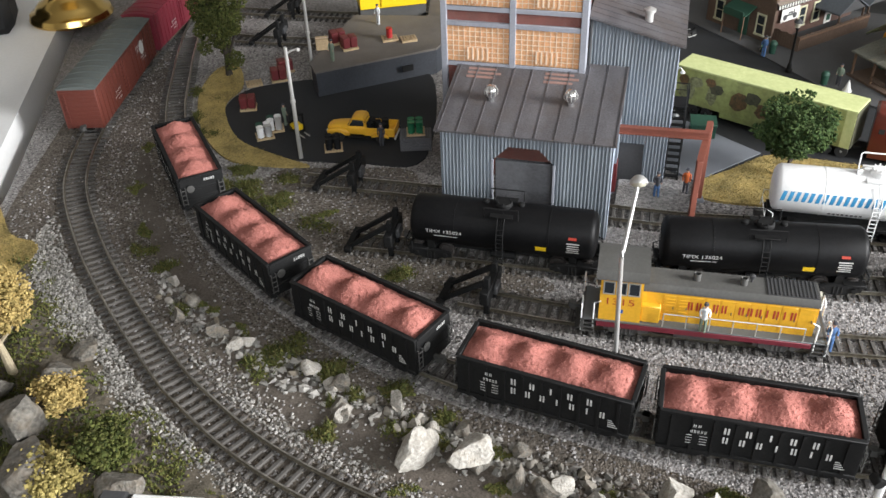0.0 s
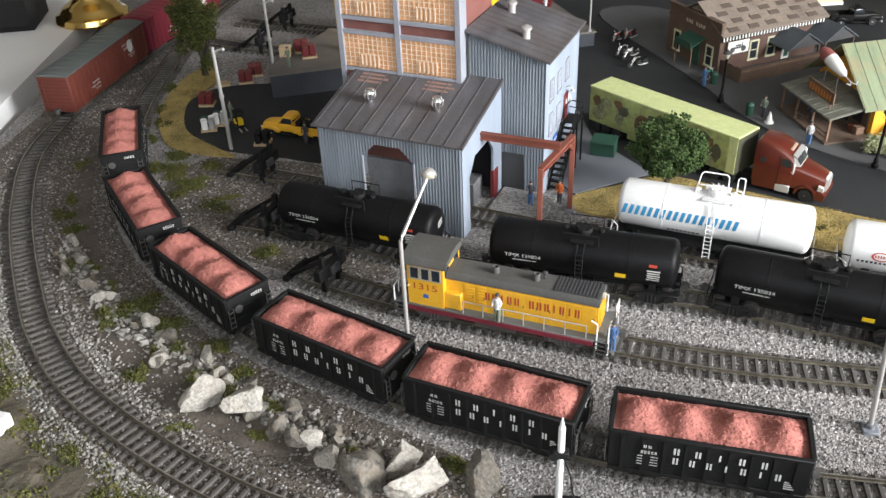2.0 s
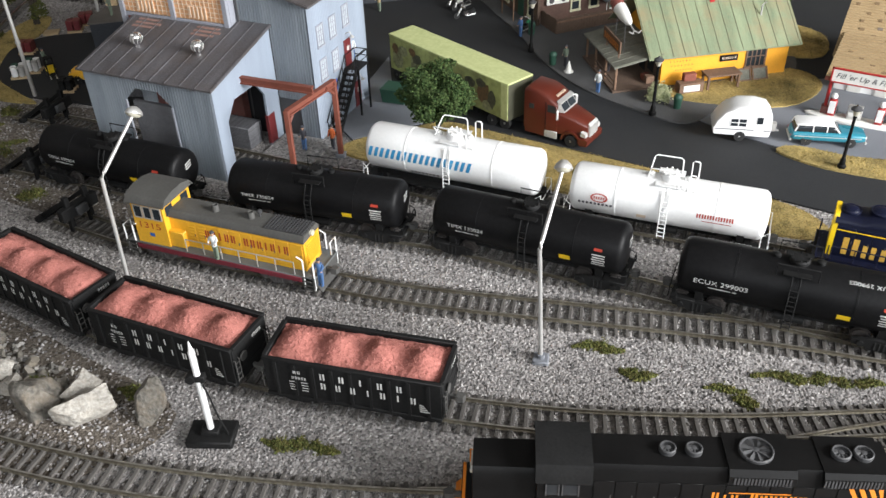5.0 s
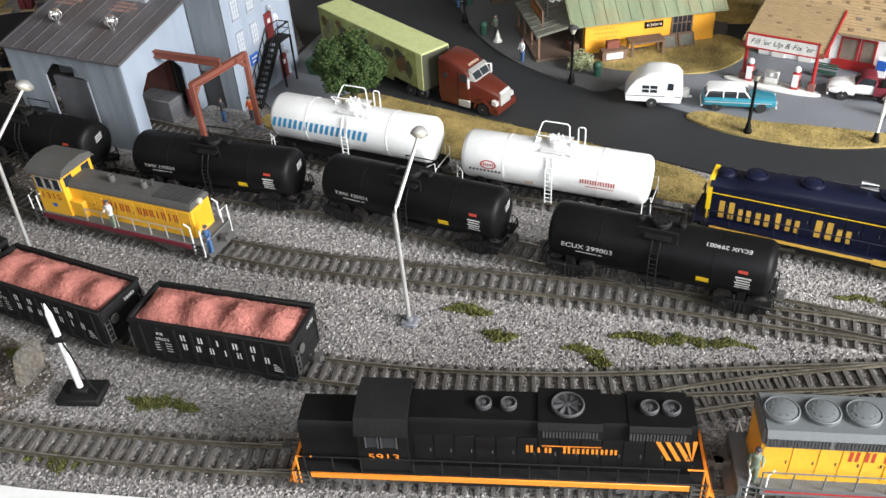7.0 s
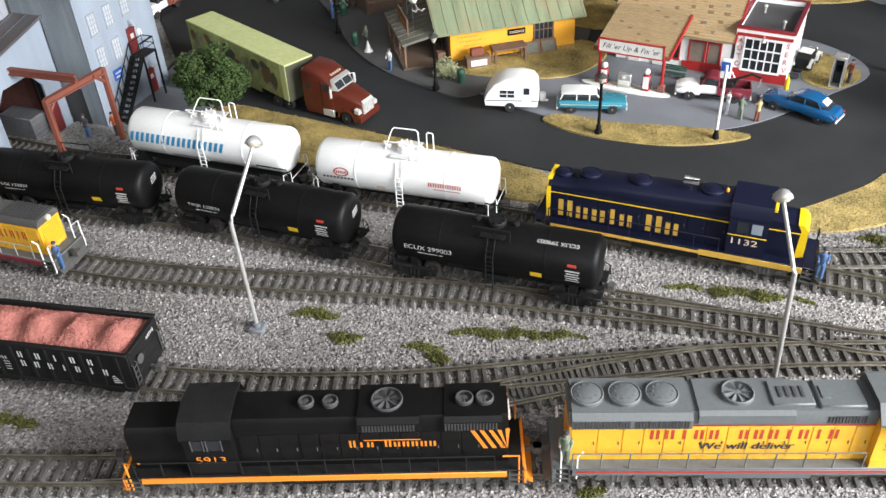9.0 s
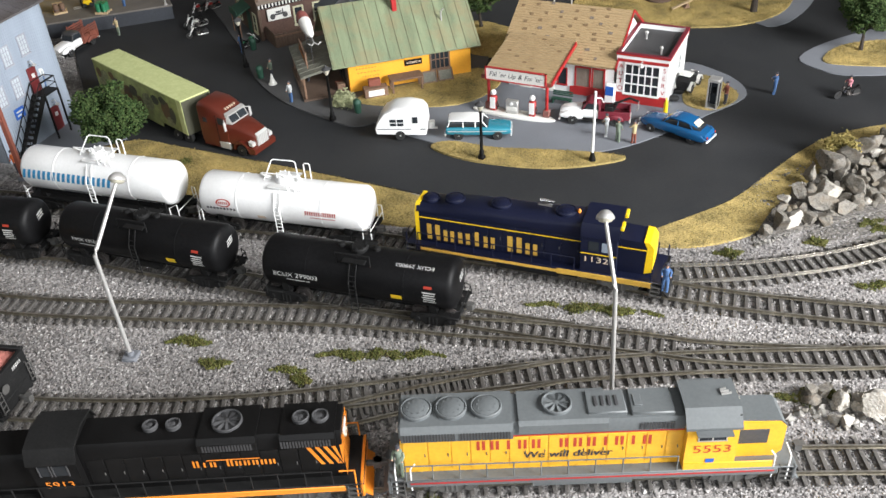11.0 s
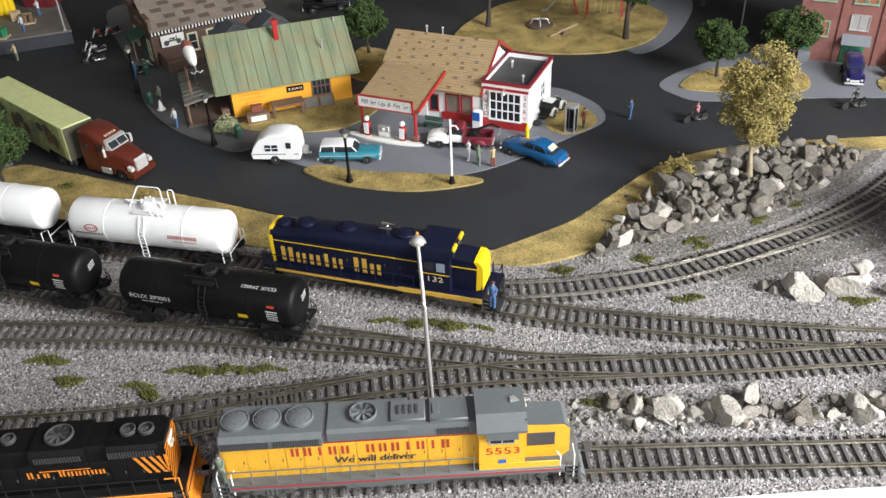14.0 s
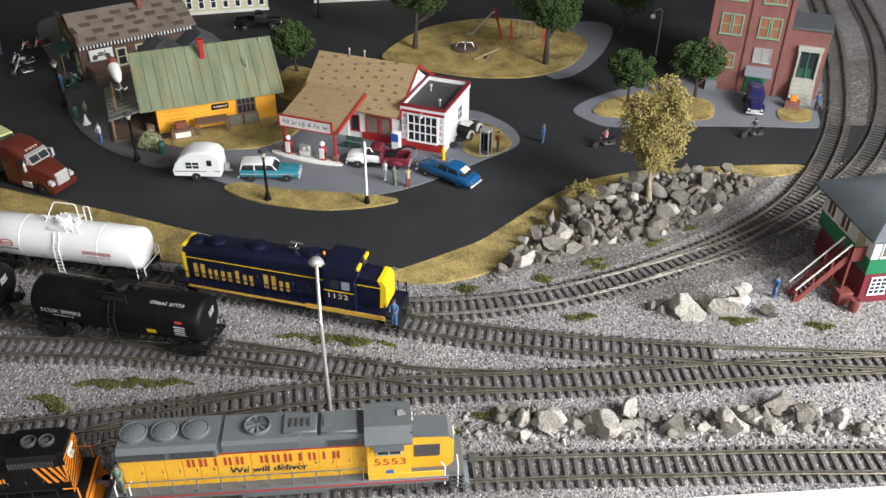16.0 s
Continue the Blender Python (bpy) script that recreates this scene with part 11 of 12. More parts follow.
def bush(x, y, z, w, h, leaf, label, seed, n=1500, size=1.2):
    rng = np.random.default_rng(seed)
    m = 14
    a = rng.uniform(0, 2 * np.pi, m)
    rr = np.sqrt(rng.uniform(0, 1, m)) * w * 0.38
    tips = np.stack([rr * np.cos(a), rr * np.sin(a), rng.uniform(0.25, 0.85, m) * h * (1 - 0.5 * (rr / (w * 0.5)) ** 2)], 1)
    who = rng.integers(0, m, n)
    P = tips[who] + rng.normal(0, 1, (n, 3)) * w * 0.085
    P[:, 2] = np.abs(P[:, 2])
    t = thing("bush", label, "bush", x, y, z)
    g = Geo()
    for k in range(6):
        g.tube([(0, 0, 0), tuple(tips[k] * 0.6), tuple(tips[k])], 0.6, 5, 0.2)
    part("stem", g, "bark", t)
    V, F = lumps(P * 0.001, rng.uniform(0.6, 1.25, n) * size * 0.001, rng, (1, 1, 0.75), 0.5)
    ob = new("foliage", raw_mesh("foliage", V, F, leaf))
    ob.parent = t


MAT["palegreen"] = grain_mat("pale_green", [(0.22, 0.24, 0.13), (0.34, 0.36, 0.20), (0.42, 0.43, 0.27)])
MAT["rubblestone"] = grain_mat("loose_stone", [(0.10, 0.09, 0.072), (0.20, 0.185, 0.16), (0.15, 0.125, 0.09), (0.34, 0.32, 0.285)])
# ballast colours lowered and browned: earth of the bank, and shade painted on gravel
MAT["grit"] = cell_mat("dark_shaded_grit", [(0.06, 0.057, 0.053), (0.125, 0.118, 0.11), (0.20, 0.188, 0.175), (0.14, 0.125, 0.108), (0.29, 0.275, 0.255)], 700.0, 0.0010)
MAT["browngrit"] = cell_mat("brown_grit", [(0.055, 0.046, 0.038), (0.11, 0.094, 0.078), (0.165, 0.143, 0.12), (0.12, 0.10, 0.08), (0.24, 0.215, 0.19)], 700.0, 0.0010)
MAT["earth"] = mat("dark_earth", (0.115, 0.095, 0.072), 0.95, var=0.3, coarse=50, fine=900, bump=0.001, tint=(0.05, 0.045, 0.03))

tree(-0.216, 0.915, 0.001, 118, (54, 110), "leafolive", label="tall olive-green model tree with a dense ragged crown", seed=2, n=10500, size=1.9, trunk=0.16, limbs=12)
tree(0.297, 0.699, 0.0019, 73, (62, 58), "leaf", label="dense rounded dark green tree beside the lorry", seed=3, n=9500, size=1.9, trunk=0.18, limbs=12)
tree(-0.250, 0.466, 0.001, 92, (52, 62), "leaftan", "palebark", "golden tan autumn tree with a pale trunk", 4, 7000, 1.7, 0.34)
tree(0.991, 0.694, 0.002, 130, (60, 104), "leafpale", "palebark", "tall golden-olive tree with a narrow ragged crown", 5, 15500, 1.45, 0.22, 0.2, 16, 2.6, (-6, 0))
tree(0.756, 1.083, 0.0034, 104, (78, 62), "leaf", "bark", "dark green park tree with spreading bare limbs", 6, 8400, 2.0, 0.36, 0.3, 9, 3.0)
tree(0.924, 1.034, 0.0034, 112, (84, 70), "leaf", "bark", "dark green park tree with a forked dark trunk", 7, 9100, 2.0, 0.34, 0.3, 9, 3.4)
tree(0.612, 1.002, 0.0034, 66, (50, 46), "leaf", "bark", "small dark green tree behind the filling station", 8, 6300, 2.0, 0.28)
tree(1.009, 0.918, 0.0034, 64, (52, 46), "leaf", "bark", "small dark green street tree on dry grass", 9, 6300, 2.0, 0.30)
tree(1.092, 0.938, 0.0034, 72, (60, 54), "leaf", "bark", "dark green street tree before the brick house", 10, 7350, 2.0, 0.26)
tree(1.040, 1.15, 0.002, 90, (80, 60), "leaf", "bark", "dark green tree beyond the park", 12, 6300, 2.0, 0.30)
bush(0.925, 0.692, 0.002, 34, 22, "leafpale", "pale olive bush among the rocks", 11, 1700)
bush(-0.208, 0.437, 0.004, 34, 22, "leaftan", "golden tan bush on the rough slope", 13, 1800)
bush(-0.160, 0.404, 0.003, 46, 20, "leafolive", "low olive green bush on the rough slope", 14, 2400)
bush(-0.190, 0.380, 0.003, 40, 18, "leafpale", "low pale olive bush on the rough slope", 15, 2000)
bush(-0.243, 0.405, 0.003, 40, 20, "leafolive", "low olive bush at the layout's corner", 16, 2000)
bush(0.488, 0.800, 0.003, 26, 14, "palegreen", "pale grey-green bush beside the shop", 17, 1500, 1.0)


# ---------------------------------------------------------------- rocks
def icosphere(detail):
    bm = bmesh.new()
    bmesh.ops.create_icosphere(bm, subdivisions=detail, radius=1.0)
    V = np.array([v.co[:] for v in bm.verts])
    F = [tuple(v.index for v in f.verts) for f in bm.faces]
    bm.free()
    return V, F


ICO = {True: icosphere(4), False: icosphere(3), None: icosphere(2)}


def rock_mesh(seed, large):
    """A broken stone: a ball cut by a dozen planes, then roughened."""
    rng = np.random.default_rng(seed)
    V = ICO[large][0].copy()
    for _ in range(13):
        n = rng.normal(size=3)
        n /= np.linalg.norm(n)
        d = rng.uniform(0.38, 0.84)
        over = V @ n - d
        V = V - np.where(over > 0, over, 0)[:, None] * n
    rough = np.array([0.13 * noise.fractal((v[0] * 1.7 + seed, v[1] * 1.7, v[2] * 1.7), 0.9, 2.1, 5) + 0.05 * abs(noise.noise((v[0] * 5, v[1] * 5 + seed, v[2] * 5))) for v in V])
    V *= (1 + rough)[:, None]
    V *= rng.uniform(0.75, 1.2, 3)
    g = Geo()
    g.add([tuple(v) for v in V], ICO[large][1])
    return g


ROCKS = {}


LOOSE = []


def rock(x, y, size, m, seed, z=None, group=""):
    if size <= 7:
        LOOSE.append((x, y, size, seed, z))
        return
    key = (seed % 9, m, size > 13)
    if key not in ROCKS:
        ROCKS[key] = mesh_of("rock", rock_mesh(seed % 9 + 40, size > 13), m, True, 1.0)
    rng = random.Random(seed)
    ob = new("rock", ROCKS[key])
    s = size * 0.001 * 0.62
    ob.matrix_basis = Matrix.LocRotScale((x, y, s * 0.55 if z is None else z), Euler((rng.uniform(-0.5, 0.5), rng.uniform(-0.5, 0.5), rng.uniform(0, 6.3))), (s * rng.uniform(0.85, 1.2), s * rng.uniform(0.85, 1.2), s * rng.uniform(0.75, 1.05)))
    tagged(ob, {"rock": "rough grey broken stone lying on the gravel", "whiterock": "rough whitish broken stone lying on the gravel"}[m], "rock", group)


def rocks():
    rng = random.Random(17)
    bank = [(0.838, 0.578), (0.865, 0.588), (0.905, 0.606), (0.945, 0.625), (0.99, 0.640), (1.04, 0.672), (1.085, 0.712), (1.115, 0.742), (1.075, 0.750), (1.03, 0.742), (0.98, 0.726), (0.935, 0.695), (0.90, 0.660), (0.865, 0.622)]
    placed, k, tries = [], 0, 0
    while k < 285 and tries < 14000:
        tries += 1
        x, y = rng.uniform(0.835, 1.12), rng.uniform(0.575, 0.755)
        if not inside(bank, np.array([x]), np.array([y]))[0]:
            continue
        s = rng.choice((21, 19, 17, 15) if tries < 110 else (14, 12, 10, 9, 8, 7, 6, 5))
        if any(math.hypot(x - a, y - b) < 0.00036 * (s + c) for a, b, c in placed):
            continue
        placed.append((x, y, s))
        rise = 0.010 * min(1, max(0, (y - (0.575 + (x - 0.83) * 0.52)) / 0.06))
        rock(x, y, s, "rock" if rng.random() < 0.88 else "whiterock", 100 + k, s * 0.00034 + rise, "rocks of the bank")
        k += 1
    for i in range(70):
        u = rng.random() ** 0.8
        rock(0.815 + 0.27 * u + rng.uniform(-0.004, 0.004), 0.405 + 0.010 * u + rng.uniform(-0.012, 0.011), rng.choice((4, 5, 6, 7, 8, 9, 10, 12, 14, 17, 20)), "whiterock" if rng.random() < 0.6 else "rock", 300 + i, None, "stones along the front track")
    for x, y, s, m, z in ((0.990, 0.530, 24, "whiterock", None), (1.028, 0.532, 25, "whiterock", None), (1.034, 0.538, 19, "whiterock", 0.017), (1.052, 0.529, 13, "rock", None), (1.008, 0.538, 15, "rock", None), (0.962, 0.536, 8, "rock", None), (0.970, 0.531, 6, "rock", None), (0.978, 0.529, 6, "whiterock", None),
                          (0.014, 0.398, 25, "whiterock", None), (0.041, 0.393, 27, "whiterock", None), (0.132, 0.353, 27, "rock", None), (0.150, 0.366, 19, "whiterock", None), (0.163, 0.350, 26, "whiterock", None), (0.195, 0.358, 25, "rock", None), (0.085, 0.372, 15, "rock", None), (0.105, 0.362, 15, "whiterock", None), (0.068, 0.381, 14, "rock", None),
                          (-0.224, 0.418, 34, "rock", None), (-0.200, 0.383, 30, "rock", None), (-0.213, 0.455, 26, "rock", None), (-0.207, 0.481, 20, "rock", None), (-0.255, 0.44, 30, "rock", None), (-0.150, 0.372, 22, "rock", None)):
        rock(x, y, s, m, int(1000 * x + 7003 * y) % 997, z)
    for i in range(58):
        u = rng.random()
        x, y = -0.175 + 0.325 * u, 0.567 - 0.207 * u ** 0.62
        rock(x + rng.uniform(-0.012, 0.012), y + rng.uniform(-0.014, 0.009), rng.choice((5, 6, 7, 8, 10, 12)), "whiterock" if rng.random() < 0.35 else "rock", 500 + i, None, "stones between the tracks")


rocks()


def loose_stones():
    """The small stones between the rocks, too many to count."""
    shapes = [np.array(rock_mesh(k + 40, None).v) for k in range(9)]
    faces = np.array(ICO[None][1])
    Vs, Fs, k = [], [], 0
    for x, y, size, seed, z in LOOSE:
        rng = random.Random(seed)
        c = size * 0.001 * 0.62
        R = np.array(Euler((rng.uniform(-0.5, 0.5), rng.uniform(-0.5, 0.5), rng.uniform(0, 6.3))).to_matrix())
        Vs.append(shapes[seed % 9] @ R.T * c * rng.uniform(0.85, 1.15) + np.array((x, y, c * 0.55 if z is None else z)))
        Fs.append(faces + k)
        k += len(Vs[-1])
    ob = new("loose_stones", raw_mesh("loose_stones", np.concatenate(Vs), np.concatenate(Fs), "rubblestone"))
    tagged(ob, "small grey and whitish stones strewn among the rocks", "gravel", kind="stuff")


# ---------------------------------------------------------------- rough slope at the near left
SLOPE = [(-0.333, 0.47), (-0.318, 0.60), (-0.292, 0.605), (-0.251, 0.548), (-0.219, 0.512), (-0.163, 0.450), (-0.108, 0.400), (-0.055, 0.364), (0.005, 0.334), (0.03, 0.287), (-0.33, 0.268)]
VERGE = [(-0.252, 0.75), (-0.215, 0.66), (-0.17, 0.585), (-0.115, 0.518), (-0.06, 0.468), (0.0, 0.426), (0.05, 0.398), (0.09, 0.385), (0.10, 0.36), (0.03, 0.372), (-0.03, 0.402), (-0.075, 0.434), (-0.125, 0.486), (-0.175, 0.556), (-0.215, 0.63), (-0.250, 0.71)]


def slope_height(x, y, d):
    """The slope's height at a place d metres inside its edge."""
    return -0.0015 + min(1, d / 0.03) * (0.004 + 0.006 * noise.fractal((float(x) * 22, float(y) * 22, 3.0), 1.0, 2.0, 5))


def slope():
    x0, x1, y0, y1, n, m = -0.334, 0.034, 0.264, 0.610, 120, 110
    X, Y = np.meshgrid(np.linspace(x0, x1, n + 1), np.linspace(y0, y1, m + 1))
    line = smooth_line(SLOPE, 6, True)
    ins = inside(line, X, Y)
    d = np.min(np.hypot(X[..., None] - line[:, 0], Y[..., None] - line[:, 1]), axis=-1)
    k = np.where(ins, np.clip(d / 0.03, 0, 1), 0)
    Z = np.array([[noise.fractal((float(a) * 22, float(b) * 22, 3.0), 1.0, 2.0, 5) for a, b in zip(ra, rb)] for ra, rb in zip(X, Y)])
    Z = -0.0015 + k * (0.004 + 0.006 * Z)
    V = np.stack([X, Y, Z], -1).reshape(-1, 3)
    i = (np.arange(m)[:, None] * (n + 1) + np.arange(n)[None]).ravel()
    F = np.stack([i, i + 1, i + n + 2, i + n + 1], 1)
    ob = new("ground_slope", raw_mesh("ground_slope", V, F, "earth"))
    tagged(ob, "dark rough earth slope with stones and low growth", "ground", kind="structure")


slope()
# gravel below the rocks; a darker, browner slab holds the shade there
SHADED_FOOT = [(0.87, 0.574), (0.925, 0.588), (0.99, 0.622), (1.065, 0.676), (1.12, 0.735), (1.155, 0.785), (1.135, 0.770), (1.10, 0.735), (1.04, 0.69), (0.99, 0.655), (0.945, 0.632), (0.90, 0.608)]
slab("ground_bank", [(0.838, 0.578), (0.865, 0.586), (0.905, 0.602), (0.945, 0.620), (0.99, 0.638), (1.04, 0.668), (1.09, 0.708), (1.125, 0.742), (1.08, 0.752), (1.03, 0.744), (0.98, 0.728), (0.935, 0.698), (0.90, 0.662), (0.862, 0.622)], -2, 2.4, "grit", "dark stony earth between the rocks of the bank", "ground", 5)
slab("ground_foot", SHADED_FOOT, -2, 0.5, "grit", "brownish gravel at the foot of the rock bank, darkened with painted shade", "ground", 5)
CURVE_BED = [(-0.355, 0.98), (-0.346, 0.72), (-0.328, 0.61), (-0.29, 0.53), (-0.235, 0.46), (-0.15, 0.385), (-0.05, 0.330), (0.07, 0.300), (0.17, 0.305), (0.21, 0.36), (0.12, 0.402), (0.0, 0.455), (-0.09, 0.525), (-0.16, 0.60), (-0.215, 0.70), (-0.245, 0.80), (-0.262, 0.95)]
YARD_BED = [(-0.13, 0.714), (-0.14, 0.64), (-0.08, 0.585), (-0.02, 0.555), (0.06, 0.54), (0.10, 0.555), (0.03, 0.60), (0.0, 0.66), (-0.01, 0.714), (-0.07, 0.72)]
# brownish gravel, with the signal tower's and bank's shade painted into its colour
SHADED_BEND = [(0.90, 0.575), (0.97, 0.600), (1.05, 0.645), (1.12, 0.705), (1.19, 0.80), (1.245, 0.92), (1.29, 1.05), (1.40, 1.05), (1.34, 0.90), (1.27, 0.78), (1.19, 0.68), (1.11, 0.615), (1.03, 0.572), (0.95, 0.548), (0.90, 0.552)]
slab("ground_bend", SHADED_BEND, -2, 0.28, "grit", "brownish gravel under the right-hand curve, darkened with painted tower shade", "ground", 5)
slab("ground_curve", CURVE_BED, -2, 0.28, "browngrit", "brown gravelly earth under the left curve", "ground", 5)
slab("ground_yard", YARD_BED, -2, 0.28, "browngrit", "brown dirt round the buffer stops", "ground", 5)
# real brown dirt, its colour also lowered to carry the train's shade
slab("ground_verge", VERGE, -2, 0.45, "dirt", "brown dirt verge between the two curved tracks, darkened for train shade", "ground", 5)


# ---------------------------------------------------------------- grass and ballast, too many to count
def scatter_in(poly, n, rng):
    poly = np.asarray(poly)
    lo, hi = poly.min(0), poly.max(0)
    P = rng.uniform(lo, hi, (int(n * 3), 2))
    P = P[inside(poly, P[:, 0], P[:, 1])]
    return P[:n]


loose_stones()


def grass():
    rng = np.random.default_rng(21)
    Vs, Fs, k = [], [], 0

    def push(V, F):
        nonlocal k
        Vs.append(V)
        Fs.append(F + k)
        k += len(V)

    for i, (poly, label) in enumerate(LAWNS):
        line = smooth_line(poly, 5, True)
        area = abs(np.sum(line[:, 0] * np.roll(line[:, 1], -1) - line[:, 1] * np.roll(line[:, 0], -1))) / 2
        P = scatter_in(line, int(area * 900000), rng)
        z = 0.0034 if i < 7 else 0.0019
        C = np.column_stack([P, np.full(len(P), z - 0.0003)])
        push(*blades(C, rng.uniform(0.0007, 0.0018, len(C)), rng, 0.8, 0.26))
    ob = new("dry_grass", raw_mesh("dry_grass", np.concatenate(Vs), np.concatenate(Fs), "drygrass"))
    tagged(ob, "short dry yellow grass fibres covering the lawns", "grass", kind="stuff")
    Vs, Fs, k = [], [], 0
    tufts = [(0.672, 0.695, 26, -4), (0.60, 0.708, 10, 0), (0.42, 0.66, 16, -20), (0.36, 0.69, 18, -15), (0.87, 0.60, 16, 30), (0.90, 0.63, 14, 40), (0.925, 0.60, 20, 25), (0.955, 0.655, 14, 30), (0.985, 0.63, 20, 28), (1.02, 0.655, 18, 35), (1.05, 0.69, 16, 40), (1.08, 0.72, 18, 40), (1.02, 0.715, 16, 20), (0.97, 0.69, 16, 30), (1.065, 0.735, 22, 10), (1.095, 0.742, 20, 5), (0.446, 0.453, 32, 0), (0.470, 0.433, 22, 0), (0.519, 0.428, 24, 5), (0.577, 0.444, 84, 2), (0.715, 0.494, 92, -6), (0.905, 0.524, 26, 0), (1.030, 0.522, 30, 0), (1.091, 0.516, 22, 0), (0.288, 0.348, 46, 0), (0.250, 0.300, 40, 2), (-0.012, 0.566, 18, 0),
             (-0.159, 0.720, 26, 0), (-0.113, 0.700, 18, 60), (-0.115, 0.674, 20, 40), (-0.076, 0.648, 22, 10), (-0.086, 0.477, 26, -45), (-0.045, 0.467, 26, -40), (-0.004, 0.450, 24, -20), (-0.11, 0.505, 24, -50), (0.022, 0.411, 44, -20), (0.056, 0.403, 22, -30), (0.060, 0.378, 20, 0), (0.838, 0.416, 50, 4), (0.712, 0.404, 26, 0), (0.64, 0.392, 16, 0), (0.80, 0.40, 24, 0),
             (-0.185, 0.575, 22, -60), (-0.215, 0.625, 24, -65), (-0.243, 0.69, 22, -70), (-0.255, 0.76, 18, -70), (-0.14, 0.53, 20, -50), (-0.225, 0.78, 18, 80), (-0.215, 0.86, 16, 80), (-0.20, 0.75, 20, -60), (0.005, 0.375, 20, 0), (0.115, 0.374, 22, -10), (0.178, 0.372, 22, 0), (0.93, 0.592, 18, 30), (0.88, 0.575, 18, 20), (0.815, 0.560, 22, 10), (0.67, 0.691, 22, 0), (0.685, 0.690, 22, 0),
             (-0.13, 0.385, 24, -30), (-0.09, 0.365, 26, -30), (-0.05, 0.345, 22, -30), (-0.17, 0.42, 22, -40), (-0.27, 0.50, 26, -50), (-0.29, 0.53, 22, -50), (0.01, 0.315, 26, -10), (-0.03, 0.30, 24, 0), (0.62, 0.33, 14, 0), (0.53, 0.42, 14, 0)]
    for x, y, L, a in tufts:
        n = int(34 * L)
        u = rng.uniform(-0.5, 0.5, n) * L * 0.001
        wave = np.array([noise.noise((float(q) * 160, x * 40, y * 40)) for q in u])
        keep = wave + rng.normal(0, 0.15, n) > -0.38
        u, wave = u[keep], wave[keep]
        n = len(u)
        end = np.clip(1.15 - np.abs(u) / (L * 0.0005), 0.15, 1)
        v = rng.normal(0, 0.0024, n) * (0.65 + 0.7 * np.clip(wave + 0.3, 0, 1)) * end + 0.0016 * np.sin(u * 210 + x * 90)
        c, s = math.cos(radians(a)), math.sin(radians(a))
        bump = (0.5 + 0.9 * np.clip(wave + 0.35, 0, 1)) * (0.5 + 0.5 * end)
        C = np.column_stack([x + c * u - s * v, y + s * u + c * v, rng.uniform(0.0, 0.0018, n) * bump])
        push(*lumps(C, rng.uniform(0.0004, 0.0010, n), rng, (1, 1, 1), 0.5))
        push(*blades(np.column_stack([C[: n // 2, :2], np.zeros(n // 2)]), rng.uniform(0.002, 0.0045, n // 2) * bump[: n // 2], rng, 0.45, 0.12))
    # ragged knee-high clumps beside the yard and between the curved tracks
    clumps = [(-0.166, 0.697), (-0.148, 0.692), (-0.120, 0.702), (-0.112, 0.668), (-0.120, 0.650), (-0.081, 0.633), (-0.222, 0.822), (-0.202, 0.779), (-0.144, 0.683), (-0.124, 0.670), (-0.242, 0.875), (-0.049, 0.467), (-0.085, 0.484), (-0.006, 0.448),
              (-0.099, 0.476), (0.026, 0.429), (-0.044, 0.465), (-0.076, 0.488), (0.010, 0.420), (-0.031, 0.445), (-0.044, 0.416), (-0.152, 0.717), (-0.009, 0.566), (-0.16, 0.53), (-0.185, 0.575), (-0.205, 0.60)]
    for x, y in clumps:
        for _ in range(3):
            n = int(rng.integers(90, 200))
            w, hh = rng.uniform(0.0022, 0.0042), rng.uniform(0.003, 0.0055)
            cx, cy = x + rng.normal(0, 0.005), y + rng.normal(0, 0.004)
            d = rng.normal(0, 1, (n, 3)) * np.array((w, w, 0.0))
            zz = np.abs(rng.normal(0, 0.5, n)) * hh * np.exp(-(d[:, 0] ** 2 + d[:, 1] ** 2) / (2 * w * w))
            C = np.column_stack([cx + d[:, 0], cy + d[:, 1], zz])
            push(*lumps(C, rng.uniform(0.0005, 0.0011, n), rng, (1, 1, 0.9), 0.5))
            push(*blades(C[::2], rng.uniform(0.002, 0.0045, len(C[::2])), rng, 0.5, 0.12))
    # moss and low growth in ragged patches over the rough slope
    line = smooth_line(SLOPE, 6, True)
    P = scatter_in(line, 26000, rng)
    keep = np.array([noise.fractal((float(p[0]) * 26, float(p[1]) * 26, 9.0), 1.0, 2.0, 3) for p in P]) + rng.normal(0, 0.12, len(P)) > 0.02
    P = P[keep]
    d = np.min(np.hypot(P[:, None, 0] - line[:, 0], P[:, None, 1] - line[:, 1]), axis=1)
    z = np.array([slope_height(p[0], p[1], e) for p, e in zip(P, d)])
    C = np.column_stack([P, z + rng.uniform(0, 0.0012, len(P))])
    push(*lumps(C, rng.uniform(0.0005, 0.0013, len(C)), rng, (1, 1, 0.9), 0.5))
    push(*blades(C[::3], rng.uniform(0.002, 0.004, len(C[::3])), rng, 0.45, 0.12))
    ob = new("grass_tufts", raw_mesh("grass_tufts", np.concatenate(Vs), np.concatenate(Fs), "tuft"))
    tagged(ob, "low green grass tufts growing in the gravel", "grass", kind="stuff")


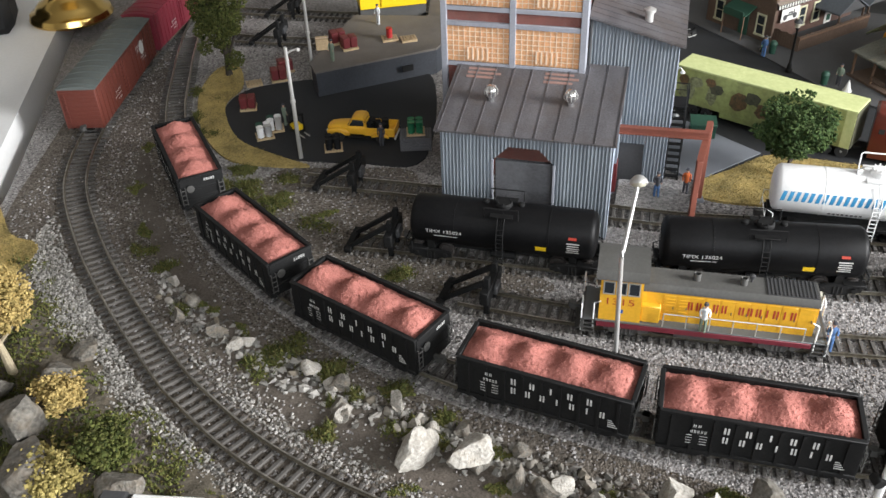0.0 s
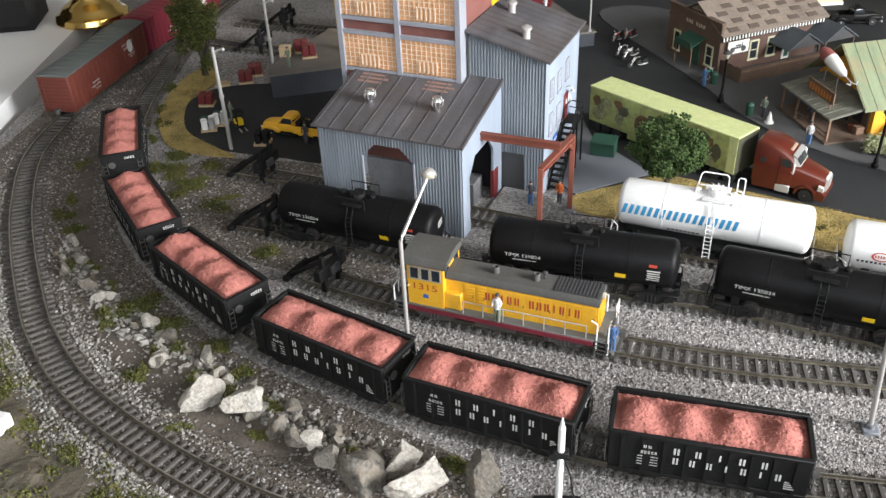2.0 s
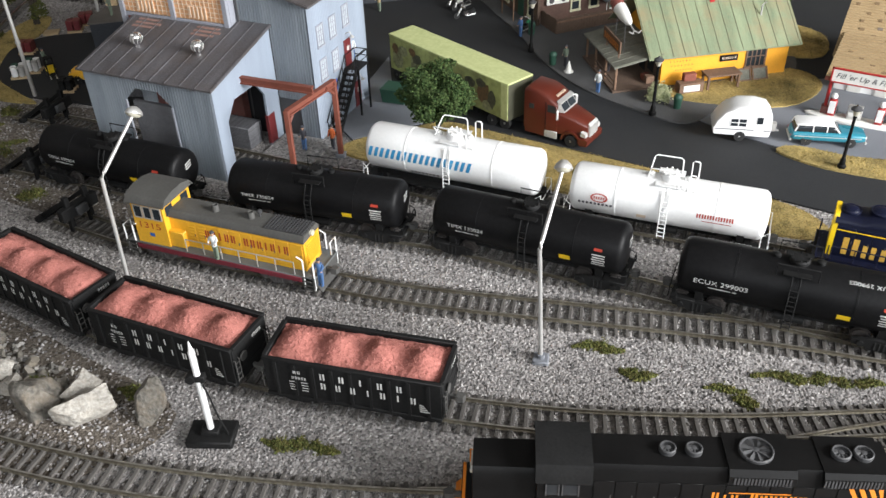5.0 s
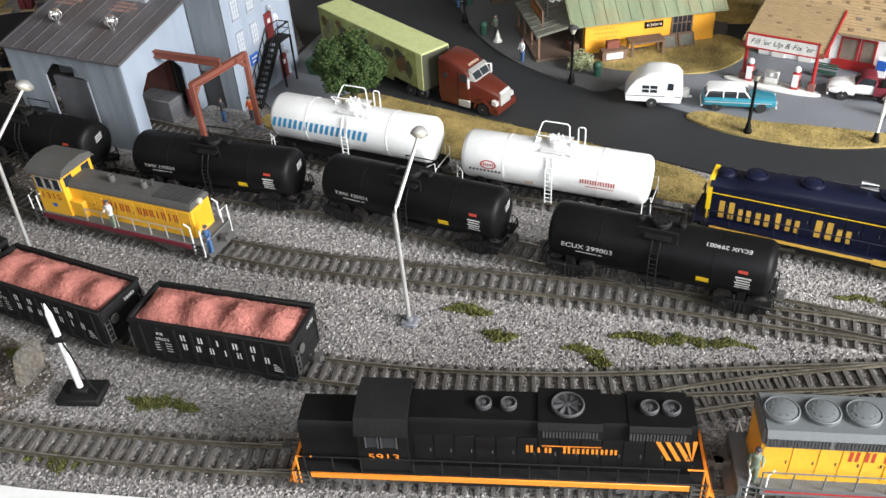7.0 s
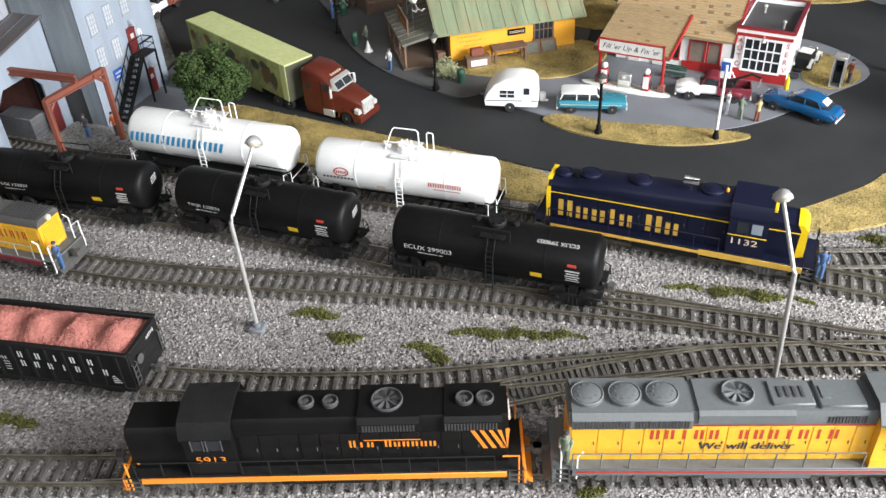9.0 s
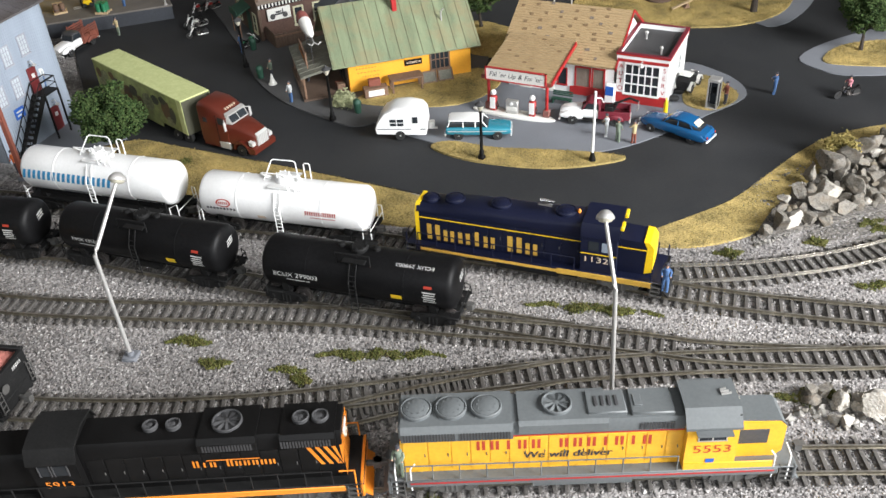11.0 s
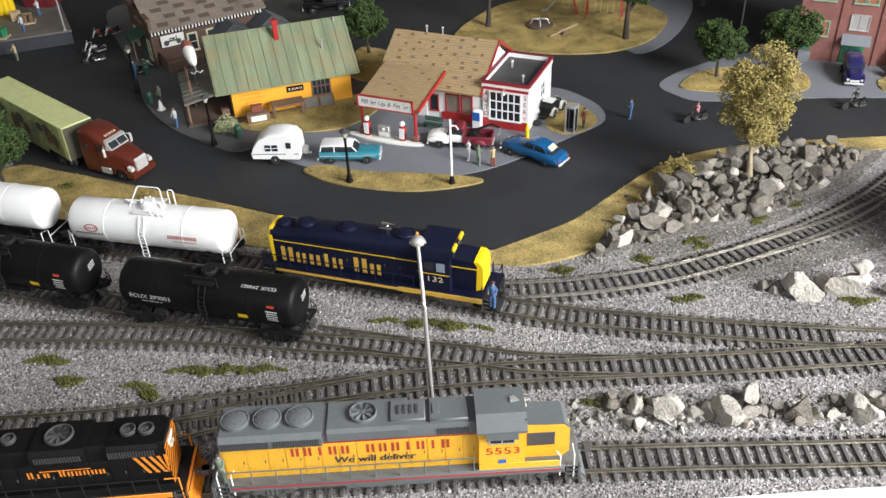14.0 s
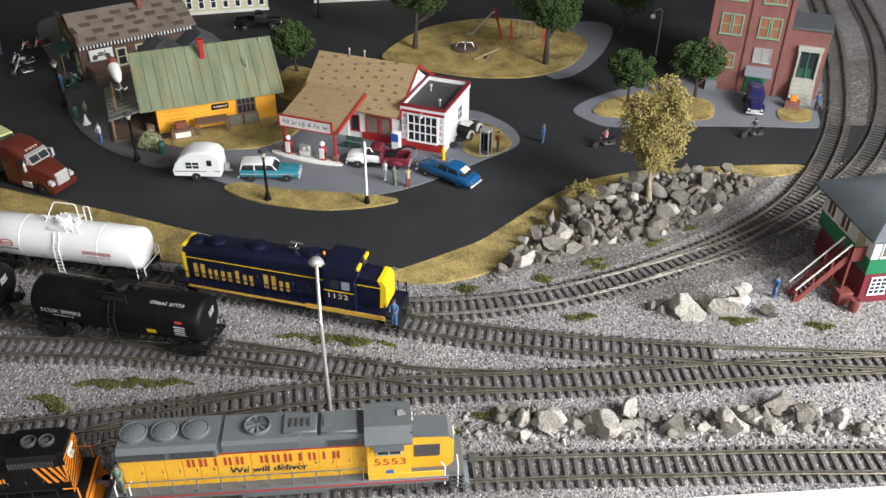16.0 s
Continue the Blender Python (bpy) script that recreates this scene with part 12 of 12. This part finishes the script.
def ballast():
    rng = np.random.default_rng(33)
    n = 150000
    X = rng.uniform(-0.335, 1.32, n)
    Y = 0.285 + 0.75 * rng.uniform(0, 1, n) ** 1.35
    ok = inside(BOARD, X, Y)
    for poly in [ROAD, smooth_line(YARD, 6, True), smooth_line(APRON, 5, True), smooth_line(WALKWAY, 5, True), smooth_line(SLOPE, 6, True)] + [smooth_line(p, 5, True) for p, _ in LAWNS]:
        ok &= ~inside(poly, X, Y)
    c, s = math.cos(radians(-12.5)), math.sin(radians(-12.5))
    lx, ly = (X - 0.019) * c + (Y - 0.637) * s, -(X - 0.019) * s + (Y - 0.637) * c
    ok &= ~((lx > -0.012) & (lx < 0.18) & (ly > -0.001) & (ly < 0.19))
    ok &= ~((X > -0.125) & (Y > 0.86) & (X < 0.05))
    ok &= ~((Y > 0.86) & (X < 1.2) & (X > 0.9))
    for bed in (CURVE_BED, YARD_BED, SHADED_BEND):
        ok &= ~(inside(smooth_line(bed, 5, True), X, Y) & (rng.uniform(0, 1, n) < 0.42))
    bare = rng.uniform(0, 1, n) < np.where(inside(smooth_line(VERGE, 5, True), X, Y), 0.72, np.where(inside(smooth_line(SHADED_FOOT, 5, True), X, Y), 0.30, 0))
    ok &= ~bare
    X, Y = X[ok], Y[ok]
    r = rng.uniform(0.00062, 0.00128, len(X))
    lift = np.zeros(len(X))
    for bed, h in ((CURVE_BED, 0.0003), (YARD_BED, 0.0003), (SHADED_BEND, 0.0003), (VERGE, 0.0005), (SHADED_FOOT, 0.0005)):
        lift = np.where(inside(smooth_line(bed, 5, True), X, Y), np.maximum(lift, h), lift)
    C = np.column_stack([X, Y, rng.uniform(-0.0001, 0.0004, len(X)) + lift])
    V, F = lumps(C, r, rng, (1, 1, 0.75), 0.35)
    ob = new("ballast_stones", raw_mesh("ballast_stones", V, F, "stones"))
    tagged(ob, "loose grey and white ballast stones round the tracks", "gravel", kind="stuff")
    n = 14000
    u = rng.uniform(0, 1, n)
    X = np.concatenate([-0.30 + 0.33 * u, rng.uniform(0.835, 1.10, n)])
    Y = np.concatenate([0.62 - 0.30 * u ** 0.75 + rng.normal(0, 0.020, n), 0.0 * u])
    w = rng.uniform(0, 1, n)
    Y[n:] = 0.566 + (X[n:] - 0.835) * 0.62 + w * 0.085
    ok = inside(BOARD, X, Y) & ~inside(ROAD, X, Y)
    for name in ("main", "gondola", "curve", "siding"):
        L = LINES[name][::3]
        ok &= np.min(np.hypot(X[:, None] - L[:, 0], Y[:, None] - L[:, 1]), axis=1) > 0.018
    X, Y = X[ok], Y[ok]
    C = np.column_stack([X, Y, rng.uniform(0, 0.001, len(X))])
    V, F = lumps(C, rng.uniform(0.0006, 0.0016, len(X)), rng, (1, 1, 0.8), 0.4)
    # larger broken bits strewn between the rocks
    n = 620
    u = rng.uniform(0, 1, n)
    X = np.concatenate([-0.185 + 0.335 * u, rng.uniform(0.85, 1.10, n), rng.uniform(0.81, 1.10, n // 2)])
    Y = np.concatenate([0.575 - 0.215 * u ** 0.62 + rng.normal(0, 0.008, n), np.zeros(n), 0.405 + rng.normal(0, 0.008, n // 2)])
    Y[n:2 * n] = 0.574 + (X[n:2 * n] - 0.835) * 0.60 + rng.uniform(0, 0.075, n)
    ok = ~inside(ROAD, X, Y)
    for name in ("main", "gondola", "curve", "siding"):
        L = LINES[name][::3]
        ok &= np.min(np.hypot(X[:, None] - L[:, 0], Y[:, None] - L[:, 1]), axis=1) > 0.019
    C2 = np.column_stack([X[ok], Y[ok], np.full(ok.sum(), 0.0006)])
    V2, F2 = lumps(C2, rng.uniform(0.0015, 0.0034, len(C2)), rng, (1, 1, 0.8), 0.45)
    V, F = np.concatenate([V, V2]), np.concatenate([F, F2 + len(V)])
    ob = new("rubble", raw_mesh("rubble", V, F, "rubble"))
    tagged(ob, "small broken stone rubble at the foot of the rocks", "gravel", kind="stuff")


grass()
ballast()


def ore_grains():
    """Loose grains lying over each heap of ore."""
    rng = np.random.default_rng(44)
    for heap, lx, ly, load in HEAPS:
        U = rng.uniform(0.01, 0.99, (2600, 2))
        C = np.array([heap(u, v) for u, v in U]) * 0.001
        V, F = lumps(C, rng.uniform(0.00025, 0.0006, len(C)), rng, (1, 1, 0.8), 0.4)
        ob = new("ore_gravel", raw_mesh("ore_gravel", V, F, "oregrain"))
        ob.parent = load
        tagged(ob, "loose pink ore gravel over the heap", kind="stuff")


MAT["oregrain"] = grain_mat("ore_grains", [(0.31, 0.115, 0.093), (0.40, 0.155, 0.128), (0.47, 0.20, 0.168), (0.36, 0.135, 0.11)], 0.8)
ore_grains()

tracks()
